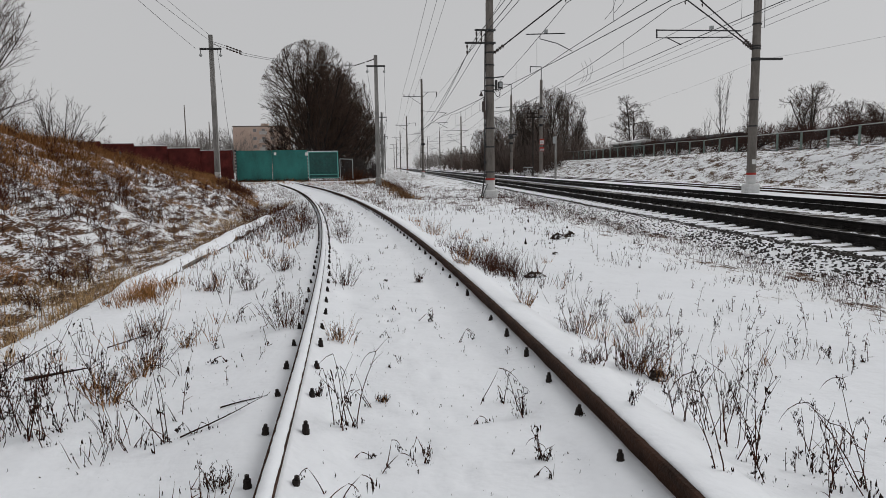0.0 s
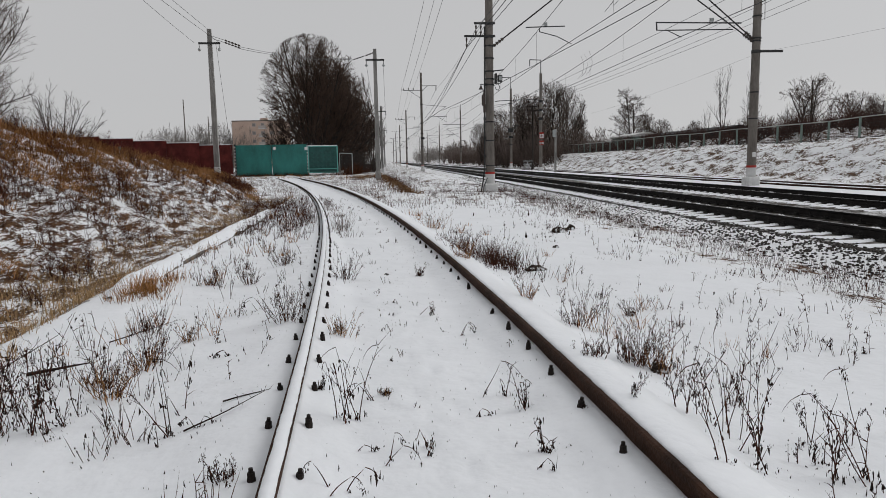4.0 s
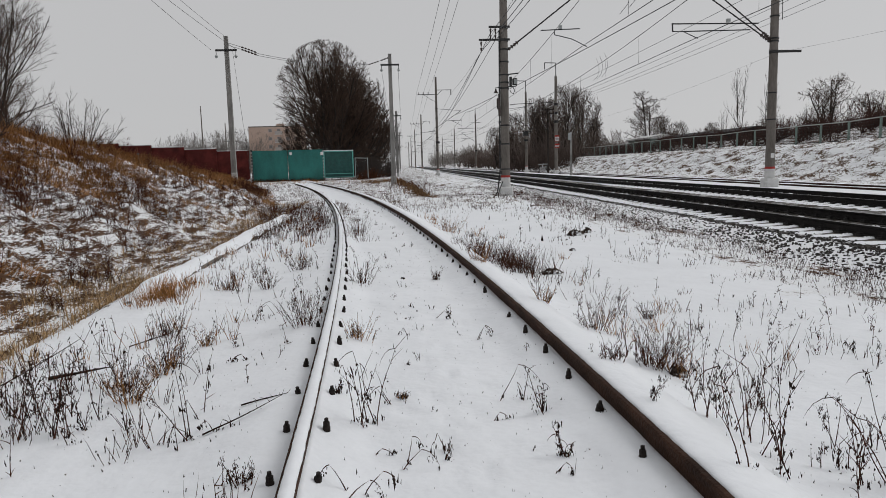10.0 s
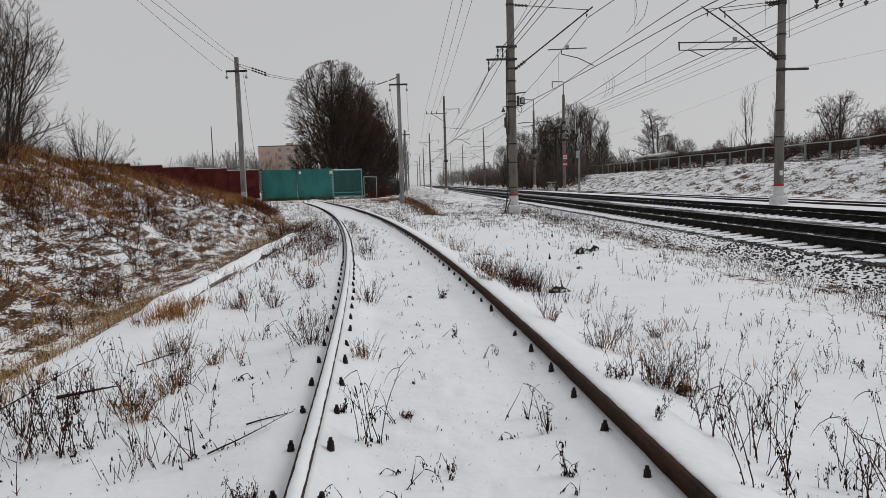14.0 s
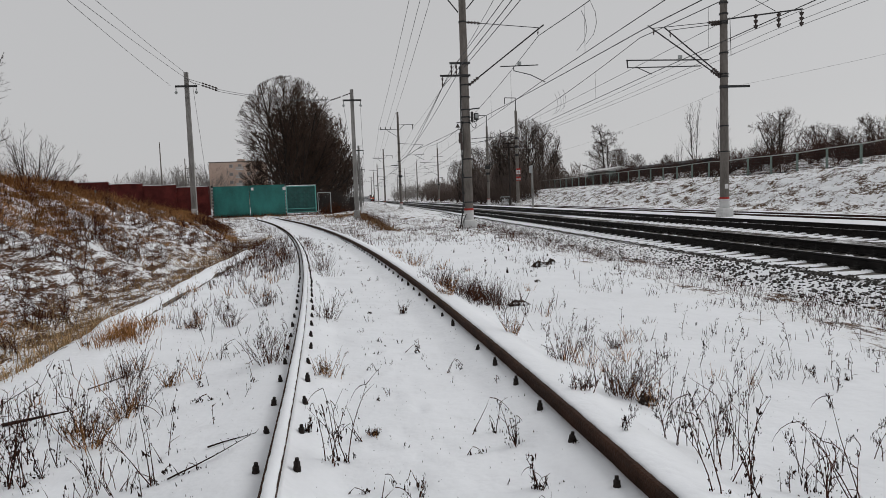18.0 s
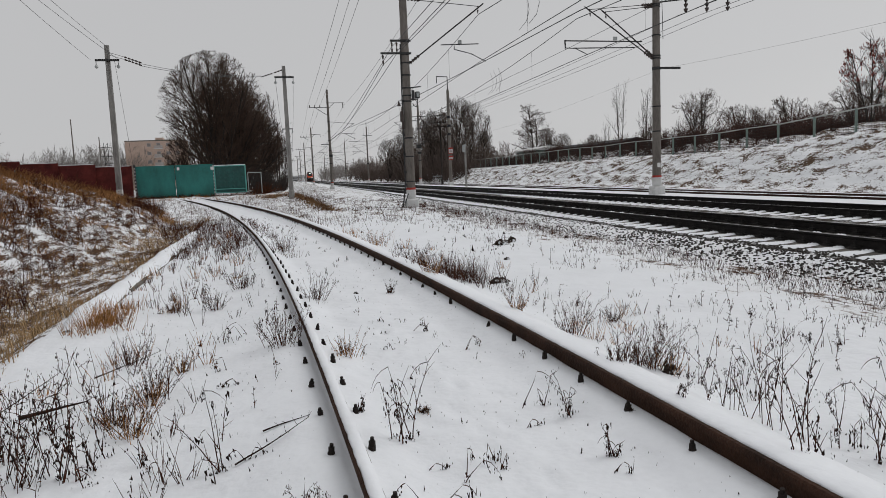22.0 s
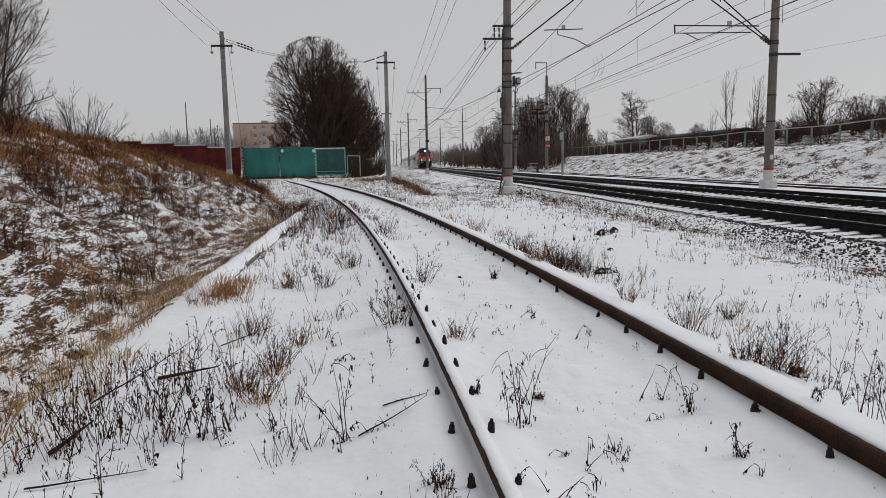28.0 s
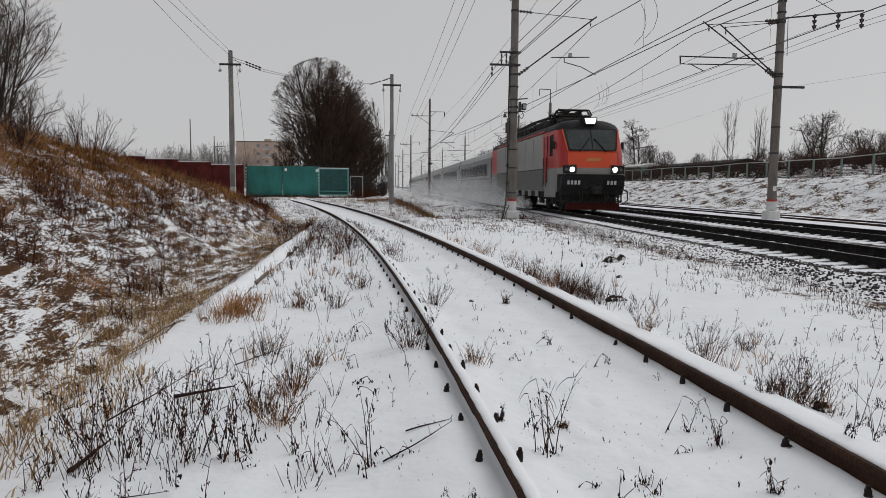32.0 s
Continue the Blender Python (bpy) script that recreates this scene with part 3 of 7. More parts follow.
def main_track(ax, label, detail, y1):
    tr = thing("main_track", label, "railway track", group="main line tracks")
    pts = [(ax + bend(y), y, 0, 1, 0) for y in (-60, 0, 20, 60, 150, 400, 450, 500, 560, 620, 700, 800, 900, 1050, 1200, 1400)]
    for s in (-0.795, 0.795):
        p = [(x + s, y, RAIL_TOP - 0.182, 1, 0) for x, y, _, _, _ in pts]
        sweep("rail", RAILSEC, p, M_RAIL, tr, "dark steel rail", head=M_RAILHEAD)
    rr = random.Random(int(ax * 10))
    V, F = [], []
    i = 0
    y = -3.0
    while y < 220:
        zt = RAIL_TOP - 0.182 - 0.032
        if y < detail:
            o = part_mesh("sleeper", SLEEPER, None, tr)
            o.matrix_basis = pose(ax, y, zt, 0, 0, rr.uniform(-0.6, 0.6))
            for s in (-0.795, 0.795):
                c = part_mesh("rail_clip", CLIP, None, tr)
                c.matrix_basis = pose(ax + s, y, zt + 0.028)
            h = part_mesh("snow_patch", HEAP_END, None, tr)
            h.matrix_basis = pose(ax - 1.20 + rr.uniform(-0.02, 0.02), y + 0.2725, zt + 0.006, 0, 0, rr.uniform(-3, 3))
            if y < 45:
                h = part_mesh("snow_patch", HEAP_TOOTH, None, tr)
                h.matrix_basis = pose(ax - 0.795 - 0.14, y + 0.2725 + rr.uniform(-0.03, 0.03), zt + 0.0, 0, 0, rr.uniform(-8, 8))
            h = part_mesh("snow_patch", HEAP_IN, None, tr)
            h.matrix_basis = pose(ax - 0.795 + 0.14, y + rr.uniform(-0.02, 0.02), zt + 0.09 + rr.uniform(-0.03, 0.015), 0, 0, rr.uniform(-8, 8))
        else:
            for cx, w, h in ((0, 2.7, 0.0), (-1.09, 0.5, 0.03)):
                k = len(V)
                for a, b, c in ((-1, -1, -0.1), (1, -1, -0.1), (1, 1, -0.1), (-1, 1, -0.1), (-1, -1, h), (1, -1, h), (1, 1, h), (-1, 1, h)):
                    V.append((ax + cx + a * w / 2, y + b * 0.12, zt + c + (0.004 if h else 0)))
                F += [(k + 4, k + 5, k + 6, k + 7), (k, k + 1, k + 5, k + 4), (k + 1, k + 2, k + 6, k + 5), (k + 3, k, k + 4, k + 7)]
        y += 0.545
        i += 1
    far = arrays("sleepers_beyond", V, F, M_SLEEPER, tr)
    far.data.materials.append(M_SNOW)
    for p in far.data.polygons:
        p.material_index = 1 if (p.index // 4) % 2 else 0
    tagged(far, kind="stuff")
    return tr


main_track(AX1, "dark main line track on snow-dusted concrete sleepers", 62, 220)
main_track(AX2, "dark second main line track beside the first", 40, 220)
third = thing("third_track", "snowed-in third track below the bank", "railway track")
for s in (-0.795, 0.795):
    sweep("rail", RAILSEC, [(AX3 + s, y, 0.0 - 0.182, 1, 0) for y in (-60, 0, 50, 150, 900)], M_RUST, third, "dark rusty rail")

# ---------------------------------------------------------------- masts and wires
def hz(x, y):
    return float(height(x, y))


def mast_body(name, label, x, y, top, r0=0.215, r1=0.15, band=True, group="catenary masts"):
    z0 = hz(x, y)
    m = thing(name, label, "mast", pose(x, y, 0), group)
    part("foundation", box(bmesh.new(), 0, 0, z0 + 0.10, 0.62, 0.62, 0.62, bevel=0.06), M_FOUND, m, "whitewashed concrete footing")
    zf = z0 + 0.38
    if band:
        part("painted_foot", tb((0, 0, zf), (0, 0, zf + 0.46), r0 + 0.012, r0 + 0.008, 20), M_FOUND, m, "whitewashed mast foot")
        part("red_band", tb((0, 0, zf + 0.46), (0, 0, zf + 0.56), r0 + 0.011, r0 + 0.009, 20), M_RED, m, "red painted ring")
    part("shaft", tb((0, 0, zf - 0.2), (0, 0, top), r0, r1, 20), M_MAST, m, "tapered grey concrete shaft", smooth=False)
    return m, zf


def ring(bm, z, r, h=0.07):
    tube(bm, (0, 0, z - h / 2), (0, 0, z + h / 2), r + 0.02, n=14)


def cantilever(m, s, reach, zl, zh, steady):
    """Insulated bracket towards the track: s is the side, reach the distance, zl and zh its heights."""
    for z, r in ((zl, 0.19), (zh, 0.175)):
        bm = bmesh.new()
        ring(bm, z, r)
        part("clamp", bm, M_IRON, m)
    p0, p1 = Vector((s * 0.2, 0, zl)), Vector((s * (reach + 0.25), 0, zh - 0.15))
    a = p0.lerp(p1, 0.13)
    part("strut_insulator", insulator(bmesh.new(), p0, a, 0.09, 4), M_INSUL, m)
    part("strut", tb(a, p1, 0.032, n=8), M_IRON, m)
    t0, t1 = Vector((s * 0.2, 0, zh)), Vector((s * reach, 0, zh - 0.28))
    b = t0.lerp(t1, 0.18)
    part("tie_insulator", insulator(bmesh.new(), t0, b, 0.08, 4), M_INSUL, m)
    part("tie_rod", tb(b, t1, 0.016, n=6), M_IRON, m)
    part("wire_clamp", insulator(bmesh.new(), (s * reach, 0, zh - 0.25), (s * (reach - 0.04), 0, zh - 0.6), 0.04, 2), M_INSUL, m)
    if steady is None:
        return
    zr = zl + 0.82
    x0, x1 = steady
    bm = bmesh.new()
    tube(bm, (s * x0, 0, zr), (s * x1, 0, zr + 0.05), 0.024, n=8)
    part("registration_tube", bm, M_IRON, m)
    part("wind_box", bx(s * (x0 + x1) / 2, 0, zr + 0.13, 0.16, 0.1, 0.16), M_GLASSINS, m)
    xm = x0 + 0.35 * (x1 - x0)
    bm = bmesh.new()
    chain(bm, [(s * xm, 0, zr - 0.02), (s * xm, 0, zr - 0.2), (s * (xm + 0.8), 0, zr - 0.4), (s * (xm + 1.5), 0, zr - 0.75)], 0.02)
    part("steady_arm", bm, M_IRON, m)


mast, zf = mast_body("catenary_mast", "tall grey concrete mast with red-banded white foot beside the track", 4.75, 31.6, 13.2)
cantilever(mast, 1, 3.55, 6.45, 9.3, (1.7, 3.5))
for z, a, b in ((7.42, -0.70, 0.25), (6.86, -1.15, 0.25)):
    bm = bx((a + b) / 2, -0.19, z, b - a, 0.06, 0.09)
    ring(bm, z, 0.18, 0.12)
    part("crossarm", bm, M_IRON, mast, "dark steel crossarm")
for x, z in ((-0.62, 7.42), (-0.4, 7.42), (-1.05, 6.86)):
    part("pin_insulator", insulator(bmesh.new(), (x, -0.19, z - 0.05), (x, -0.19, z - 0.55), 0.05, 2), M_INSUL, mast)
bm = bmesh.new()
box(bm, 0.27, -0.15, 4.98, 0.10, 0.2, 0.46, bevel=0.01)
tube(bm, (0.15, -0.1, 5.33), (0.64, -0.1, 5.38), 0.028)
tube(bm, (0.15, -0.1, 4.80), (0.5, -0.1, 4.78), 0.02)
part("switch_bracket", bm, M_IRON, mast, "dark steel bracket on the shaft")
part("switch_box", bx(0.46, -0.15, 4.99, 0.20, 0.24, 0.30, bevel=0.02), M_IRON, mast, "dark steel switch box on the shaft")
part("cover_plate", bx(0.47, -0.277, 4.99, 0.13, 0.012, 0.2), M_GLASSINS, mast, "pale cover of the switch box")
part("cable_loop", chain(bmesh.new(), [(0.34, -0.2, 4.8), (0.44, -0.22, 4.6), (0.38, -0.24, 4.45), (0.27, -0.24, 4.5), (0.22, -0.24, 4.62)], 0.015), M_IRON, mast)
bm = bmesh.new()
chain(bm, [(-0.21, -0.05, 7.3), (-0.235, -0.05, 5), (-0.25, -0.06, 2.5), (-0.265, -0.08, 0.9), (-0.40, -0.2, 0.1), (-0.52, -0.28, -0.3)], 0.032)
for z in (0.9, 1.5, 2.3, 3.2):
    box(bm, -0.25, -0.08, z, 0.10, 0.1, 0.12)
part("down_cable", bm, M_IRON, mast, "black cable running down the mast")
part("lead_box", box(bx(-0.31, -0.19, 4.02, 0.15, 0.16, 0.50, bevel=0.03), -0.27, -0.2, 3.66, 0.10, 0.12, 0.42, bevel=0.03), M_INSUL, mast, "black cable sealing box on the shaft")
part("lead_insulator", insulator(bmesh.new(), (-0.29, -0.19, 4.24), (-0.29, -0.19, 4.46), 0.06, 3), M_INSUL, mast, "black insulator on a down lead")
part("lead_insulator", tube(tb((-0.42, -0.19, 4.50), (-0.42, -0.19, 4.60), 0.11, 0.05, 10), (-0.42, -0.19, 4.60), (-0.42, -0.19, 4.68), 0.05, 0.03, 8), M_INSUL, mast, "black bell-shaped insulator")
part("lead_bracket", tb((-0.15, -0.19, 4.76), (-0.46, -0.19, 4.72), 0.022, n=6), M_IRON, mast)
part("earthing_cable", chain(bmesh.new(), [(-0.16, -0.24, 0.5), (-0.34, -0.3, 0.1), (-0.40, -0.34, -0.25)], 0.02), M_IRON, mast)
for z in (5.9, 5.32, 4.98, 4.72, 3.05, 2.2, 1.05):
    bm = bmesh.new()
    ring(bm, z, 0.2, 0.06)
    part("strap", bm, M_IRON, mast)
bm = bmesh.new()
tube(bm, (-0.2, 0, 9.75), (-1.2, 0, 11.0), 0.03)
tube(bm, (-1.2, 0, 11.0), (1.1, 0, 11.0), 0.04)
tube(bm, (0.2, 0, 9.9), (1.1, 0, 10.95), 0.025)
part("top_bracket", bm, M_IRON, mast)

mast2, zf2 = mast_body("catenary_mast", "grey concrete mast with double bracket and red-banded white foot", 17.0, 30.9, 12.6)
cantilever(mast2, -1, 3.45, 6.5, 9.05, None)
cantilever(mast2, -1, 2.65, 6.62, 8.95, None)
part("registration_tube", tb((-0.75, 0, 7.30), (-4.75, 0, 7.33), 0.03, n=8), M_IRON, mast2)
part("registration_tube", tb((-1.1, 0.05, 7.03), (-4.3, 0.05, 7.0), 0.026, n=8), M_IRON, mast2)
part("end_link", tb((-4.72, 0, 7.36), (-4.70, 0, 6.98), 0.035, n=8), M_IRON, mast2)
part("steady_arm", chain(bmesh.new(), [(-4.7, 0, 7.0), (-4.2, 0, 6.98), (-3.55, 0, 6.68)], 0.02), M_IRON, mast2)
part("wind_box", bx(-2.15, 0, 7.44, 0.17, 0.1, 0.16), M_GLASSINS, mast2)
bm = bmesh.new()
tube(bm, (0.1, 0, 9.15), (3.95, 0, 9.6), 0.035)
tube(bm, (0.1, 0, 10.8), (2.6, 0, 9.5), 0.015)
part("feeder_arm", bm, M_IRON, mast2, "steel arm for three feeders")
bm = bx(0.45, -0.17, 6.02, 1.45, 0.1, 0.1)
ring(bm, 6.02, 0.18, 0.14)
part("crossarm", bm, M_IRON, mast2, "short dark steel crossarm")
for x in (1.6, 2.75, 3.9):
    part("hanging_insulator", insulator(bmesh.new(), (x, 0, 9.3 + x * 0.05), (x, 0, 8.6 + x * 0.05), 0.11, 3), M_INSUL, mast2)
for z in (4.2, 3.0, 7.6, 9.4, 9.9):
    bm = bmesh.new()
    ring(bm, z, 0.19, 0.06)
    part("strap", bm, M_IRON, mast2)
part("down_lead", chain(bmesh.new(), [(0.2, -0.2, 9.2), (0.24, -0.22, 7.4)], 0.015), M_IRON, mast2)
part("number_plate", bx(0, -0.205, 1.35, 0.16, 0.02, 0.22), M_WHITE, mast2, "small white plate")


def far_mast(x, y, side, top, upper):
    m, zf = mast_body("catenary_mast", "far grey concrete catenary mast along the main line", x, y, top, 0.2, 0.14)
    bm = bmesh.new()
    tube(bm, (0, 0, 6.6), (side * 3.5, 0, 8.9), 0.035, n=6)
    tube(bm, (0, 0, 9.2), (side * 3.4, 0, 8.9), 0.025, n=5)
    tube(bm, (side * 1.4, 0, 7.5), (side * 3.6, 0, 7.55), 0.03, n=5)
    tube(bm, (side * 2.2, 0, 7.5), (side * 3.6, 0, 6.75), 0.025, n=5)
    tube(bm, (-side * 1.2, 0, 6.1), (side * 0.2, 0, 6.1), 0.05, n=5)
    part("bracket", bm, M_IRON, m)
    for z in (9.2, 7.9, 6.6, 5.2, 3.4):
        bm = bmesh.new()
        ring(bm, z, 0.20, 0.09)
        part("clamp", bm, M_IRON, m)
    part("clamp_box", bx(side * 0.05, -0.2, 4.5, 0.55, 0.16, 0.3), M_IRON, m)
    if side < 0 and y > 120:
        bm = bmesh.new()
        tube(bm, (-4.3, 0, 9.9), (1.6, 0, 9.9), 0.045, n=5)
        tube(bm, (-1.1, 0, 11.2), (1.2, 0, 11.2), 0.045, n=5)
        tube(bm, (0, 0, top), (0, 0, top + 1.3), 0.05, n=5)
        part("top_crossarm", bm, M_IRON, m)
    if upper:
        bm = bmesh.new()
        tube(bm, (-2.6, 0, upper), (0.3, 0, upper), 0.045, n=5)
        tube(bm, (-1.7, 0, upper - 0.05), (-0.1, 0, upper - 1.1), 0.03, n=5)
        tube(bm, (0.1, 0, upper + 0.6), (2.2, 0, upper + 0.6), 0.04, n=5)
        tube(bm, (0.1, 0, upper - 0.1), (0.9, 0, upper + 0.6), 0.03, n=5)
        part("top_crossarm", bm, M_IRON, m)
        bm = bmesh.new()
        for q in (-2.5, -1.8, -1.1):
            tube(bm, (q, 0, upper), (q, 0, upper + 0.35), 0.07, 0.04, 6)
        tube(bm, (2.1, 0, upper + 0.6), (2.1, 0, upper - 0.1), 0.06, n=6)
        part("insulator", bm, M_INSUL, m)
    return m


far_mast(4.75, 97.5, 1, 13.6, 11.2)
far_mast(4.2, 165, 1, 13.4, 11.2)
far_mast(3.6, 232, 1, 13.4, 11.2)
far_mast(2.9, 300, 1, 13.4, 11.2)
far_mast(2.2, 365, 1, 13.4, 11.2)
right_mast = far_mast(17.5, 97.5, -1, 11.3, 0)
far_mast(17.3, 165, -1, 13.3, 0)
far_mast(17.0, 232, -1, 13.3, 0)
far_mast(16.6, 300, -1, 13.3, 0)
far_mast(16.2, 365, -1, 13.3, 0)


def hook_top(m, z):
    bm = bmesh.new()
    chain(bm, [(0, 0, z), (0, 0, z + 1.7), (-1.3, 0, z + 1.75), (-1.3, 0, z + 1.0)], 0.05)
    return part("hook_bracket", bm, M_IRON, m)


hook_top(right_mast, 11.1)
part("feeder_arm", tb((-1.5, -0.2, 9.6), (3.8, -0.2, 9.75), 0.045, n=6), M_IRON, right_mast, "long thin steel arm")
part("arm_insulator", insulator(bmesh.new(), (-1.5, -0.2, 9.6), (-2.3, -0.2, 9.5), 0.09, 3), M_INSUL, right_mast)
for q in (1.4, 2.5):
    part("arm_insulator", insulator(bmesh.new(), (q, -0.2, 9.6), (q, -0.2, 9.0), 0.09, 3), M_INSUL, right_mast)
part("clamp_frame", box(bx(0.1, -0.2, 5.75, 1.3, 0.1, 0.12), -0.1, -0.2, 5.4, 0.7, 0.1, 0.5), M_IRON, right_mast, "dark steel bracket")
m3, _ = mast_body("signal_mast", "dark steel-topped mast with red and white signs", 17.9, 79.9, 11.2, 0.2, 0.16, band=False)
hook_top(m3, 11.0)
for z, h in ((4.06, 0.78), (3.21, 0.52)):
    sg_ = part("sign_plate", bx(0.05, -0.25, z, 0.54, 0.03, h * 0.9, bevel=0.01), M_RED, m3, "red and white sign plate")
    for q in (-0.08, 0.18):
        part("white_field", bx(q, -0.272, z - 0.06, 0.22, 0.012, h - 0.32), M_FOUND, sg_)
    for k in range(2):
        part("writing_bar", bx(0.05, -0.284, z - 0.03 - 0.1 * k, 0.40, 0.01, 0.03), M_IRON, sg_)
for z in (8, 7, 6):
    bm = bmesh.new()
    ring(bm, z, 0.18, 0.3)
    part("strap", bm, M_IRON, m3)

post = thing("marker_post", "pale concrete kilometre post beside the track", "post", pose(17.0, 69, 0))
part("shaft", bx(0, 0, 2.1, 0.19, 0.19, 4.4, bevel=0.02), M_POLE, post)
part("plate", bx(-0.18, -0.1, 3.85, 0.30, 0.05, 0.7), M_GLASSINS, post, "blank white plate")

wood = thing("wooden_pole", "dark wooden pole with double crossarm before the trees", "utility pole", pose(19.5, 92, 0))
part("shaft", tb((0, 0, -0.2), (0, 0, 8.5), 0.15, 0.11, 8), M_BARK, wood)
for z in (8.3, 7.75):
    arm = part("crossarm", bx(0, -0.13, z, 1.7, 0.12, 0.13), M_BARK, wood)
    for q in (-0.75, -0.4, 0.4, 0.75):
        part("pin_insulator", tb((q, -0.13, z + 0.06), (q, -0.13, z + 0.28), 0.05, 0.04, 6), M_INSUL, arm)


stand = thing("trestle", "low grey metal trestle beside the main line", "trestle", pose(18.4, 90, hz(18.4, 90)))
part("top_board", bx(0, 0, 1.15, 1.2, 0.4, 0.1), M_GLASSINS, stand)
part("lower_board", bx(0, 0, 0.8, 1.0, 0.3, 0.05), M_GLASSINS, stand)
for q in (-0.5, 0.5):
    part("leg", tb((q, 0, -0.1), (q, 0, 1.12), 0.035, n=6), M_IRON, stand)


def utility_pole(x, y, z0, top, arm, label):
    p = thing("utility_pole", label, "utility pole", pose(x, y, 0), "poles by the gate")
    bm = bmesh.new()
    box(bm, 0, 0, (z0 - 0.5 + top) / 2, 0.34, 0.26, top - z0 + 0.5)
    for v in bm.verts:
        if v.co.z > top - 1:
            v.co.x *= 0.72
            v.co.y *= 0.72
    part("shaft", bm, M_POLE, p)
    part("foot_band", bx(0, 0, z0 + 0.28, 0.35, 0.27, 0.56, bevel=0.01), M_FOUND, p, "frosted pale foot of the pole")
    part("crossarm", bx(0, -0.16, arm, 1.35, 0.09, 0.12), M_IRON, p)
    for q in (-0.62, 0.62):
        part("insulator", tube(tb((q, -0.2, arm - 0.30), (q, -0.2, arm - 0.40), 0.06, 0.11, 12), (q, -0.2, arm - 0.40), (q, -0.2, arm - 0.50), 0.11, 0.04, 12), M_GLASSINS, p)
        part("insulator_pin", tb((q, -0.2, arm - 0.02), (q, -0.2, arm - 0.32), 0.02, n=6), M_IRON, p)
    return p


p1 = utility_pole(-11.1, 45.5, hz(-11.1, 45.5), 9.85, 8.95, "grey concrete utility pole on the slope before the gate")
p2 = utility_pole(-0.78, 51.0, hz(-0.78, 51), 9.45, 8.65, "grey concrete utility pole beside the gate")
bm = bmesh.new()
for q in ((0.05, 0, 9.45), (0.05, 0, 9.3)):
    tube(bm, q, (q[0] + 0.9, q[1] - 0.1, q[2] - 0.3), 0.014, n=5)
    insulator(bm, (q[0] + 0.9, q[1] - 0.1, q[2] - 0.3), (q[0] + 1.9, q[1] - 0.2, q[2] - 0.68), 0.06, 5)
part("strain_insulator", bm, M_INSUL, p1)
bm = bmesh.new()
insulator(bm, (-0.05, 0, 9.2), (-0.7, 0.2, 9.0), 0.06, 3)
insulator(bm, (-0.8, 0.25, 8.98), (-1.6, 0.4, 8.75), 0.06, 4)
part("strain_insulator", bm, M_INSUL, p2)
part("base_collar", bx(0, 0, hz(-0.78, 51) + 0.25, 0.42, 0.36, 0.7, bevel=0.03), M_POLE, p2)
bm = bmesh.new()
tube(bm, (0.4, -0.1, 8.9), (0.9, 0.8, hz(-11, 45.5)), 0.012, n=4)
part("stay_wire", bm, M_WIRE, p1)


def wire(name, pts, sag, r, label, segs=14, group="overhead wires"):
    line = []
    for p, q in zip(pts, pts[1:]):
        p, q = Vector(p), Vector(q)
        for i in range(segs + 1):
            t = i / segs
            c = p.lerp(q, t)
            c.z -= sag * 4 * t * (1 - t)
            if not line or (c - line[-1]).length > 1e-4:
                line.append(c)
    V, F = [], []
    for i, c in enumerate(line):
        d = (line[min(i + 1, len(line) - 1)] - line[max(i - 1, 0)]).normalized()
        s = d.cross(Vector((0, 0, 1))).normalized()
        u = s.cross(d)
        V += [c + s * r, c + u * r, c - s * r, c - u * r]
        if i:
            k = 4 * (i - 1)
            F += [(k + j, k + (j + 1) % 4, k + 4 + (j + 1) % 4, k + 4 + j) for j in range(4)]
    return tagged(arrays(name, V, F, M_WIRE), label, "wire", group)


MY = (-34, 31.6, 97.5, 165, 232, 300, 365)
for zc, zm, sag, xs in ((6.5, 8.66, 1.15, (8.75, 8.3, 8.9, 8.3, 8.6, 8.0, 8.0)), (6.62, 8.5, 1.05, (13.0, 13.2, 13.9, 13.3, 13.0, 13.0, 13.0))):
    wire("contact_wire", [(x, y, zc) for x, y in zip(xs, MY)], 0.03, 0.016, "thin copper contact wire over the main line")
    wire("messenger_wire", [(x, y, zm) for x, y in zip(xs, MY)], sag, 0.019, "sagging messenger wire over the main line")
    bm = bmesh.new()
    for (xa, ya), (xb, yb) in zip(zip(xs, MY), list(zip(xs, MY))[1:4]):
        for k in range(1, 10):
            t = k / 10
            x, y = xa + (xb - xa) * t, ya + (yb - ya) * t
            tube(bm, (x, y, zm - sag * 4 * t * (1 - t)), (x, y, zc), 0.006, n=4, caps=False)
    tagged(part("dropper_wires", bm, M_WIRE), "thin droppers between messenger and contact wire", "wire", "overhead wires", kind="stuff")
wire("anchor_wire", [(18.9, -34, 9.3), (13.2, 31.4, 8.80), (7.5, 97.2, 8.30)], 0.22, 0.026, "thick dark anchor wire crossing over both tracks", segs=30)
for x, y in ((8.4, 24.5), (8.4, 25.6), (13.2, 44.5), (13.2, 45.6), (13.25, 46.6)):
    jl = chain(bmesh.new(), [(x, y, 8.2), (x + 0.12, y - 0.15, 7.8), (x + 0.15, y - 0.2, 7.4), (x + 0.05, y - 0.15, 7.0), (x - 0.1, y + 0.3, 6.75)], 0.009, 5)
    tagged(part("jumper_wire", jl, M_WIRE), "looped jumper lead hanging between the overhead wires", "wire", "overhead wires")
for x0, z0 in ((4.13, 7.15), (4.35, 6.85), (3.7, 6.35)):
    wire("feeder_wire", [(x0 if y < 90 else 4.5, y, z0 if y < 90 else z0 - 0.5) for y in MY[:5]], 0.55, 0.016, "feeder wire on the mast crossarms")
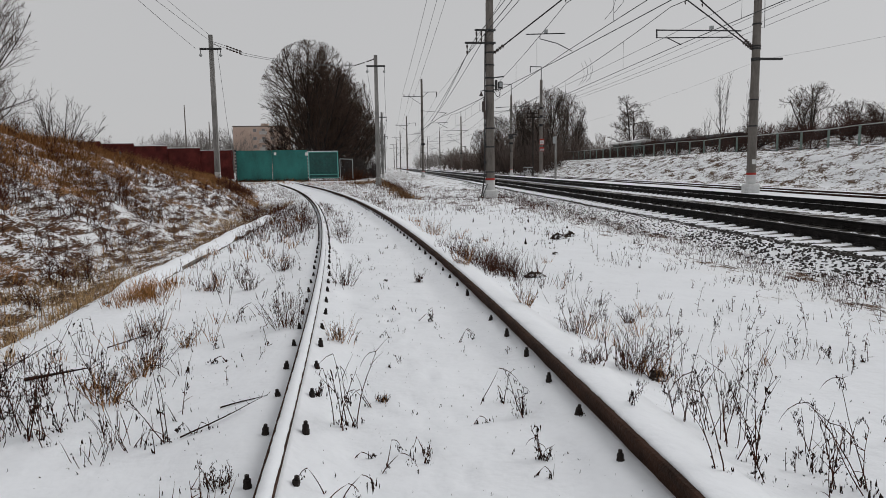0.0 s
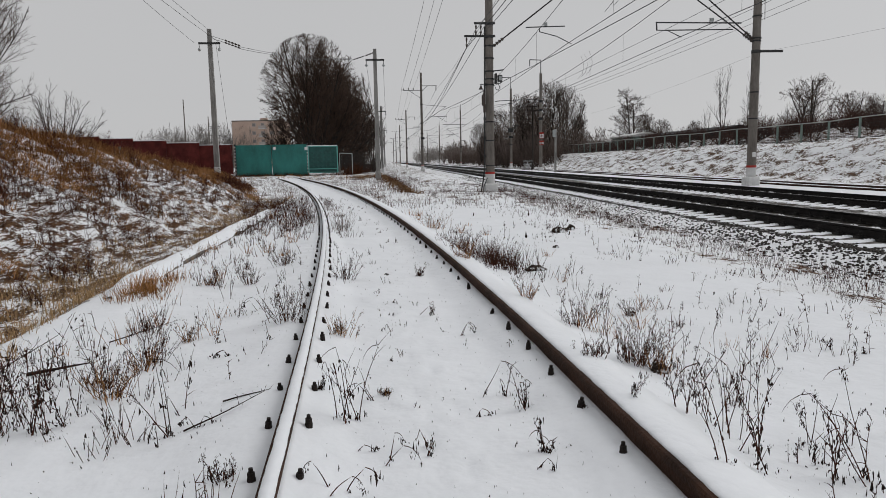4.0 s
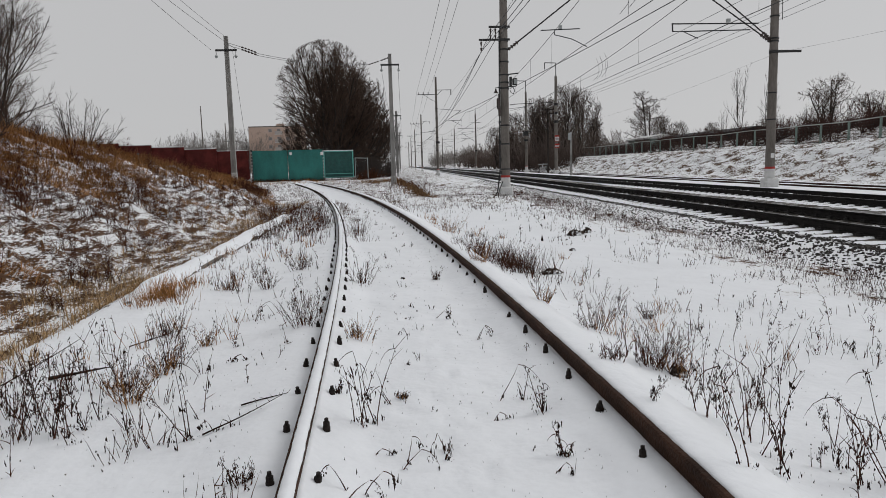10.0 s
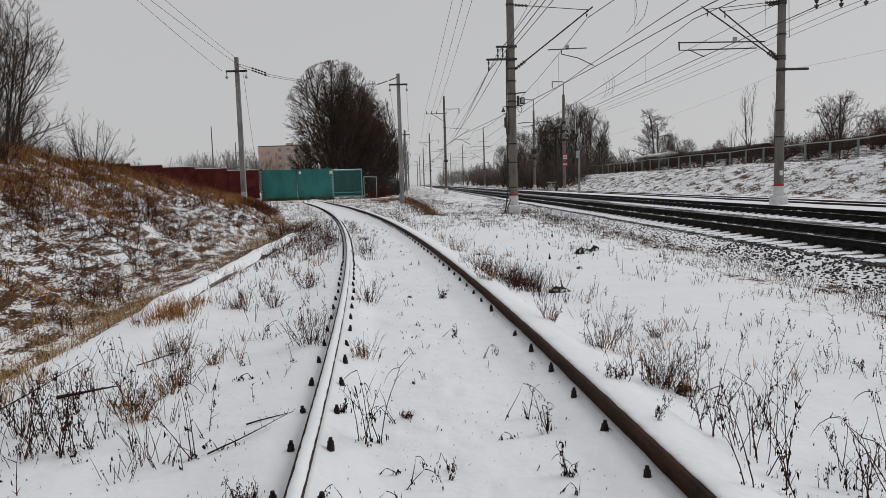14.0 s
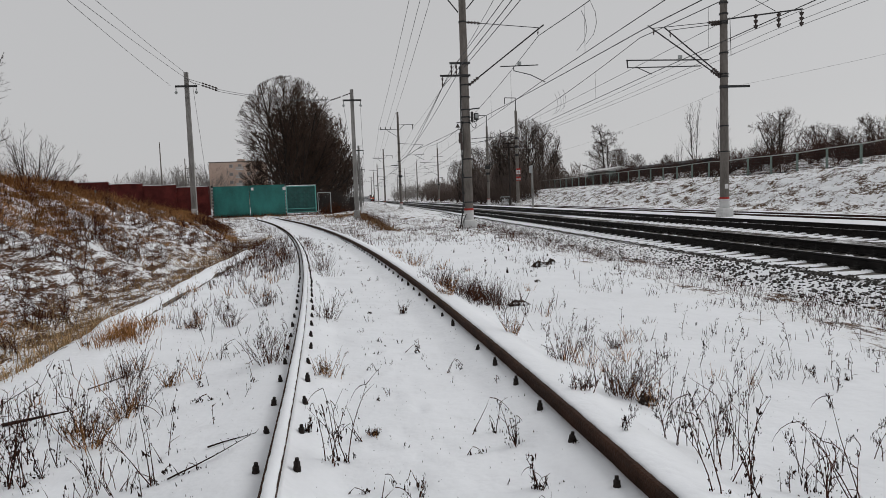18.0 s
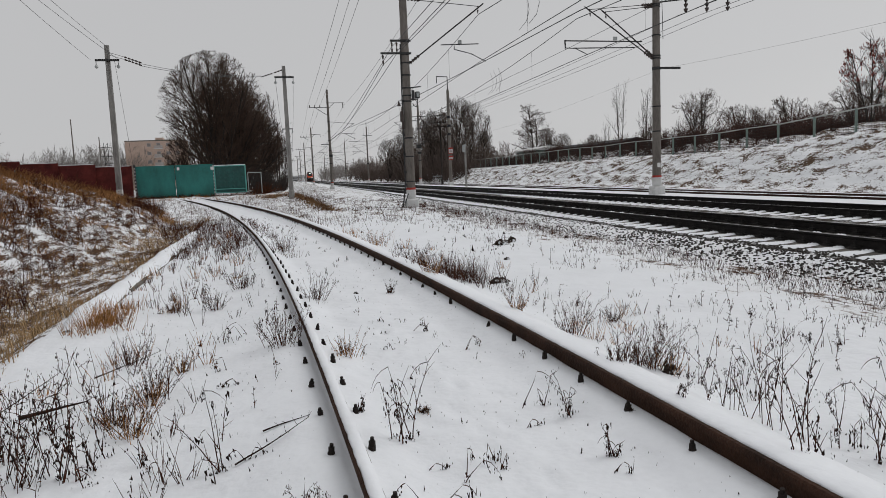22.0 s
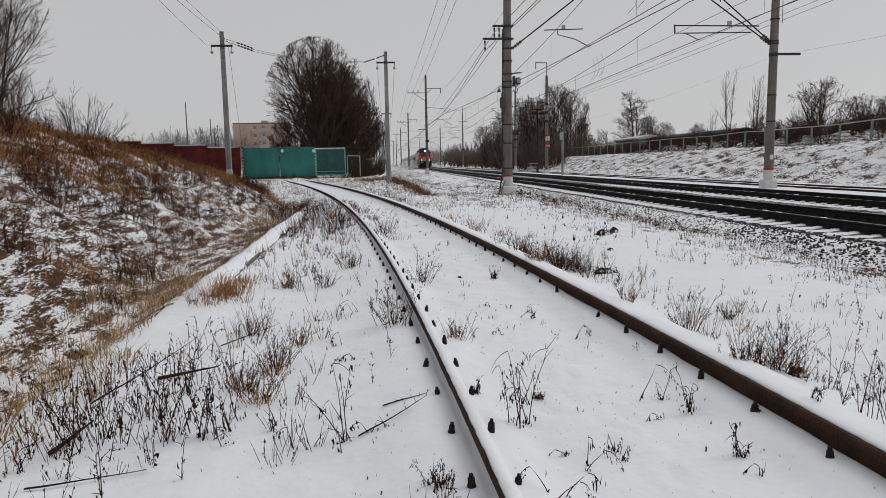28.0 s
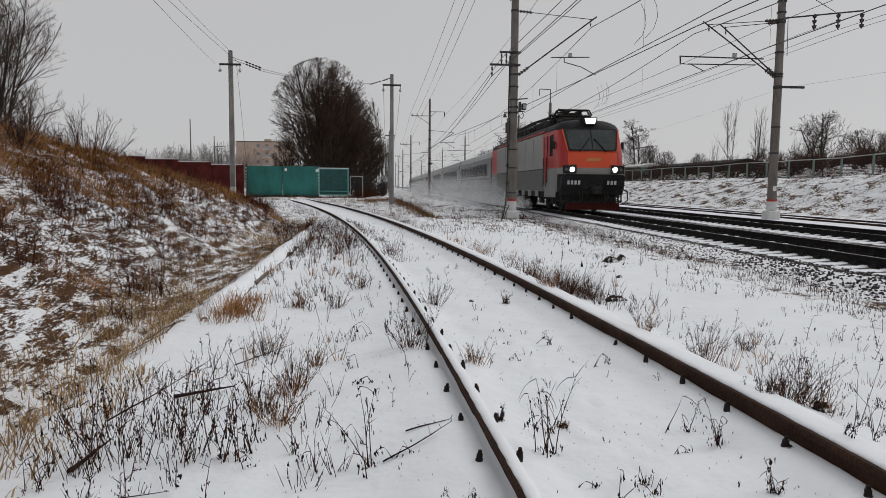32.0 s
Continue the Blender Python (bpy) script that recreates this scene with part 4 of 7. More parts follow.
for x0, x1 in ((2.68, 2.05), (3.22, 3.05), (3.72, 3.75)):
    wire("feeder_wire", [(x0 if y < 90 else x1, y, 11.6) for y in MY[:5]], 0.25, 0.013, "thin high feeder wire above the masts")
wire("feeder_wire", [(6.9, y, 11.4) for y in MY[:4]], 0.6, 0.014, "thin high feeder wire above the masts")
for x0, z0 in ((18.6, 8.7), (19.75, 8.72), (20.9, 8.86)):
    wire("feeder_wire", [(x0, y, z0) for y in MY[:4]], 0.3, 0.011, "feeder wire on the outer mast arm")
wire("feeder_wire", [(16.8, y, 8.95) for y in MY[:4]], 0.15, 0.013, "feeder wire along the outer masts")
wire("feeder_wire", [(17.6, y, 6.1) for y in MY[:4]], 1.0, 0.0035, "thin wire along the outer masts")
for a, xe, z in ((-0.95, -8.0, 9.0), (0.65, -8.9, 8.98), (0.05, -8.8, 9.75)):
    wire("supply_wire", [(-11.1 + a, 45.4, z), (xe, 4.0, z - 0.1)], 0.25, 0.012, "thin supply wire from the utility pole")
for za, zb in ((8.75, 8.75), (8.62, 8.7)):
    wire("supply_wire", [(-9.3, 45.3, za), (-2.4, 50.8, zb)], 0.25, 0.012, "thin supply wire between the utility poles")
for a in (-0.6, 0.6):
    wire("supply_wire", [(-0.78 + a, 51, 8.1), (-0.9 + a, 92, 7.4), (-1.0 + a, 150, 7.4)], 0.6, 0.011, "thin supply wire beyond the utility pole")
for x, y in ((-0.9, 92), (-1.0, 150)):
    p = utility_pole(x, y, hz(x, y), 8.6, 7.95, "far grey concrete utility pole along the siding")

# ---------------------------------------------------------------- gate, fences, buildings
GY = 66.0
M_GATESIDE = mat("dark_teal_sheet_steel", (0.003, 0.042, 0.038), (0.010, 0.095, 0.084), 2.0, 0.55, 0.3, fine=14)
gate = thing("railway_gate", "closed teal sheet-metal gate across the siding", "gate", pose(0, GY, 0))
GX0, GX1, GX2 = -14.35, -7.75, -4.85
for a, b in ((GX0, (GX0 + GX1) / 2 - 0.03), ((GX0 + GX1) / 2 + 0.03, GX1)):
    leaf = part("leaf", bx((a + b) / 2, 0, 1.56, b - a, 0.05, 3.04), M_GATE, gate, "teal sheet-metal leaf")
    bm = bmesh.new()
    for z in (0.30, 3.05):
        box(bm, (a + b) / 2, -0.045, z, b - a, 0.04, 0.07)
    for q in (a + 0.03, b - 0.03):
        box(bm, q, -0.045, 1.67, 0.06, 0.04, 2.7)
    part("frame", bm, M_GATE, leaf)
part("lock_plate", bx((GX0 + GX1) / 2 + 0.3, -0.06, 2.75, 0.22, 0.03, 0.26), M_WHITE, gate, "small pale notice")
part("notice", bx(GX1 - 0.05, -0.06, 2.7, 0.28, 0.03, 0.28), M_WHITE, gate, "small pale notice")
side = part("side_panel", bx((GX1 + GX2) / 2 + 0.05, 0.1, 1.60, GX2 - GX1 - 0.2, 0.05, 2.5), M_GATESIDE, gate, "framed dark teal side panel")
DIAMOND = bpy.data.meshes.new("raised_diamond")
DIAMOND.from_pydata([(-0.19, 0, 0), (0, 0, 0.2), (0.19, 0, 0), (0, 0, -0.2), (0, -0.08, 0)], [], [(0, 3, 4), (3, 2, 4), (2, 1, 4), (1, 0, 4)])
DIAMOND.materials.append(M_GATESIDE)
for i in range(6):
    for k in range(4):
        part_mesh("raised_diamond", DIAMOND, None, side).matrix_basis = pose(GX1 + 0.55 + 0.40 * i, 0.073, 0.98 + 0.42 * k)
bm = bmesh.new()
for z in (2.86, 0.75, 0.42):
    box(bm, (GX1 + GX2) / 2 + 0.05, 0.03, z, GX2 - GX1 - 0.1, 0.07, 0.07)
for q in (GX1 + 0.12, GX2 - 0.04):
    box(bm, q, 0.03, 1.65, 0.1, 0.09, 2.5)
part("frame", bm, M_GATEFRAME, side, "pale teal tube frame")
part("snow_cap", bx((GX1 + GX2) / 2 + 0.05, 0.05, 2.94, GX2 - GX1 - 0.1, 0.16, 0.06, bevel=0.02), M_SNOW, side, "strip of snow")
for q in (GX0 - 0.1, GX1 + 0.02):
    part("post", bx(q, 0.06, 1.6, 0.14, 0.14, 3.2), M_IRON, gate, "dark steel gate post")
for q in (GX0 - 0.1, GX1 + 0.02):
    for k in range(9):
        part("reflector", bx(q, -0.025, 0.5 + 0.3 * k, 0.12, 0.02, 0.13), M_FOUND, gate, "white reflector on the gate post")
pen = thing("wire_mesh_panel", "grey tube-framed mesh panel beside the gate", "fence", pose(0, GY + 0.2, 0))
bm = bmesh.new()
for q in (GX2 + 0.15, -3.5):
    tube(bm, (q, 0, 0), (q, 0, 2.2), 0.035)
tube(bm, (GX2 + 0.15, 0, 2.2), (-3.5, 0, 2.15), 0.035)
part("frame", bm, M_GLASSINS, pen)
bm = bmesh.new()
for i in range(10):
    tube(bm, (GX2 + 0.2 + i * 0.12, 0.02, 0.1), (GX2 + 0.2 + i * 0.12, 0.02, 2.1), 0.008, n=4, caps=False)
tagged(part("mesh_infill", bm, M_IRON, pen), kind="stuff")

redf = thing("sheet_fence", "stepped dull red sheet-metal fence with a snowy top on the slope", "fence", pose(0, 0, 0))
fx = GX0 - 0.25
for i in range(9):
    xa, xb = fx - 2.95 * (i + 1), fx - 2.95 * i
    zt = 3.12 + 0.235 * i
    yy = GY - 0.6 - 0.06 * i
    part("panel", bx((xa + xb) / 2, yy, zt - 1.35, 3.06, 0.05, 2.7), M_REDFENCE, redf)
    part("rail", bx((xa + xb) / 2, yy - 0.05, zt - 1.95, 2.9, 0.05, 0.08), M_REDFENCE, redf)
    part("post", bx(xb - 0.02, yy - 0.07, zt - 1.15, 0.09, 0.07, 2.36), M_REDFENCE, redf)
    part("snow_cap", bx((xa + xb) / 2, yy, zt + 0.03, 2.9, 0.09, 0.05), M_SNOW, redf, "line of snow along the top")

kerb = thing("concrete_kerb", "snow-covered row of old concrete beams along the ditch", "kerb")
rk = random.Random(4)
K0, K1 = 7.3, 19.5
y = K0
while y < K1 - 0.2:
    L = min(rk.uniform(2.0, 2.6), K1 - y)
    xm = float(kerb_x(y + L / 2))
    M = pose(xm, y + L / 2, -0.02 + rk.uniform(-0.015, 0.02), 0, rk.uniform(-2, 2), math.degrees(math.atan(0.034)) + rk.uniform(-0.8, 0.8))
    bare = rk.random() < 0.75
    part("beam", box(bmesh.new(), 0, 0.1, -0.105, 0.27, L - 0.25, 0.2, M, bevel=0.02), M_KERB, kerb, "dark old concrete beam")
    V, F = [], []
    n = 30
    for i in range(n):
        t = (i / (n - 1) - 0.5) * (L + 0.06)
        ya = y + L / 2 + t
        e = min(1, max(0, (ya - K0) / 0.7), max(0, (K1 - ya) / 0.7))
        g = 0.035 * float(lattice(ya * 2.3, 4.0)) + 0.018 * float(lattice(ya * 6.1, 9.0))
        k = max(0.0, 0.075 * math.sin(ya * 0.9 + 1.2) + 0.03 * math.sin(ya * 4.3) - 0.03)
        for a, b in ((-0.32 + g, -0.26), (-0.17 + 0.5 * g, 0.06 + g + k * 0.5), (-0.02 + g, 0.105 + g * 0.6 + k * 0.6), (0.12 - g, 0.075 + 0.5 * g + k * 0.4), (0.21 + g, -0.03 + k)):
            V.append((float(kerb_x(ya)) + a * 0.66, ya, -0.015 + b - 0.15 * (1 - e)))
    for i in range(n - 1):
        for q in range(4):
            F.append((i * 5 + q, i * 5 + q + 1, i * 5 + q + 6, i * 5 + q + 5))
    arrays("snow_cap", V, F, M_SNOW, kerb, "rounded cap of snow", smooth=True)
    y += L

M_RAILPAINT = mat("pale_grey_rail_paint", (0.30, 0.31, 0.30), (0.46, 0.47, 0.45), 5, 0.7, 0.1)
rail_fence = thing("railing_fence", "pale green concrete-post railing along the top of the bank", "fence")
y = 20.0
FX = 30.0
i = 0
PBM = bx(0, 0, 0.7, 0.12, 0.12, 1.6, bevel=0.015)
POST = bpy.data.meshes.new("post")
PBM.to_mesh(POST)
PBM.free()
POST.materials.append(M_CONCFENCE)
while y < 150:
    z0, z1 = hz(FX, y) + 0.02, hz(FX, y + 3.1) + 0.02
    o = part_mesh("post", POST, None, rail_fence)
    o.matrix_basis = pose(FX, y, z0 - 0.05)
    part("top_rail", tb((FX, y + 0.07, z0 + 1.42), (FX, y + 3.03, z1 + 1.42), 0.035, n=6), M_RAILPAINT, rail_fence, "pale grey top rail")
    part("bottom_rail", tb((FX, y + 0.07, z0 + 0.14), (FX, y + 3.03, z1 + 0.14), 0.03, n=6), M_IRON, rail_fence)
    bm = bmesh.new()
    for k in range(1, 18):
        zk = z0 + (z1 - z0) * k / 18
        tube(bm, (FX, y + k * 3.1 / 18, zk + 0.14), (FX, y + k * 3.1 / 18, zk + 1.4), 0.006, n=3, caps=False)
    for k in range(5):
        tube(bm, (FX, y + 0.07, z0 + 0.36 + 0.22 * k), (FX, y + 3.03, z1 + 0.36 + 0.22 * k), 0.005, n=3, caps=False)
    tagged(part("mesh_infill", bm, M_IRON, rail_fence), kind="stuff")
    y += 3.1


def block(name, label, x0, x1, y0, y1, h, floors, cols, base=0.0):
    b = thing(name, label, "building", pose(0, 0, base))
    part("wall", bx((x0 + x1) / 2, (y0 + y1) / 2, h / 2, x1 - x0, y1 - y0, h), M_BRICK, b)
    part("roof", bx((x0 + x1) / 2, (y0 + y1) / 2, h + 0.15, x1 - x0 + 0.2, y1 - y0 + 0.2, 0.3), M_KERB, b)
    part("roof_house", bx(x0 + (x1 - x0) * 0.55, (y0 + y1) / 2, h + 0.8, 2.2, 3, 1.0), M_BRICK, b)
    st = h / floors
    for f in range(floors):
        for c in range(cols):
            if c < 2:
                continue
            xw = x0 + (c + 0.5) * (x1 - x0) / cols
            w = part("window", bx(xw, y0 - 0.02, (f + 0.55) * st, 1.2, 0.1, st * 0.42), M_BRICKTRIM, b)
            part("pane", bx(xw, y0 - 0.09, (f + 0.55) * st, 0.95, 0.05, st * 0.36), M_BLOCKPANE, w)
            if c == 3:
                bal = part("balcony", bx(xw, y0 - 0.55, (f + 0.28) * st, 2.3, 1.0, st * 0.34), M_BRICKTRIM, b, "pale balcony")
                part("slab", bx(xw, y0 - 0.55, (f + 0.08) * st, 2.5, 1.1, 0.15), M_FOUND, bal)
    return b


block("apartment_block", "pale pinkish brick apartment block behind the gate", -50, -33.5, 225, 238, 15.5, 6, 6, -0.6)
crest_fence = thing("wire_fence", "thin weathered pipe fence among shrubs on the crest of the slope", "fence")
CF = [(-16.4 + 1.35 * k, 26.2 + 0.75 * k) for k in range(5)]
for k, (x, y) in enumerate(CF):
    z = hz(x, y)
    part("post", tb((x, y, z - 0.2), (x + 0.03, y, z + 0.95), 0.045, n=7), M_CONCFENCE, crest_fence)
    if k:
        xa, ya = CF[k - 1]
        for h in (0.85, 0.45):
            part("rail", tb((xa, ya, hz(xa, ya) + h), (x, y, z + h), 0.016, n=5), M_IRON, crest_fence)
lat = thing("lattice_mast", "thin dark lattice mast beside the apartment block", "mast", pose(-50.5, 205, 0))
bm = bmesh.new()
for s in (-0.5, 0.5):
    tube(bm, (s, 0, 0), (s, 0, 13.5), 0.07, n=4)
for k in range(9):
    tube(bm, (-0.5, 0, k * 1.5), (0.5, 0, k * 1.5 + 1.5), 0.05, n=4)
for k in (7.8, 9.8, 12.3):
    tube(bm, (-1.9, 0, k), (1.5, 0, k), 0.06, n=4)
part("lattice", bm, M_IRON, lat)
for x, y, h in ((-46, 160, 16), (-42, 165, 12.5)):
    ch = thing("thin_mast", "thin grey mast rising behind the red fence", "mast", pose(x, y, 0))
    part("shaft", tb((0, 0, 0), (0, 0, h), 0.22, 0.1, 8), M_MAST, ch)
hut = thing("shed", "low green-grey shed behind the bank fence", "building", pose(38, 104, 1.6))
part("wall", bx(0, 0, 1.3, 3.6, 10, 2.9), M_CONCFENCE, hut)
part("roof", prism(bmesh.new(), [(-2.1, 2.75), (2.1, 2.75), (2.1, 2.95), (0, 3.4), (-2.1, 2.95)], -5.3, 5.3), M_FOUND, hut, "pale snow-dusted roof")
shed2 = thing("shed", "long low dark-roofed shed behind the bank fence", "building", pose(37.6, 83, 1.6))
part("wall", bx(0, 0, 1.1, 3.0, 23, 2.6), M_BARK, shed2)
part("roof", prism(bmesh.new(), [(-1.9, 2.40), (1.9, 2.40), (1.9, 2.55), (0, 3.0), (-1.9, 2.55)], -12, 12), M_LOCODARK, shed2, "dark felt roof")


# ---------------------------------------------------------------- bare trees
def grown(seed, H, rad, start, stems, levels, r0, rt, up=0.25, lean=0.35, stem_len=0.55, wood_levels=2, round_top=True, bits=(5, 3), skin=0.75):
    """A leafless tree grown level by level: every branch curves upwards and sends out side branches of the next level, which end
    near the skin of an egg of height H and half width rad. levels: branches per parent, length ratio and angle; start: how low they begin."""
    rg = np.random.RandomState(seed)
    lists = ([], [], []), ([], [], [])

    def unit(v):
        return v / np.maximum(np.linalg.norm(v, axis=-1, keepdims=True), 1e-9)

    mid, half = np.array([0, 0, 0.5 * H]), np.array([rad, rad, 0.5 * H])

    def limit(P, D, L):
        """Branch lengths that end near the egg's skin."""
        if not round_top:
            return L
        p, d = (P - mid) / half, D / half
        a, b, c = (d * d).sum(1), (p * d).sum(1), (p * p).sum(1) - 1
        s = (-b + np.sqrt(np.maximum(b * b - a * c, 0))) / a
        return np.clip(s * rg.uniform(skin, 1.03, len(L)), 0.12 * L, L)

    az = np.arange(stems) * 2.4 + rg.uniform(0, 0.8, stems)
    ln = lean * rg.uniform(0.15, 1.0, stems)
    P = np.stack([0.02 * H * np.cos(az) * ln, 0.02 * H * np.sin(az) * ln, np.full(stems, -0.2)], 1)
    D = unit(np.stack([np.cos(az) * ln, np.sin(az) * ln, np.ones(stems)], 1))
    L, R = H * stem_len * rg.uniform(0.8, 1.15, stems), np.full(stems, r0)
    L = limit(P + np.array([0, 0, 0.3]), D, L)
    last = len(levels)
    for lv in range(last + 1):
        K = bits[0] if lv < 2 else bits[1] if lv < last else 1
        tip = np.maximum(R * 0.45, rt) if lv < last else R * 0.4
        pts, d = [P], D
        for k in range(K):
            d = unit(d + rg.normal(0, 0.13 if lv else 0.05, d.shape) + np.array([0, 0, up / K]))
            q = pts[-1] + d * (L / K)[:, None]
            dst = lists[0] if lv < wood_levels else lists[1]
            dst[0].append(pts[-1])
            dst[1].append(q)
            dst[2].append(np.stack([R + (tip - R) * k / K, R + (tip - R) * (k + 1) / K], 1))
            pts.append(q)
        if lv == last:
            break
        n, ratio, ang = levels[lv]
        T = np.stack(pts, 1)
        NP, ND, NL, NR = [], [], [], []
        for c in range(n):
            t = (start + (1 - start) * (c + rg.random_sample(len(P))) / n) * K * 0.999
            i = t.astype(int)
            f = (t - i)[:, None]
            j = np.arange(len(P))
            a, b = T[j, i], T[j, i + 1]
            tan = unit(b - a)
            side = unit(np.cross(tan, unit(rg.normal(0, 1, tan.shape))))
            an = np.radians(ang * rg.uniform(0.6, 1.35, len(P)))[:, None]
            NP.append(a + (b - a) * f)
            ND.append(unit(tan * np.cos(an) + side * np.sin(an)))
            NL.append(L * ratio * rg.uniform(0.6, 1.2, len(P)) * (1.25 - 0.65 * t / K))
            NR.append(np.maximum((R + (tip - R) * t / K) * 0.6, rt))
        P, D, L, R = np.concatenate(NP), np.concatenate(ND), np.concatenate(NL), np.concatenate(NR)
        L = limit(P, unit(D + np.array([0, 0, up * 0.5])), L)
    out = [tuple(np.concatenate(v) for v in st) for st in lists]
    if round_top:
        return out
    ends = out[1][1]
    far = np.percentile(np.hypot(ends[:, 0], ends[:, 1]), 98.5)
    k = np.array([rad / far, rad / far, H / np.percentile(ends[:, 2], 99.6)])
    return [(a * k, b * k, r) for a, b, r in out]


def tree(name, label, at, c, wm=None, tm=None, group="", category="tree"):
    t = thing(name, label, category, at, group)
    part_mesh("trunk", stems_mesh("trunk", *c[0]), wm or M_BARK, t)
    part_mesh("crown", stems_mesh("crown", *c[1]), tm or M_TWIG, t, "bare leafless twigs")
    return t


def copies(ob, rows):
    for x, y, z, r, s in rows:
        c = copy_thing(ob, pose(x, y, z, 0, 0, r))
        c.scale = (s, s, s)


big = tree("broad_tree", "large dense leafless tree with dark fine twigs behind the gate", pose(-9.1, 84, 0.1, 0, 0, 20),
           grown(3, 16.4, 6.5, 0.12, 9, ((12, 0.68, 34), (8, 0.58, 36), (6, 0.54, 38), (8, 0.60, 40)), 0.17, 0.010, 0.14, 0.95, 1.0, skin=0.90), tm=M_TWIG, group="trees behind the gate")
row = tree("broad_tree", "large dense leafless tree in the row behind the gate", pose(-7.0, 90, 0.1, 0, 0, 140),
           grown(4, 15.0, 5.5, 0.08, 8, ((10, 0.66, 38), (7, 0.56, 38), (5, 0.52, 38), (3, 0.60, 38)), 0.17, 0.019, 0.18, 0.95, 0.98, skin=0.86, bits=(4, 2)), tm=M_TWIG, group="trees behind the gate")
copies(row, ((-8.2, 97, 0.0, 250, 1.06), (-6.6, 101, 0.0, 20, 0.95), (-5.6, 114, 0.0, 70, 0.8), (-14.0, 95, 0.0, 170, 0.58)))
slope_tree = tree("slope_tree", "leafless grey-brown tree at the top of the slope", pose(-17.2, 29, hz(-17.2, 29), 0, 0, 40),
                  grown(8, 9.6, 3.2, 0.12, 6, ((9, 0.60, 44), (6, 0.58, 42), (5, 0.56, 40), (4, 0.62, 40)), 0.07, 0.0048, 0.4, 0.5, 0.9, bits=(4, 2)), group="trees on the slope")
copies(slope_tree, ((-18.9, 28.4, hz(-18.9, 28.4) - 0.2, 280, 1.0), (-19.5, 31.5, hz(-19.5, 31.5) - 0.2, 190, 1.05),))
shrub = tree("bare_shrub", "leafless spreading shrub on the crest of the slope", pose(-11.6, 25.2, hz(-11.6, 25.2)),
             grown(21, 3.0, 1.7, 0.2, 9, ((5, 0.50, 30), (4, 0.5, 32), (2, 0.55, 34)), 0.020, 0.0042, 0.15, 0.85, 0.9), group="shrubs on the slope", category="shrub")
copies(shrub, [(x, y, hz(x, y) - 0.05, r, s) for x, y, r, s in ((-12.6, 27.2, 80, 0.9), (-13.6, 25.5, 200, 0.8), (-15.0, 27, 140, 0.9), (-10.9, 28.0, 30, 0.5), (-13.0, 30.5, 300, 0.7))])
alder = tree("roadside_tree", "tall leafless tree behind the bank fence", pose(26.5, 112, 1.5),
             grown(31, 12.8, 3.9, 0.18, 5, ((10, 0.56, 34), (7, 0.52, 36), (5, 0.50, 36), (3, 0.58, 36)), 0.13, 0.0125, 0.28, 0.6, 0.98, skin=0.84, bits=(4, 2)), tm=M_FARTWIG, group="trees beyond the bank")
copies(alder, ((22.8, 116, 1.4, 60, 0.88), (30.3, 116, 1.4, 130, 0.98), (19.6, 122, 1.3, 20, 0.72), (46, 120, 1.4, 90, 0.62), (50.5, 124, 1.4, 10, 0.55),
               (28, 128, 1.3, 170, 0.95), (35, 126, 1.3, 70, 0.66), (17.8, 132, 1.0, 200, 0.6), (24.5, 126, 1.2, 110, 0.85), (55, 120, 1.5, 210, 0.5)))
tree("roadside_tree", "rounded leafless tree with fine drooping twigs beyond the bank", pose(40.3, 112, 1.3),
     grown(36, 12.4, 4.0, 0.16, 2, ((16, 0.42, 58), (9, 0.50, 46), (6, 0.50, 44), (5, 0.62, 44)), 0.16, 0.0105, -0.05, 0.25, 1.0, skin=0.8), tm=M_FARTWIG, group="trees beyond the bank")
birch = tree("thin_birch", "thin upright leafless sapling above the bank", pose(37.5, 75, 2.0),
             grown(44, 9.4, 1.5, 0.3, 3, ((9, 0.30, 28), (4, 0.5, 32), (3, 0.55, 32)), 0.055, 0.0065, 0.5, 0.12, 0.92, round_top=False), tm=M_FARTWIG, group="saplings above the bank")
copies(birch, [(x, y, 0.1, r, s) for x, y, r, s in ((-2.6, 98, 10, 1.0), (-2.0, 107, 60, 1.05), (-1.5, 115, 120, 0.95), (-2.9, 122, 200, 1.1), (-1.2, 130, 300, 1.0), (-2.2, 138, 90, 1.05))])
copies(birch, ((40.6, 75, 1.9, 100, 0.95), (43, 78, 1.9, 200, 0.7), (34.2, 72, 1.9, 50, 0.5), (46, 76, 1.9, 0, 0.6)))
apple = tree("bare_garden_tree", "spreading leafless garden tree behind the railing", pose(34.8, 54.5, hz(34.8, 54.5) - 0.1),
             grown(52, 5.2, 2.7, 0.25, 4, ((7, 0.66, 50), (6, 0.60, 46), (4, 0.56, 44), (3, 0.62, 42)), 0.08, 0.0075, 0.2, 0.65, 0.8, bits=(4, 2)), group="garden trees above the bank")
copies(apple, [(x, y, hz(x, y) - 0.1, r, s) for x, y, r, s in ((38.6, 54.5, 60, 0.72), (42.2, 52.5, 130, 0.85), (45.5, 53, 240, 0.7), (36.6, 58, 300, 0.65), (32.8, 60, 10, 0.5), (46.5, 47, 200, 0.85),
                                                              (41.0, 43.5, 20, 0.9), (44.0, 42.0, 170, 0.95), (38.5, 41.5, 300, 0.6), (34.5, 46, 110, 0.55))])
rleaf = random.Random(90)
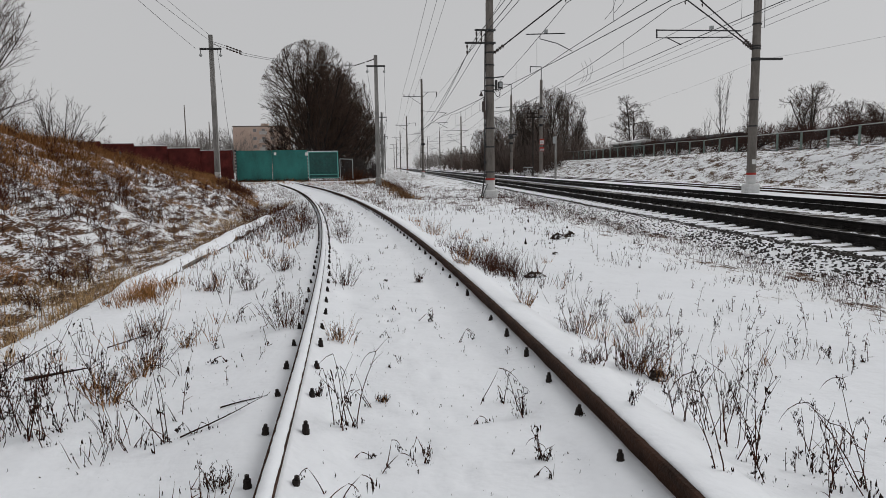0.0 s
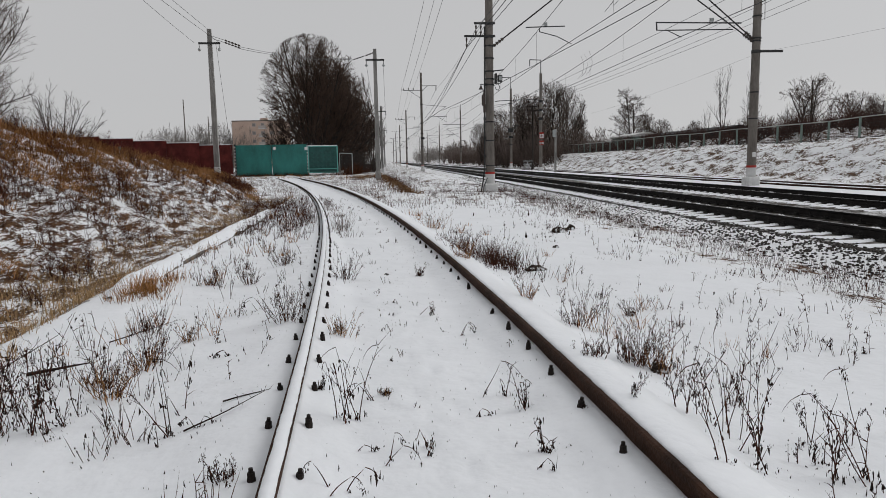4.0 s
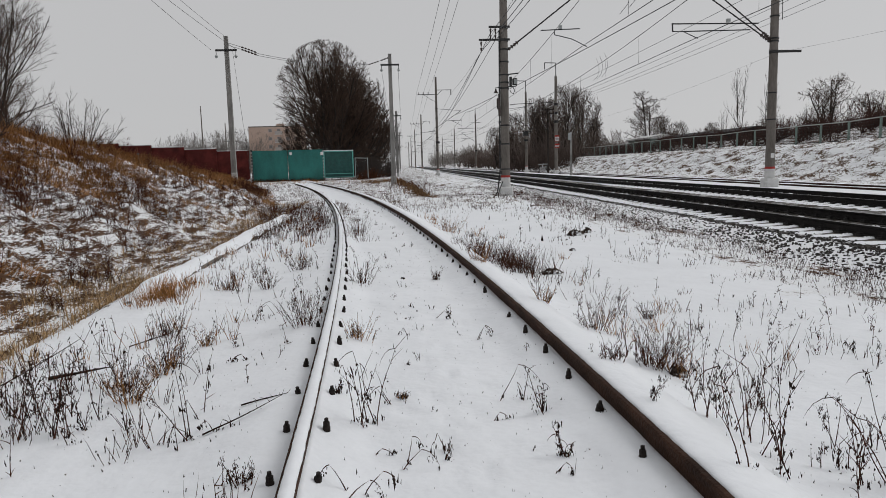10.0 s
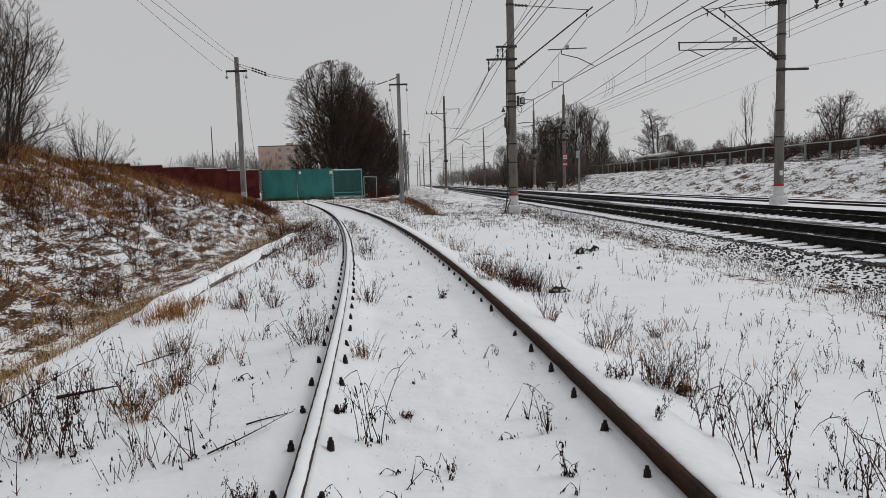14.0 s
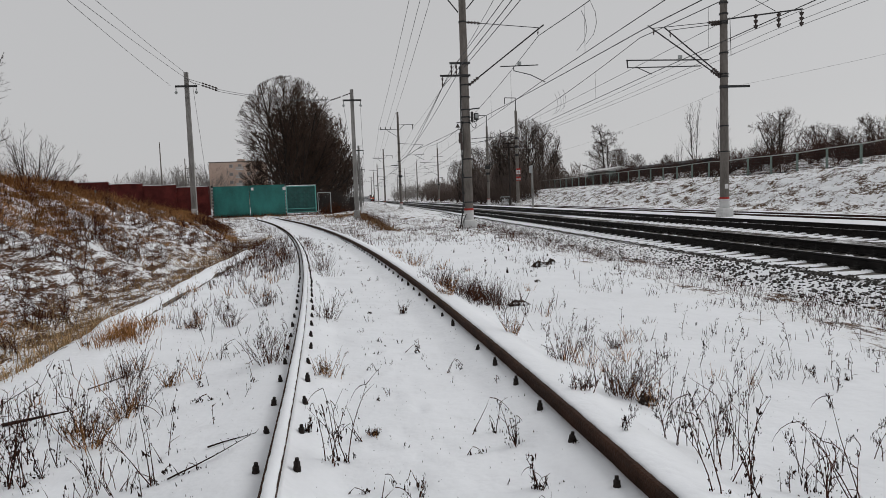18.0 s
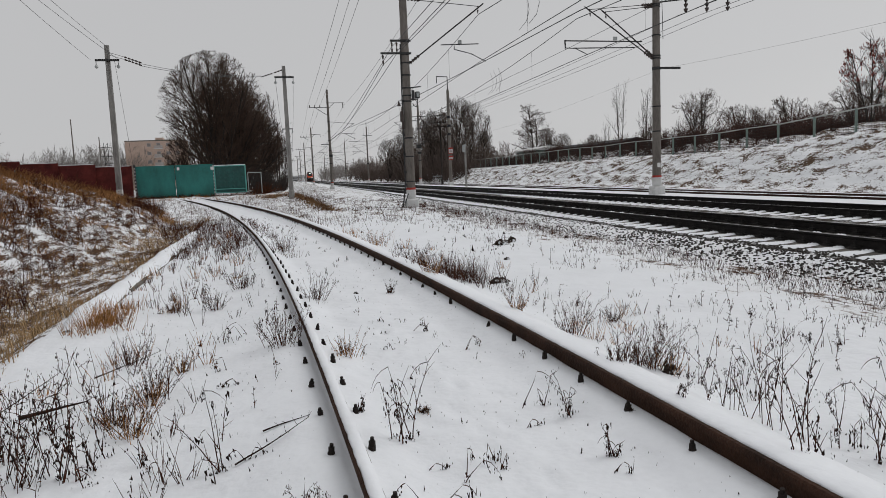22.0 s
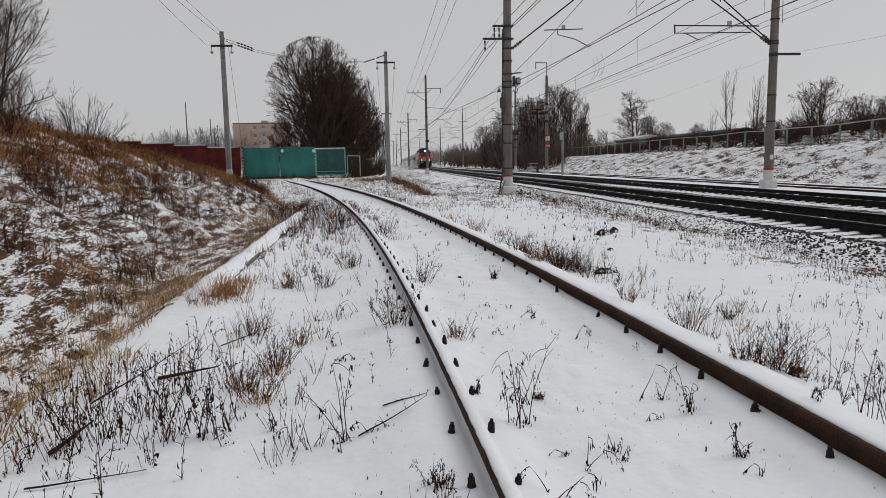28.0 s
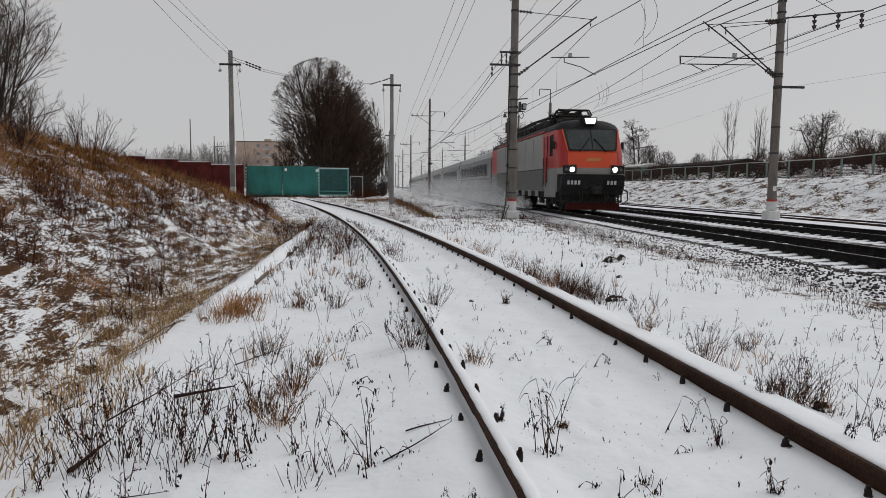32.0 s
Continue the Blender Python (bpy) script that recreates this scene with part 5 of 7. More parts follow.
for x, y, h, red in ((35.2, 36.8, 6.2, True), (37.2, 36.2, 7.4, False), (38.6, 37.4, 6.8, False)):
    cr = grown(int(h * 10), h, 1.8, 0.25, 3, ((10, 0.45, 36), (7, 0.52, 36), (6, 0.55, 38)), 0.06, 0.005, 0.3, 0.35, 0.95)
    t_ = tree("young_tree", "slender tree with a few red leaves behind the railing" if red else "slender leafless tree behind the railing", pose(x, y, hz(x, y) - 0.1), cr, tm=M_HEDGE, group="garden trees above the bank")
    if red:
        ends = cr[1][1]
        pick = [ends[rleaf.randrange(len(ends))] for _ in range(1100)]
        lv = [(p[0] + rleaf.gauss(0, 0.08), p[1] + rleaf.gauss(0, 0.08), p[2] - 0.05, rleaf.uniform(0.03, 0.06)) for p in pick if p[2] > 2.2 and p[2] < h - 0.8]
        part_mesh("leaf_cover", leaves_mesh("leaf_cover", lv, 5), mat("dull_red_leaves", (0.13, 0.024, 0.020), (0.27, 0.065, 0.050), 6, 0.8, 0.0, island=True, rnd=0.4), t_, "sparse dull red leaves")["kind"] = "stuff"


def woods(name, label, places, seed, material, hmin, hmax, h0, rad, counts, rt):
    """One mesh of many bare trees of three shapes; counts: stems, then branches per parent."""
    kinds = [grown(seed + i, h0, rad, 0.06, counts[0], tuple((n, 0.58, 34) for n in counts[1:]), h0 * 0.010, rt, 0.25, 0.7, 0.95, bits=(2, 1)) for i in range(3)]
    kinds = [tuple(np.concatenate([k[0][j], k[1][j]]) for j in range(3)) for k in kinds]
    rr = random.Random(seed)
    A, B, R = [], [], []
    for x, y, z in places:
        a, b, r = kinds[rr.randrange(3)]
        s, an = rr.uniform(hmin, hmax) / h0, rr.uniform(0, 6.28)
        rot = np.array([[math.cos(an), -math.sin(an), 0], [math.sin(an), math.cos(an), 0], [0, 0, 1]]).T * s
        o = np.array([x, y, z])
        A.append(a @ rot + o)
        B.append(b @ rot + o)
        R.append(r)
    ob = part_mesh(name, stems_mesh(name, np.concatenate(A), np.concatenate(B), np.concatenate(R)), material)
    return tagged(ob, label, "woods", kind="stuff")


rw = random.Random(77)
# farther woods take the twig tones lightened for haze
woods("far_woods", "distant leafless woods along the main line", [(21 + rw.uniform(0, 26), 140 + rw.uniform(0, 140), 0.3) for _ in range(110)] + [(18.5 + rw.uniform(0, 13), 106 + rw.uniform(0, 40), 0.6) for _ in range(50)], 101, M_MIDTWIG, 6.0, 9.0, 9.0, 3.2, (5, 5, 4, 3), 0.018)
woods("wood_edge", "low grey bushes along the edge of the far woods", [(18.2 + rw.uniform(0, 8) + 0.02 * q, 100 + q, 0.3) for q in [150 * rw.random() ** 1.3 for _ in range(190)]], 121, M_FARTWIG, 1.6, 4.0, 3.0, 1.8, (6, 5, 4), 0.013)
woods("distant_woods", "distant leafless woods on the horizon, greyed for haze", [(19 + rw.uniform(0, 75), 260 + rw.uniform(0, 240), 0) for _ in range(170)], 131, M_HAZETWIG, 8, 12, 9.0, 3.6, (5, 5, 4), 0.05)
woods("undergrowth", "tangle of dark bare bushes behind the bank railing", [(x, y, hz(x, y) - 0.1) for x, y in [(31.4 + rw.uniform(0, 12), 36 + 90 * rw.random()) for _ in range(150)] + [(31.2 + rw.uniform(0, 9) + 0.3 * q, 58 - q) for q in [26 * rw.random() for _ in range(170)]] + [(30.9 + 2.4 * rw.random(), 46 + 60 * rw.random()) for _ in range(80)]], 151, M_HEDGE, 0.9, 2.5, 2.4, 1.3, (7, 5, 4), 0.010)
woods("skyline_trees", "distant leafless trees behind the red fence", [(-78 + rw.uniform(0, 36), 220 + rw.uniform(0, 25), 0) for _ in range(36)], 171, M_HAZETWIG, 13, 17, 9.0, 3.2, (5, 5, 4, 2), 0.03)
woods("gate_bushes", "dark bare bushes beside the gate", [(-4.6 + rw.uniform(0, 3.4), 69 + rw.uniform(0, 12), 0.1) for _ in range(22)], 191, M_BARK, 1.6, 3.0, 2.6, 0.9, (8, 7, 6), 0.007)
woods("slope_bushes", "bare brown bushes along the crest of the slope", [(-0.42 * q - 1.2 - rw.uniform(0, 4), q, hz(-0.42 * q - 2.5, q) - 0.1) for q in [14 + 18 * rw.random() for _ in range(30)]], 211, M_TWIG, 0.7, 1.7, 1.6, 0.7, (8, 6, 6), 0.004)


# ---------------------------------------------------------------- dead weeds and grass
class Segs:
    """Thin three-sided stems and small crumpled leaves, gathered and turned into one mesh each."""

    def __init__(self):
        self.a, self.b, self.r, self.leaf = [], [], [], []

    def seg(self, p, q, r0, r1):
        self.a.append(tuple(p))
        self.b.append(tuple(q))
        self.r.append((r0, r1))

    def blob(self, p, s):
        self.leaf.append((p[0], p[1], p[2], s))


def stem(sg, rr, p, d, length, r, n, droop, wob):
    pts = [Vector(p)]
    d = Vector(d).normalized()
    for i in range(n):
        d = (d + Vector((rr.uniform(-wob, wob), rr.uniform(-wob, wob), -droop))).normalized()
        pts.append(pts[-1] + d * length / n)
    for i in range(n):
        sg.seg(pts[i], pts[i + 1], r * (1 - 0.7 * i / n), r * (1 - 0.7 * (i + 1) / n))
    return pts


def tall_weed(sg, rr, x, y, z, h, n=3, spread=0.06, leafy=1.0):
    for _ in range(n):
        bx_, by_ = x + rr.gauss(0, spread), y + rr.gauss(0, spread)
        hh = h * rr.uniform(0.55, 1.1)
        pts = stem(sg, rr, (bx_, by_, z - 0.03), (rr.gauss(0, 0.16), rr.gauss(0, 0.16), 1), hh, 0.0034, 6, rr.uniform(-0.02, 0.05), 0.08)
        for i, p in enumerate(pts[1:], 1):
            for _k in range(rr.choice((0, 1, 1, 2))):
                az = rr.uniform(0, 6.28)
                q = stem(sg, rr, p, (math.cos(az), math.sin(az), rr.uniform(0.3, 1.3)), hh * rr.uniform(0.08, 0.26), 0.0024, 3, 0.12, 0.2)
                if rr.random() < 0.4 * leafy:
                    for c in q[1:]:
                        sg.blob(c, rr.uniform(0.0025, 0.006))
            if rr.random() < 0.45 * leafy:
                for _k in range(rr.randint(1, 3)):
                    sg.blob((p.x + rr.gauss(0, 0.01), p.y + rr.gauss(0, 0.01), p.z - rr.uniform(0, 0.06)), rr.uniform(0.004, 0.009))


def tuft(sg, rr, x, y, z, h, n=22, spread=0.07, seeds=0.5):
    for _ in range(n):
        a, q = rr.uniform(0, 6.28), abs(rr.gauss(0, spread))
        pts = stem(sg, rr, (x + q * math.cos(a), y + q * math.sin(a), z - 0.02), (math.cos(a) * 0.35, math.sin(a) * 0.35, 1), h * rr.uniform(0.4, 1.1), 0.0024, 4, 0.02, 0.14)
        if rr.random() < seeds:
            for c in pts[2:]:
                sg.blob(c, rr.uniform(0.003, 0.008))


def bent_weed(sg, rr, x, y, z, h, n=3):
    for _ in range(n):
        p = stem(sg, rr, (x + rr.gauss(0, 0.02), y + rr.gauss(0, 0.02), z - 0.02), (rr.gauss(0, 0.5), rr.gauss(0, 0.5), 1), h * rr.uniform(1.0, 1.6), 0.0036, 4, 0.0, 0.1)
        az = rr.uniform(0, 6.28)
        q = stem(sg, rr, p[-1], (math.cos(az), math.sin(az), -0.25), h * rr.uniform(0.5, 0.9), 0.0024, 4, 0.35, 0.15)
        for c in q[2:] + p[1:2]:
            for _k in range(4):
                sg.blob((c.x + rr.gauss(0, 0.012), c.y + rr.gauss(0, 0.012), max(c.z - rr.uniform(0, 0.05), z)), rr.uniform(0.004, 0.010))


def plant(name, label, sg, stem_mat, leaf_mat, at, group, seed):
    t = thing(name, label, "weed", at, group)
    if sg.a:
        tagged(part_mesh("dead_growth", stems_mesh("dead_growth", sg.a, sg.b, sg.r), stem_mat, t), kind="stuff")
    if sg.leaf:
        part_mesh("withered_foliage", leaves_mesh("withered_foliage", sg.leaf, seed), leaf_mat, t, "blackened withered leaves")["kind"] = "stuff"
    return t


def fork(sg, rr, p, d, length, r, beads, level=0):
    """One stem that forks upwards and carries seed clusters along its upper part."""
    pts = stem(sg, rr, p, d, length, r, 6, rr.uniform(-0.03, 0.03), 0.10)
    for i, c in enumerate(pts[1:], 1):
        if i >= 2 and rr.random() < beads:
            for _ in range(rr.randint(1, 2)):
                sg.blob((c.x + rr.gauss(0, 0.005), c.y + rr.gauss(0, 0.005), c.z + rr.gauss(0, 0.010)), rr.uniform(0.0024, 0.0050))
        if level < 2 and i >= 2 and rr.random() < 0.45:
            az = rr.uniform(0, 6.28)
            t = (pts[i] - pts[i - 1]).normalized()
            fork(sg, rr, c, (t.x + 0.75 * math.cos(az), t.y + 0.75 * math.sin(az), t.z + 0.1), length * rr.uniform(0.16, 0.36), r * 0.55, beads, level + 1)
    return pts


def bead_weed(sg, rr, h, w):
    for _ in range(rr.randint(2, 3)):
        az, q = rr.uniform(0, 6.28), abs(rr.gauss(0, w * 0.8))
        fork(sg, rr, (q * math.cos(az), q * math.sin(az), -0.03), (rr.gauss(0, 0.16), rr.gauss(0, 0.16), 1), h * rr.uniform(0.55, 1.1), 0.0031, 0.70)


def bush_weed(sg, rr, h, w):
    for _ in range(int(16 + 110 * w)):
        az, q = rr.uniform(0, 6.28), abs(rr.gauss(0, w * 0.45))
        lean = 0.15 + 0.55 * rr.random()
        fork(sg, rr, (q * math.cos(az), q * math.sin(az), -0.03), (math.cos(az) * lean, math.sin(az) * lean, 1), h * rr.uniform(0.35, 1.08), 0.0028, 0.6, 1)
    for _ in range(int(10 + 60 * w)):
        az, q = rr.uniform(0, 6.28), abs(rr.gauss(0, w * 0.45))
        sg.blob((q * math.cos(az), q * math.sin(az), h * 0.35 * rr.random() ** 1.5), rr.uniform(0.003, 0.008))


def leafy_weed(sg, rr, h, w):
    for _ in range(rr.randint(2, 4)):
        az, q = rr.uniform(0, 6.28), abs(rr.gauss(0, w * 0.5))
        pts = fork(sg, rr, (q * math.cos(az), q * math.sin(az), -0.03), (rr.gauss(0, 0.2), rr.gauss(0, 0.2), 1), h * rr.uniform(0.5, 1.1), 0.0038, 0.3, 1)
        for c in pts[1:]:
            if rr.random() < 0.52:
                m = rr.randint(3, 6)
                for k in range(m):
                    sg.blob((c.x + rr.gauss(0, 0.010), c.y + rr.gauss(0, 0.010), max(c.z - 0.055 * k / m, 0.0)), rr.uniform(0.004, 0.0085))
        e, az = pts[-1], rr.uniform(0, 6.28)
        if rr.random() < 0.6:
            stem(sg, rr, e, (math.cos(az), math.sin(az), 0.2), h * rr.uniform(0.2, 0.45), 0.0024, 4, 0.5, 0.1)
    for _ in range(12):
        sg.blob((rr.gauss(0, w * 0.5), rr.gauss(0, w * 0.5), 0.03 * rr.random()), rr.uniform(0.004, 0.010))


def arched_weed(sg, rr, h, w):
    for _ in range(rr.randint(1, 2)):
        az = rr.choice((0.0, 3.14)) + rr.gauss(0, 0.5)
        p = stem(sg, rr, (rr.gauss(0, w * 0.3), rr.gauss(0, 0.02), -0.02), (math.cos(az) * 0.5, math.sin(az) * 0.5, 1), h * 1.2 + 0.04, 0.0036, 4, 0.10, 0.12)
        q = stem(sg, rr, p[-1], (math.cos(az), math.sin(az), 0.0), w * 1.6 + 0.03, 0.0026, 5, 0.32, 0.15)
        for c in q[2:] + p[1:2]:
            for _k in range(3):
                sg.blob((c.x + rr.gauss(0, 0.009), c.y + rr.gauss(0, 0.009), max(c.z - rr.uniform(0, 0.04), 0.0)), rr.uniform(0.004, 0.009))


# x, y, height and half width of each
LEAFY = (-1.04, 3.44, 0.4, 0.03, -0.17, 3.5, 0.39, 0.07, -0.09, 3.54, 0.47, 0.06, 0.75, 3.81, 0.24, 0.05, 0.81, 3.6, 0.25, 0.06, 1.08, 3.39, 0.06, 0.02, -2.08, 3.94, 0.34, 0.1, -1.78, 3.62, 0.34, 0.09, -1.66, 3.68, 0.27, 0.06, 0.81, 3.03, 0.19, 0.03, -0.34, 3.88, 0.12, 0.02, -2.07, 4.31, 0.33, 0.07, -2.49, 3.7, 0.51, 0.09, -2, 3.71, 0.54, 0.11, -1.82, 3.63, 0.47, 0.09, -1.65, 3.83, 0.39, 0.08, -2.27, 3.67, 0.5, 0.09, -2.56, 3.33, 0.29, 0.06, 1.75, 2.95, 0.59, 0.09, 1.7, 2.68, 0.39, 0.08, 2.02, 2.87, 0.3, 0.07, 2.02, 2.71, 0.4, 0.08, 2.16, 2.7, 0.51, 0.07, 1.41, 2.52, 0.48, 0.04)
BUSHY = (1.76, 4.38, 0.34, 0.16, 1.83, 4.30, 0.22, 0.12, 1.70, 4.44, 0.28, 0.12, -1.61, 4.84, 0.37, 0.1, -1.6, 4.1, 0.26, 0.15, 1.63, 5.47, 0.33, 0.17, 1.32, 4.03, 0.16, 0.1, -0.3, 5.21, 0.2, 0.11, -0.78, 5.62, 0.35, 0.21, -0.44, 7.87, 0.3, 0.13, -1.52, 5.41, 0.21, 0.07, -1.96, 7.93, 0.24, 0.09, -1.54, 7.92, 0.25, 0.09, 1.29, 5.93, 0.23, 0.07, 0.42, 8.03, 0.14, 0.05, 1.39, 8.86, 0.38, 0.41, 0.99, 8.29, 0.28, 0.17, 1.65, 8.63, 0.22, 0.14, -0.62, 2.78, 0.12, 0.06, 0.05, 3.93, 0.07, 0.03, -1.35, 9.12, 0.31, 0.15, -0.88, 13.59, 0.47, 0.28, 0.95, 14.04, 0.36, 0.35, -1.98, 5.79, 0.3, 0.12, -1.72, 4.36, 0.19, 0.15, -1.61, 4.66, 0.28, 0.06, 2.25, 5.96, 0.2, 0.05)
BEADED = (1.62, 3.48, 0.37, 0.04, 1.66, 3.41, 0.42, 0.04, 1.74, 3.45, 0.46, 0.04, 1.72, 3.31, 0.45, 0.04, 1.72, 3.19, 0.52, 0.05, 1.73, 3.09, 0.5, 0.05, 1.86, 3.29, 0.48, 0.04, 1.59, 4.53, 0.39, 0.05, 1.69, 4.46, 0.34, 0.04, 1.99, 4.73, 0.34, 0.05, 1.93, 4.42, 0.38, 0.06, 1.91, 3.98, 0.39, 0.04, 2.13, 3.11, 0.27, 0.04, 1.92, 2.89, 0.19, 0.04, 3.24, 4.32, 0.19, 0.04, 3.3, 4.66, 0.14, 0.02)
BEADED_FAR = (3.46, 4.55, 0.08, 0.05, 1.25, 5.95, 0.31, 0.04, 2.09, 6.32, 0.27, 0.05, 1.31, 3.26, 0.17, 0.04, 2.33, 3.09, 0.29, 0.05, 2.59, 3.19, 0.25, 0.05, -1.67, 7.16, 0.37, 0.09, -1.64, 8.12, 0.28, 0.08, -1.99, 8.31, 0.32, 0.08, -0.48, 7.61, 0.39, 0.1, -0.94, 6.62, 0.23, 0.11)
ARCHED = (-1.25, 3.41, 0.08, 0.09, -0.92, 3.5, 0.04, 0.03, -0.1, 3.11, 0.02, 0.04, 0.06, 2.99, 0.09, 0.05, 0.61, 3.81, 0.18, 0.1, 0.51, 3.56, 0.03, 0.04, -1.19, 5.24, 0.07, 0.09, -1.05, 4.82, 0.03, 0.06, -1.14, 6.31, 0.11, 0.11, -0.18, 2.69, 0.09, 0.02, -0.12, 2.72, 0.1, 0.03, 0.61, 5.24, 0.09, 0.03, 0.72, 2.89, 0.04, 0.01, -0.01, 3.85, 0.1, 0.05)

rv = random.Random(2024)
for form, rows, nm, lb in ((leafy_weed, LEAFY, "dry_weed", "tall dead weed with blackened hanging leaves standing in snow"),
                           (bush_weed, BUSHY, "dry_bush", "bushy dead brown weed standing in snow"),
                           (bead_weed, BEADED, "seed_weed", "tall dead brown weed with dark seed clusters standing in snow"),
                           (bead_weed, BEADED_FAR, "seed_weed", "tall dead brown weed with dark seed clusters standing in snow"),
                           (arched_weed, ARCHED, "bent_weed", "snapped dead weed bent over onto the snow")):
    for i in range(0, len(rows), 4):
        x, y, h, w = rows[i:i + 4]
        sg = Segs()
        form(sg, rv, h, w)
        sm_ = M_DARKSTALK if form is not bush_weed else (M_STALK, M_STRAW, M_STALK)[(i // 4) % 3]
        plant(nm, lb, sg, sm_, M_DEADLEAF if form is not bush_weed else M_SEED, pose(x, y, hz(x, y)), "dead weeds along the siding", i + 7)


def scatter(name, label, fn, leaf=True, stem_mat=None, leaf_mat=None, seed=1):
    sg = Segs()
    fn(sg, random.Random(seed))
    # farther off one stem stands for a few in a bunch
    bunch = np.interp([p[1] for p in sg.a], [4, 12, 30], [1.0, 1.4, 2.0])[:, None]
    ob = part_mesh(name, stems_mesh(name, sg.a, sg.b, np.asarray(sg.r) * bunch), stem_mat or M_STALK)
    tagged(ob, label, "grass", kind="stuff")
    if sg.leaf and leaf:
        lf = part_mesh("seed_heads", leaves_mesh("seed_heads", sg.leaf, seed), leaf_mat or M_DEADLEAF, ob)
        tagged(lf, kind="stuff")
    return ob


def thicket(sg, rr, x, y, h, w, n):
    """A group of upright twiggy stalks on uneven ground."""
    for _k in range(n):
        px, py = x + rr.gauss(0, w), y + rr.gauss(0, w)
        pts = stem(sg, rr, (px, py, hz(px, py) - 0.03), (rr.gauss(0, 0.24), rr.gauss(0, 0.24), 1), h * rr.uniform(0.4, 1.1), 0.0042, 4, 0.0, 0.12)
        for p in pts[1:]:
            for _j in range(2):
                az = rr.uniform(0, 6.28)
                stem(sg, rr, p, (math.cos(az), math.sin(az), 1.0), h * rr.uniform(0.12, 0.3), 0.0032, 1, 0.05, 0.2)


# x, y, height and half width of each
SLOPE_BUSHES = (-4.80, 10.10, 0.67, 0.29, -4.19, 9.15, 0.53, 0.23, -4.07, 9.70, 0.73, 0.16, -6.78, 13.20, 0.66, 0.22, -6.70, 16.25, 0.68, 0.34, -5.91, 14.85, 0.74, 0.25, -6.09, 16.25, 0.81, 0.34, -6.43, 13.40, 0.45, 0.22, -5.35, 15.35, 0.90, 0.32, -6.27, 20.25, 0.84, 0.51, -7.62, 21.50, 0.90, 0.45, -5.04, 17.10, 0.85, 0.28, -4.62, 13.80, 0.57, 0.17, -4.68, 12.05, 0.60, 0.20, -4.12, 8.80, 0.66, 0.22, -3.79, 7.60, 0.38, 0.13, -6.58, 11.65, 0.68, 0.29, -6.07, 16.30, 0.81, 0.34, -5.36, 16.40, 0.96, 0.34, -5.72, 10.40, 0.35, 0.17, -4.84, 13.30, 0.55, 0.22)
rz = random.Random(404)
for i in range(0, len(SLOPE_BUSHES), 4):
    x, y, h, w = SLOPE_BUSHES[i:i + 4]
    sg = Segs()
    thicket(sg, rz, x, y, h, w * 0.55, 17)
    t_ = thing("slope_bush", "dark red-brown dead bush standing on the slope", "bush", group="bushes on the slope")
    part_mesh("dead_growth", stems_mesh("dead_growth", sg.a, sg.b, sg.r), M_DARKSTALK, t_)["kind"] = "stuff"


def left_strip(sg, rr):
    n = 0
    while n < 330:
        y = 2.0 + 22 * rr.random() ** 1.5
        a, b = float(kerb_x(y)) + 0.1, float(xc(y)) - 1.0
        x = a + (b - a) * rr.random() ** 1.25
        if float(rough(x, y, 0.9)) + rr.uniform(-0.45, 0.45) < 0.0:
            continue
        k = rr.random()
        z = hz(x, y)
        if k < 0.55:
            tuft(sg, rr, x, y, z, rr.uniform(0.10, 0.26), rr.randint(3, 9), 0.05, 0.6)
        elif k < 0.9:
            tall_weed(sg, rr, x, y, z, rr.uniform(0.14, 0.34), 1, 0.02, 0.8)
        else:
            bent_weed(sg, rr, x, y, z, rr.uniform(0.08, 0.16), 1)
        n += 1


def far_stand(sg, rr):
    """Dark weeds between the kerb's end and the inner rail."""
    for _ in range(170):
        y = 13.5 + 12 * rr.random()
        x = float(xc(y)) - 1.0 - 2.3 * rr.random() ** 0.9
        if float(rough(x, y, 1.1)) + rr.uniform(-0.4, 0.4) < -0.15:
            continue
        tuft(sg, rr, x, y, hz(x, y), rr.uniform(0.2, 0.55), rr.randint(10, 20), 0.16, 0.6)


def near_corner(sg, rr):
    for _ in range(60):
        x, y = -2.25 + rr.gauss(0, 0.30), 3.85 + rr.gauss(0, 0.45)
        if x < float(kerb_x(y)) - 0.25:
            continue
        z = hz(x, y)
        if rr.random() < 0.6:
            tall_weed(sg, rr, x, y, z, rr.uniform(0.2, 0.5), 1, 0.02, 2.0)
        else:
            tuft(sg, rr, x, y, z, rr.uniform(0.14, 0.34), rr.randint(5, 12), 0.05, 0.6)


def right_strip(sg, rr):
    for _ in range(75):
        y = 1.8 + 14 * rr.random() ** 1.3
        x = float(xc(y)) + 1.5 + abs(rr.gauss(0, 0.5))
        z = hz(x, y)
        if rr.random() < 0.5:
            tall_weed(sg, rr, x, y, z, rr.uniform(0.12, 0.32), 1, 0.03, 0.9)
        else:
            tuft(sg, rr, x, y, z, rr.uniform(0.1, 0.25), rr.randint(4, 10), 0.06, 0.6)
    for _ in range(8):
        x, y = 2.15 + rr.gauss(0, 0.3), 2.7 + rr.gauss(0, 0.7)
        tall_weed(sg, rr, x, y, hz(x, y), rr.uniform(0.2, 0.45), 1, 0.03, 1.2)


def clump_by_rail(sg, rr):
    for _ in range(90):
        t = rr.gauss(0, 0.55)
        x, y = 1.42 + t * 0.4 + rr.gauss(0, 0.14), 9.4 - t * 1.1 + rr.gauss(0, 0.35)
        tuft(sg, rr, x, y, hz(x, y), rr.uniform(0.15, 0.40), rr.randint(4, 9), 0.05, 0.5)


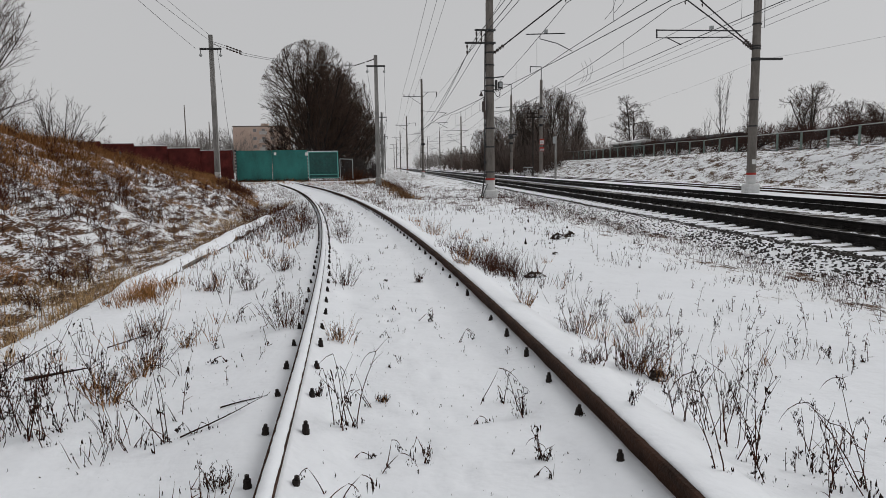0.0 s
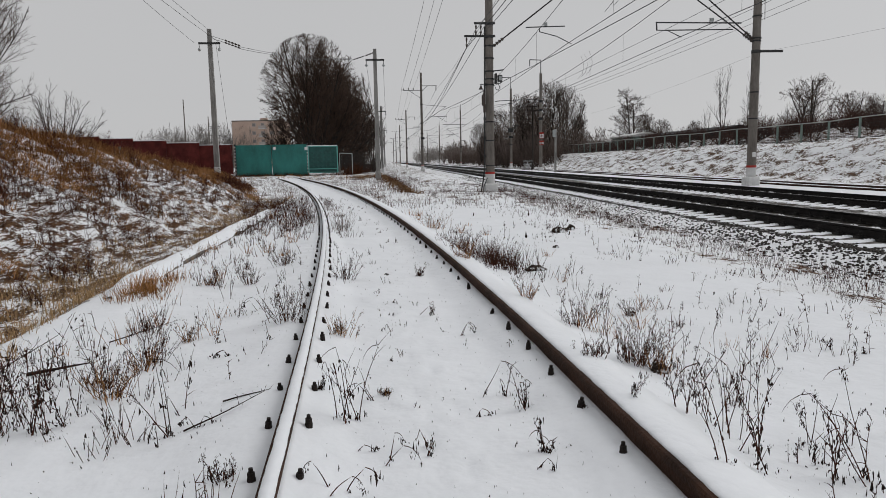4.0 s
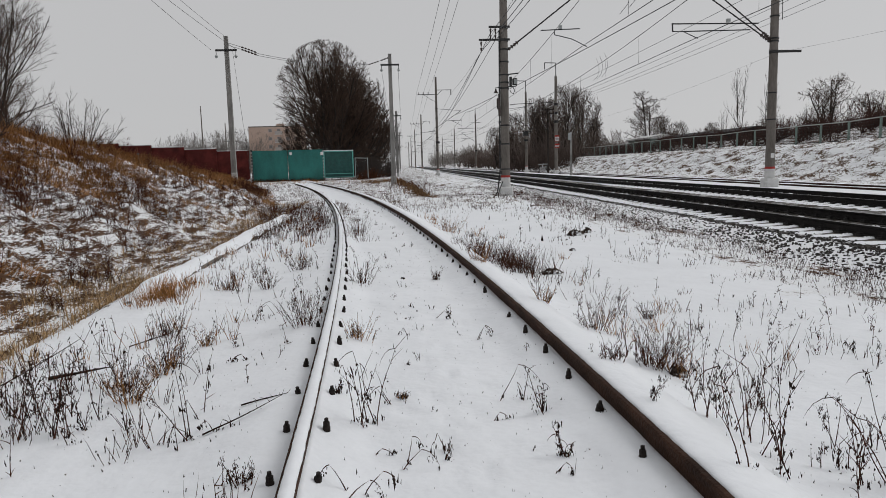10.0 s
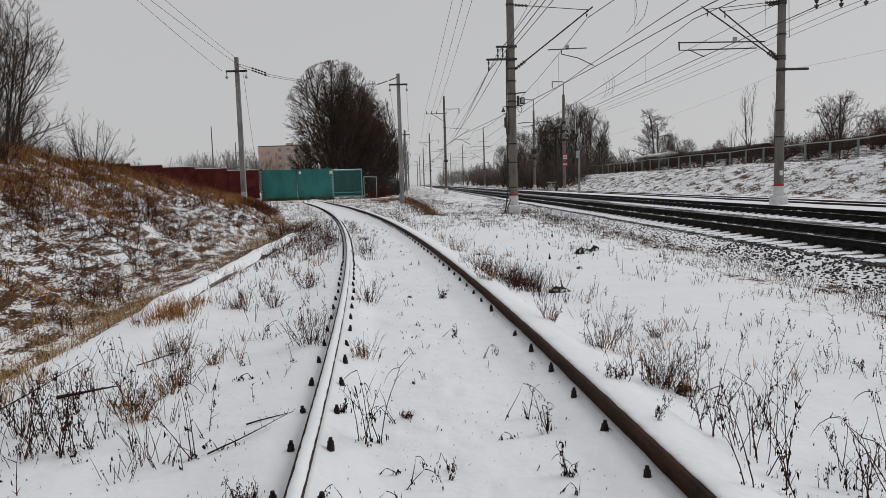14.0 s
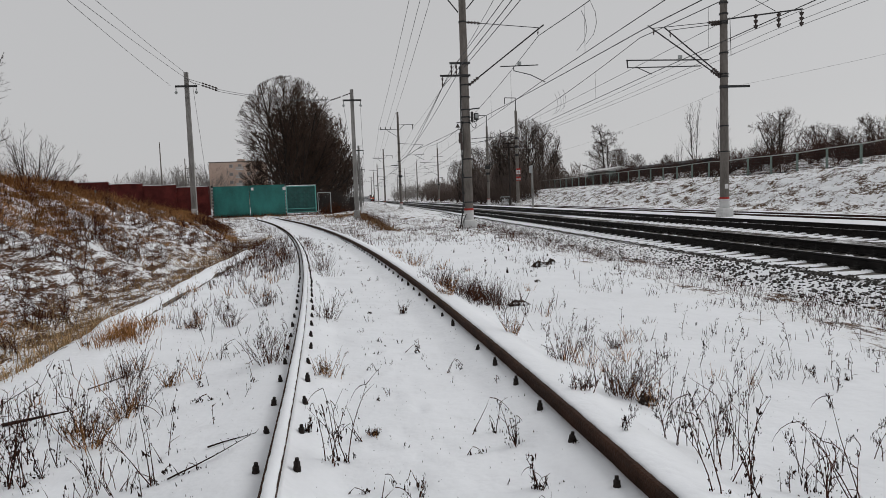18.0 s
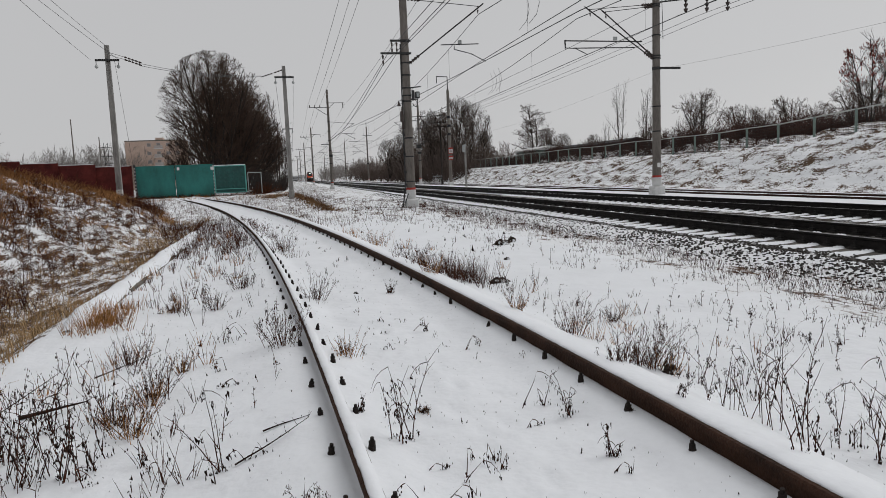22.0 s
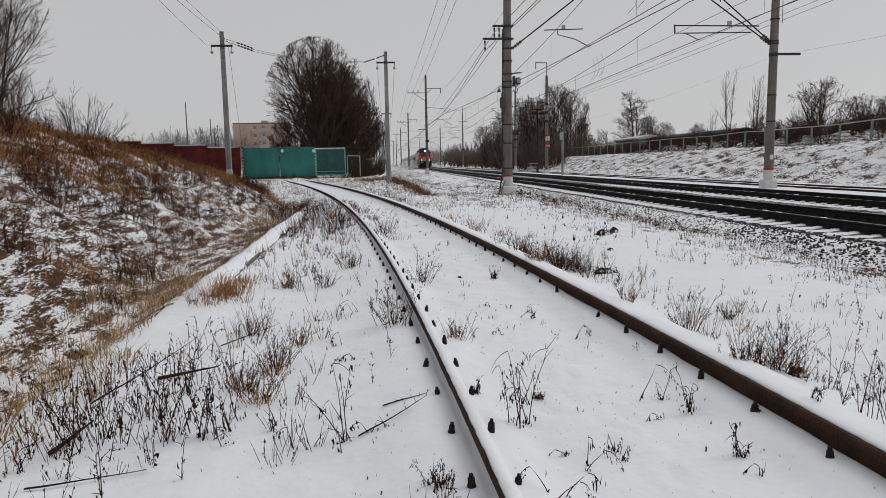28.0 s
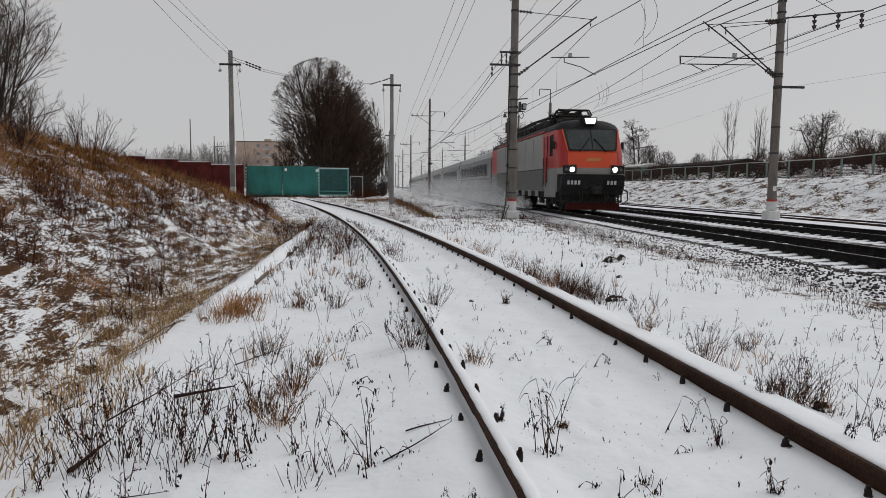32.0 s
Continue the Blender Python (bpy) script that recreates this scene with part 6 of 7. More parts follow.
def meadow(sg, rr):
    n = 0
    while n < 1500:
        y = 4 + 40 * rr.random() ** 1.3
        x = 2.4 + 4.0 * rr.random() ** 0.75
        if float(rough(x, y, 1.3)) + rr.uniform(-0.5, 0.5) < -0.05 + 0.22 * (x < 4.4):
            continue
        z = hz(x, y)
        if rr.random() < (0.86 if x > 4.2 else 0.62):
            tuft(sg, rr, x, y, z, rr.uniform(0.04, 0.15), rr.randint(3, 8), 0.08, 0.3)
        else:
            tall_weed(sg, rr, x, y, z, rr.uniform(0.12, 0.3), 1, 0.02, 0.7)
        n += 1


def ballast_foot(sg, rr):
    for _ in range(900):
        y = 6 + 34 * rr.random() ** 1.3
        x = 5.7 + rr.gauss(0, 0.42)
        tuft(sg, rr, x, y, hz(x, y), rr.uniform(0.06, 0.2), rr.randint(3, 7), 0.07, 0.3)


def far_flat(sg, rr):
    for _ in range(800):
        y = 20 + 42 * rr.random()
        x = float(xc(y)) + (1.2 + 9 * rr.random() ** 1.2 if rr.random() < 0.75 else -1.1 - 2.2 * rr.random())
        if x > 6.4:
            continue
        tuft(sg, rr, x, y, hz(x, y), rr.uniform(0.12, 0.42), rr.randint(5, 10), 0.2, 0.3)
    for _ in range(70):
        x, y = 0.6 + rr.gauss(0, 0.8), 50 + rr.gauss(0, 8)
        tuft(sg, rr, x, y, hz(x, y), rr.uniform(0.4, 0.9), 16, 0.35, 0.2)


def between(sg, rr):
    for _ in range(90):
        y = 3 + 24 * rr.random() ** 1.2
        x = float(xc(y)) + rr.uniform(-0.62, 0.66) * (0.5 + 0.5 * rr.random())
        z = hz(x, y)
        if rr.random() < 0.6:
            tuft(sg, rr, x, y, z, rr.uniform(0.03, 0.12), rr.randint(2, 5), 0.03, 0.6)
        else:
            bent_weed(sg, rr, x, y, z, rr.uniform(0.04, 0.1), 1)
    for _ in range(60):
        y = 12 + 14 * rr.random()
        x = float(xc(y)) - 0.45 + rr.gauss(0, 0.12)
        tuft(sg, rr, x, y, hz(x, y), rr.uniform(0.1, 0.26), 7, 0.06, 0.5)


def slope_weeds(sg, rr):
    """Dark twiggy weeds standing on the slope in loose groups."""
    n = 0
    while n < 115:
        y = 7.5 + 30 * rr.random() ** 1.2
        x = float(foot(y)) - 0.4 - 6.0 * rr.random()
        if float(rough(x, y, 1.3)) + rr.uniform(-0.5, 0.5) < 0.15:
            continue
        n += 1
        thicket(sg, rr, x, y, rr.uniform(0.25, 0.7), 0.2, rr.randint(10, 22))


def warm_tufts(sg, rr):
    for _ in range(60):
        y = 4.2 + 14 * rr.random() ** 1.4
        if rr.random() < 0.7:
            a, b = float(kerb_x(y)), float(xc(y)) - 1.3
            x = a + (b - a) * rr.random() ** 1.4
        else:
            x = float(xc(y)) + 1.5 + rr.random()
        tuft(sg, rr, x, y, hz(x, y), rr.uniform(0.12, 0.30), rr.randint(8, 18), 0.05, 0.2)
    for _ in range(30):
        x, y = -2.58 + rr.gauss(0, 0.13), 7.75 + rr.gauss(0, 0.35)
        tuft(sg, rr, x, y, hz(x, y), rr.uniform(0.12, 0.28), 24, 0.09, 0.1)


def gate_heap(sg, rr):
    """Straw-coloured clumps on the low rise beside the second pole."""
    for _ in range(60):
        y = 33 + 24 * rr.random()
        x = 0.85 - 0.045 * (y - 33) + rr.gauss(0, 0.4)
        tuft(sg, rr, x, y, hz(x, y), rr.uniform(0.15, 0.5), 12, 0.3, 0.1)


def gate_corner(sg, rr):
    """Rusty-brown brush beside the mesh panel."""
    for _ in range(60):
        x, y = -3.6 + rr.gauss(0, 0.7), 67.6 + abs(rr.gauss(0, 0.8))
        tuft(sg, rr, x, y, hz(x, y), rr.uniform(0.6, 1.5), 22, 0.3, 0.1)


scatter("gate_brush", "rusty-brown brush beside the mesh panel at the gate", gate_corner, leaf=False, seed=51)
scatter("weeds_left_of_rail", "thin dead weeds in the snow left of the siding", left_strip, seed=5)
scatter("weeds_by_ditch", "dense dead weeds in the snow near the ditch", near_corner, stem_mat=M_DARKSTALK, seed=6)
scatter("weeds_beside_rail", "dead weeds in the snow beside the outer rail", right_strip, stem_mat=M_DARKSTALK, seed=7)


def behind(sg, rr):
    for _ in range(150):
        y = -9 + 10.5 * rr.random()
        x = float(xc(y)) + rr.choice((-1, 1, 1)) * rr.uniform(1.2, 2.6)
        if float(rough(x, y, 0.9)) + rr.uniform(-0.45, 0.45) < 0.0:
            continue
        if rr.random() < 0.5:
            tuft(sg, rr, x, y, hz(x, y), rr.uniform(0.1, 0.26), rr.randint(3, 9), 0.05, 0.6)
        else:
            tall_weed(sg, rr, x, y, hz(x, y), rr.uniform(0.14, 0.34), 1, 0.02, 0.8)


scatter("weeds_along_siding", "thin dead weeds in the snow along the siding", behind, seed=41)
scatter("weed_stand", "dark brown stand of dead weeds beside the inner rail", far_stand, stem_mat=M_DARKSTALK, seed=27)
scatter("brown_clump", "dense brown clump of dead grass beside the outer rail", clump_by_rail, stem_mat=M_DARKSTALK, seed=8)
scatter("meadow_stubble", "short dead grass stubble poking through snow", meadow, stem_mat=M_DARKSTALK, seed=9)
scatter("ballast_weeds", "short dark dead grass along the foot of the ballast", ballast_foot, stem_mat=M_DARKSTALK, seed=19)
scatter("far_weeds", "dead grass tufts in the snow before the gate", far_flat, leaf=False, seed=10)
scatter("weeds_between_rails", "small dead weeds in the snow between the rails", between, seed=12)
scatter("slope_weeds", "dark brown twiggy weeds on the slope", slope_weeds, stem_mat=M_DARKSTALK, seed=13)
scatter("warm_tufts", "reddish straw-coloured dead tufts along the siding", warm_tufts, stem_mat=M_STRAW, leaf=False, seed=17)
scatter("straw_clumps", "straw-coloured dead grass clumps beside the utility pole", gate_heap, stem_mat=M_STALK, leaf=False, seed=15)


def straw(name, label, n, place, lo, hi, w, material, seed, lay=0.7, fall=0.0):
    """Drooping grass blades as curved two-piece ribbons with a fold; one mesh."""
    rg = np.random.RandomState(seed)
    X, Y = place(rg, n)
    Z = height(X, Y)
    n = len(X)
    L = rg.uniform(lo, hi, n)
    az = rg.normal(0, 0.9, n) + 1.6 * lattice(X / 0.5, Y / 0.5) if fall else rg.uniform(0, 2 * np.pi, n)
    tilt = np.abs(rg.normal(0.45 + fall, 0.3, n))
    down = lay * rg.uniform(0.3, 1.0, n)
    d1 = np.stack([np.cos(az) * np.sin(tilt), np.sin(az) * np.sin(tilt), np.cos(tilt)], 1)
    d2 = d1 + np.stack([np.cos(az) * down, np.sin(az) * down, -down], 1)
    d2 /= np.linalg.norm(d2, axis=1, keepdims=True)
    P0 = np.stack([X, Y, Z - 0.03], 1)
    P1 = P0 + d1 * (L * 0.5)[:, None]
    P2 = P1 + d2 * (L * 0.5)[:, None]
    s = np.stack([-np.sin(az), np.cos(az), np.zeros(n)], 1) * (w * rg.uniform(0.6, 1.3, n))[:, None]
    V = np.stack([P0 - s, P0 + s, P1 - s * 0.8, P1 + s * 0.8, P2], 1).reshape(-1, 3)
    b = np.arange(n)[:, None] * 5
    F = np.concatenate([b + np.array([f]) for f in ((0, 1, 3), (0, 3, 2), (2, 3, 4))], 0)
    ob = part_mesh(name, fast_mesh(name, V, F, 3), material)
    return tagged(ob, label, "grass", kind="stuff")


def on_slope(rg, n):
    m = n * 5
    Y = 1.5 + 58 * rg.random_sample(m) ** 1.35
    f = foot(Y)
    wd = 1.5 + 1.5 * crest(Y) + 3.0
    t = rg.random_sample(m)
    X = f - 0.05 - wd * t
    k = rough(X, Y, 1.5) * 0.85 + 0.45 * rough(X + 5, Y, 0.4) + rg.uniform(-0.2, 0.2, m) + 0.95 * (t - 0.42) - 0.9 * (1 - sm(4.5, 10, Y)) * (1 - 0.55 * t)
    keep = k > 0.02
    return X[keep][:n], Y[keep][:n]


def at_foot(rg, n):
    Y = 3.2 + 25 * rg.random_sample(n * 3)
    a, b = foot(Y) - 0.45, kerb_x(Y) - 0.3 + 0.45 * (1 - sm(4.5, 7.5, Y))
    X = a + (b - a) * rg.random_sample(n * 3)
    keep = rough(X, Y, 0.8) + rg.uniform(-0.5, 0.5, n * 3) > -0.1
    return X[keep][:n], Y[keep][:n]


def on_crest(rg, n):
    Y = 6 + 54 * rg.random_sample(n) ** 1.2
    X = foot(Y) - (1.5 + 1.5 * crest(Y)) * (0.45 + 1.2 * rg.random_sample(n) ** 0.9)
    up = (foot(Y) - X) / (1.5 + 1.5 * crest(Y))
    keep = (rough(X, Y, 1.2) + 0.5 * rough(X + 3, Y, 0.4) + rg.uniform(-0.3, 0.3, n) > -0.22) & (up > 0.45 + 0.4 * (1 - sm(8, 14, Y)))
    return X[keep], Y[keep]


straw("slope_grass", "long dry brown grass lying over the snowy slope", 105000, on_slope, 0.12, 0.46, 0.0060, M_STRAW, 3, 1.0, 0.45)
straw("ditch_grass", "pale straw grass along the ditch", 10500, at_foot, 0.06, 0.26, 0.004, M_PALESTRAW, 4)
straw("crest_grass", "tall dry brown grass on the crest of the slope", 88000, on_crest, 0.16, 0.55, 0.006, M_STRAW, 5, 0.7, 0.25)


def on_bank(rg, n):
    Y = 22 + 90 * rg.random_sample(n * 3) ** 1.4
    X = 21.5 + 8.2 * rg.random_sample(n * 3)
    keep = 0.6 * rough(X, 0.4 * Y, 2.2) + 0.8 * rough(X + 7, 0.3 * Y, 0.4) + rg.uniform(-0.25, 0.25, n * 3) + 0.3 * (X - 26) / 4 > 0.22
    return X[keep][:n], Y[keep][:n]


def by_gate(rg, n):
    Y = 57 + 9 * rg.random_sample(n)
    X = xc(Y) + rg.uniform(-9, 9, n)
    keep = rough(X, Y, 1.5) > -0.1
    return X[keep], Y[keep]


straw("bank_grass", "sparse dry grass on the snowy bank", 17000, on_bank, 0.05, 0.16, 0.006, M_STALK, 6, 0.5)


def by_pole(rg, n):
    t = rg.random_sample(n)
    band = rg.random_sample(n) < 0.7
    Y = np.where(band, 31 + 29 * t, 59 + rg.normal(0, 2.4, n))
    X = np.where(band, 0.25 - 0.045 * (Y - 33) + 0.6 + rg.normal(0, 0.34, n), -2.2 + rg.normal(0, 1.0, n))
    keep = rough(X, Y, 0.7) + rg.uniform(-0.3, 0.3, n) > -0.2
    return X[keep], Y[keep]


straw("pole_grass", "matted straw-brown grass round the foot of the utility pole", 8000, by_pole, 0.2, 0.6, 0.011, mat("dull_matted_straw", (0.07, 0.036, 0.017), (0.27, 0.165, 0.085), 0.8, 0.95, 0.0, rnd=0.6, island=True), 8, 1.0, 0.4)


def gate_foot(rg, n):
    X = rg.uniform(-33, -3.2, n)
    Y = np.where(X > -14.5, 65.75, 65.1) - np.abs(rg.normal(0, 0.25, n))
    return X, Y


straw("gate_foot_grass", "dark brown dead grass along the foot of the gate and fence", 4500, gate_foot, 0.15, 0.55, 0.012, M_DARKSTALK, 9, 0.6)
straw("gate_grass", "dry grass tufts before the gate", 2500, by_gate, 0.1, 0.4, 0.010, M_STRAW, 7, 0.5)


# fallen sticks and dark lumps in the snow
def stick(x, y, length, az, up, r, label):
    sg = Segs()
    rr = random.Random(int(x * 100 + y * 10))
    p = stem(sg, rr, (0, 0, 0.01), (math.cos(az), math.sin(az), up), length, r, 6, 0.0, 0.08)
    for q in p[2:]:
        stem(sg, rr, q, (rr.uniform(-1, 1), rr.uniform(-1, 1), 0.5), length * 0.12, r * 0.5, 2, 0.0, 0.2)
    t = thing("fallen_stick", label, "stick", pose(x, y, hz(x, y)), "fallen sticks")
    part_mesh("branch", stems_mesh("branch", sg.a, sg.b, sg.r), M_DEADLEAF, t)


for x, y, ln, az, up in ((-0.98, 3.46, 0.46, 0.62, 0.22), (-0.86, 3.79, 0.26, 0.42, 0.16), (-2.14, 5.46, 0.62, 0.85, 0.08), (-2.36, 4.66, 0.38, 0.2, 0.10), (-2.5, 3.5, 0.34, 1.2, 0.10), (-2.43, 3.12, 0.5, 0.1, 0.03), (-2.6, 4.2, 0.7, 0.5, 0.45)):
    stick(x, y, ln, az, up, 0.016 if y == 4.66 or y == 3.5 else 0.006, "thin dark fallen stick lying on the snow")


def lump(x, y, w, h, label):
    bm = bmesh.new()
    bmesh.ops.create_icosphere(bm, subdivisions=3, radius=1.0)
    for v in bm.verts:
        n = noise.noise(v.co * 2.3 + Vector((x, y, 0))) * 0.5 + noise.noise(v.co * 6.1 + Vector((y, x, 0))) * 0.35
        v.co = Vector((v.co.x * w * (1 + n), v.co.y * w * 0.8 * (1 + n), max(v.co.z, -0.3) * h * (1 + n)))
    o = part("earth_clod", bm, M_BALLASTCLOD)
    o.matrix_basis = pose(x, y, hz(x, y))
    return tagged(o, label, "clod")


M_BALLASTCLOD = patched("snowy_earth_clod", SNOW, ((0.02, 0.016, 0.013), (0.07, 0.05, 0.04)), 0.53, 0.57, 18.0)
for x, y, w_, h_ in ((3.38, 13.1, 0.15, 0.10), (3.72, 13.5, 0.08, 0.11), (1.95, 8.6, 0.13, 0.06), (1.84, 4.27, 0.06, 0.05), (2.75, 10.8, 0.05, 0.04)):
    lump(x, y, w_, h_, "dark earth clod half covered with snow")


# specks of seed and bark blown onto the snow
rq = random.Random(71)
specks = []
for _ in range(1900):
    y = 2.0 + 9.0 * rq.random() ** 1.3
    x = float(xc(y)) + (rq.uniform(-0.7, 0.7) if rq.random() < 0.35 else rq.choice((-1, 1)) * rq.uniform(0.95, 2.6))
    if x > float(kerb_x(y)) + 0.2:
        specks.append((x, y, hz(x, y) + 0.003, rq.choice((0.002, 0.003, 0.003, 0.006))))
for _ in range(1500):
    y = 11 + 34 * rq.random() ** 1.2
    x = float(xc(y)) + 1.2 + 5.5 * rq.random()
    if x < 6.2 and float(rough(x, y, 1.6)) + rq.uniform(-0.5, 0.5) > 0.1:
        specks.append((x, y, hz(x, y) + 0.006, rq.choice((0.008, 0.012, 0.018, 0.03))))
o = part_mesh("seed_litter", leaves_mesh("seed_litter", specks, 8), M_DEADLEAF)
tagged(o, "dark specks of seeds and bark scattered on the snow", "litter", kind="stuff")

# ---------------------------------------------------------------- ballast stones
def stone_mesh(seed):
    bm = bmesh.new()
    bmesh.ops.create_icosphere(bm, subdivisions=1, radius=0.026)
    rr = random.Random(seed)
    for v in bm.verts:
        v.co *= rr.uniform(0.65, 1.25)
        v.co.z *= 0.7
    me = bpy.data.meshes.new("stone")
    bm.to_mesh(me)
    bm.free()
    me.materials.append(M_STONE)
    return me


bed = thing("ballast_shoulder", "dark crushed stone shoulder dusted with snow along the main line", "ballast")
STONES = [stone_mesh(i) for i in range(6)]
rs = random.Random(9)
for i in range(300):
    y = 7.5 + 6.5 * rs.random()
    x = 6.25 + 1.0 * rs.random()
    o = part_mesh("stone", STONES[i % 6], None, bed)
    o.matrix_basis = pose(x, y, hz(x, y) + 0.012, rs.uniform(0, 360), rs.uniform(0, 360), rs.uniform(0, 360))
rg = np.random.RandomState(14)
N = 7500
Y = 6.0 + 55 * rg.random_sample(N) ** 1.6
X = 5.85 + 1.6 * rg.random_sample(N) ** 0.7
base = [np.array([tuple(v.co) for v in m.vertices]) for m in STONES]
tri = np.array([tuple(p.vertices) for p in STONES[0].polygons])
Zs = height(X, Y)
Vs, Fs = [], []
for i in range(N):
    a = rg.uniform(0, 6.28)
    c, s = math.cos(a), math.sin(a)
    b = base[i % 6] * rg.uniform(0.5, 1.1)
    Vs.append(np.stack([b[:, 0] * c - b[:, 1] * s + X[i], b[:, 0] * s + b[:, 1] * c + Y[i], b[:, 2] + Zs[i] + 0.002], 1))
    Fs.append(tri + i * len(b))
ob = part_mesh("gravel", fast_mesh("gravel", np.concatenate(Vs), np.concatenate(Fs), 3), M_STONE, bed)
tagged(ob, kind="stuff")


# ---------------------------------------------------------------- the train
M_LOCOSKIRT = mat("cab_skirt_grey_paint", (0.15, 0.15, 0.145), (0.20, 0.20, 0.195), 1.2, 0.45, 0.03)
M_LOCOMID = mat("lower_side_grey_paint", (0.06, 0.06, 0.06), (0.085, 0.085, 0.083), 1.2, 0.5, 0.03)


def shell(name, parent, levels, tail, paint, label=""):
    """Body skin: at each height a half width and a nose offset; paint(i, j) picks the material slot."""
    rows = []
    for z, w, yf in levels:
        f = w - 0.40
        ys = 3.45 + 0.35 * max(z - 2.07, 0)
        left = [(-w, tail), (-w, tail - 2.4), (-w, 7.0), (-w, ys), (-w, 2.6), (-w, 1.9), (-w, yf + 0.60), (-w + 0.04, yf + 0.40), (-w + 0.14, yf + 0.23), (-f, yf + 0.09), (-f * 0.55, yf + 0.015), (0, yf)]
        rows.append([(x, y, z) for x, y in left] + [(-x, y, z) for x, y in left[-2::-1]])
    n = len(rows[0])
    V = [p for r in rows for p in r]
    F, S = [], []
    for i in range(len(rows) - 1):
        for j in range(n):
            k = (j + 1) % n
            F.append((i * n + j, i * n + k, (i + 1) * n + k, (i + 1) * n + j))
            S.append(paint(i, min(j, n - 2 - j) if j < n - 1 else -1))
    F.append(tuple((len(rows) - 1) * n + j for j in range(n)))
    S.append(paint(len(rows) - 1, 0))
    ob = arrays(name, V, F, None, parent, label)
    for m in (M_LOCORED, M_LOCOORANGE, M_LOCOGREY, M_LOCODARK, M_LOCOSKIRT, M_LOCOMID):
        ob.data.materials.append(m)
    for p, s in zip(ob.data.polygons, S):
        p.material_index = s
        p.use_smooth = True
    ob.data.set_sharp_from_angle(angle=math.radians(34))
    return ob


LEVELS = [(0.95, 1.48, 0.30), (1.25, 1.52, 0.10), (1.77, 1.54, 0.0), (2.07, 1.55, 0.02), (2.30, 1.55, 0.05), (2.84, 1.55, 0.22),
          (3.84, 1.52, 0.76), (3.97, 1.49, 0.83), (4.10, 1.41, 0.94), (4.21, 1.26, 1.08), (4.30, 1.02, 1.26), (4.37, 0.60, 1.5)]


def paint_loco(i, j):
    front = j >= 6
    cab = 3 <= j <= 5 or j == 0
    if i >= 6:
        return 3
    if i < 3:
        return (2 if i == 2 else 3) if front else 4 if cab else 5
    if front:
        return 1 if i < 5 and j >= 9 else 0
    return 0 if cab else 2


def wheelset(parent, y, x0=0.79):
    for s in (-1, 1):
        bm = bmesh.new()
        tube(bm, (s * (x0 - 0.07), 0, 0), (s * (x0 + 0.07), 0, 0), 0.60, 0.60, 24)
        tube(bm, (s * (x0 + 0.06), 0, 0), (s * (x0 + 0.12), 0, 0), 0.40, 0.32, 18)
        w = part("wheel", bm, M_BOGIE, parent)
        w.matrix_basis = pose(0, y, 0.60)


loco = thing("locomotive", "red, orange and grey electric locomotive with lit headlights pulling a train", "locomotive")
LT = 21.6
body = shell("body", loco, LEVELS, LT, paint_loco, "red, orange and grey painted body")
# windscreen: black surround and two panes, lying on the sloping front


def on_front(x, z, out=0.0):
    y = float(np.interp(z, [v[0] for v in LEVELS], [v[2] for v in LEVELS]))
    return Vector((x, y - out, z))


def front_plate(name, pts, material, out, thick=0.03, label="", parent=None):
    bm = bmesh.new()
    a = [bm.verts.new(on_front(x, z, out)) for x, z in pts]
    b = [bm.verts.new(on_front(x, z, out - thick)) for x, z in pts]
    bm.faces.new(a)
    bm.faces.new(b[::-1])
    for i in range(len(a)):
        bm.faces.new((a[i], b[i], b[(i + 1) % len(a)], a[(i + 1) % len(a)]))
    bmesh.ops.recalc_face_normals(bm, faces=bm.faces)
    return part(name, bm, material, parent or loco, label)


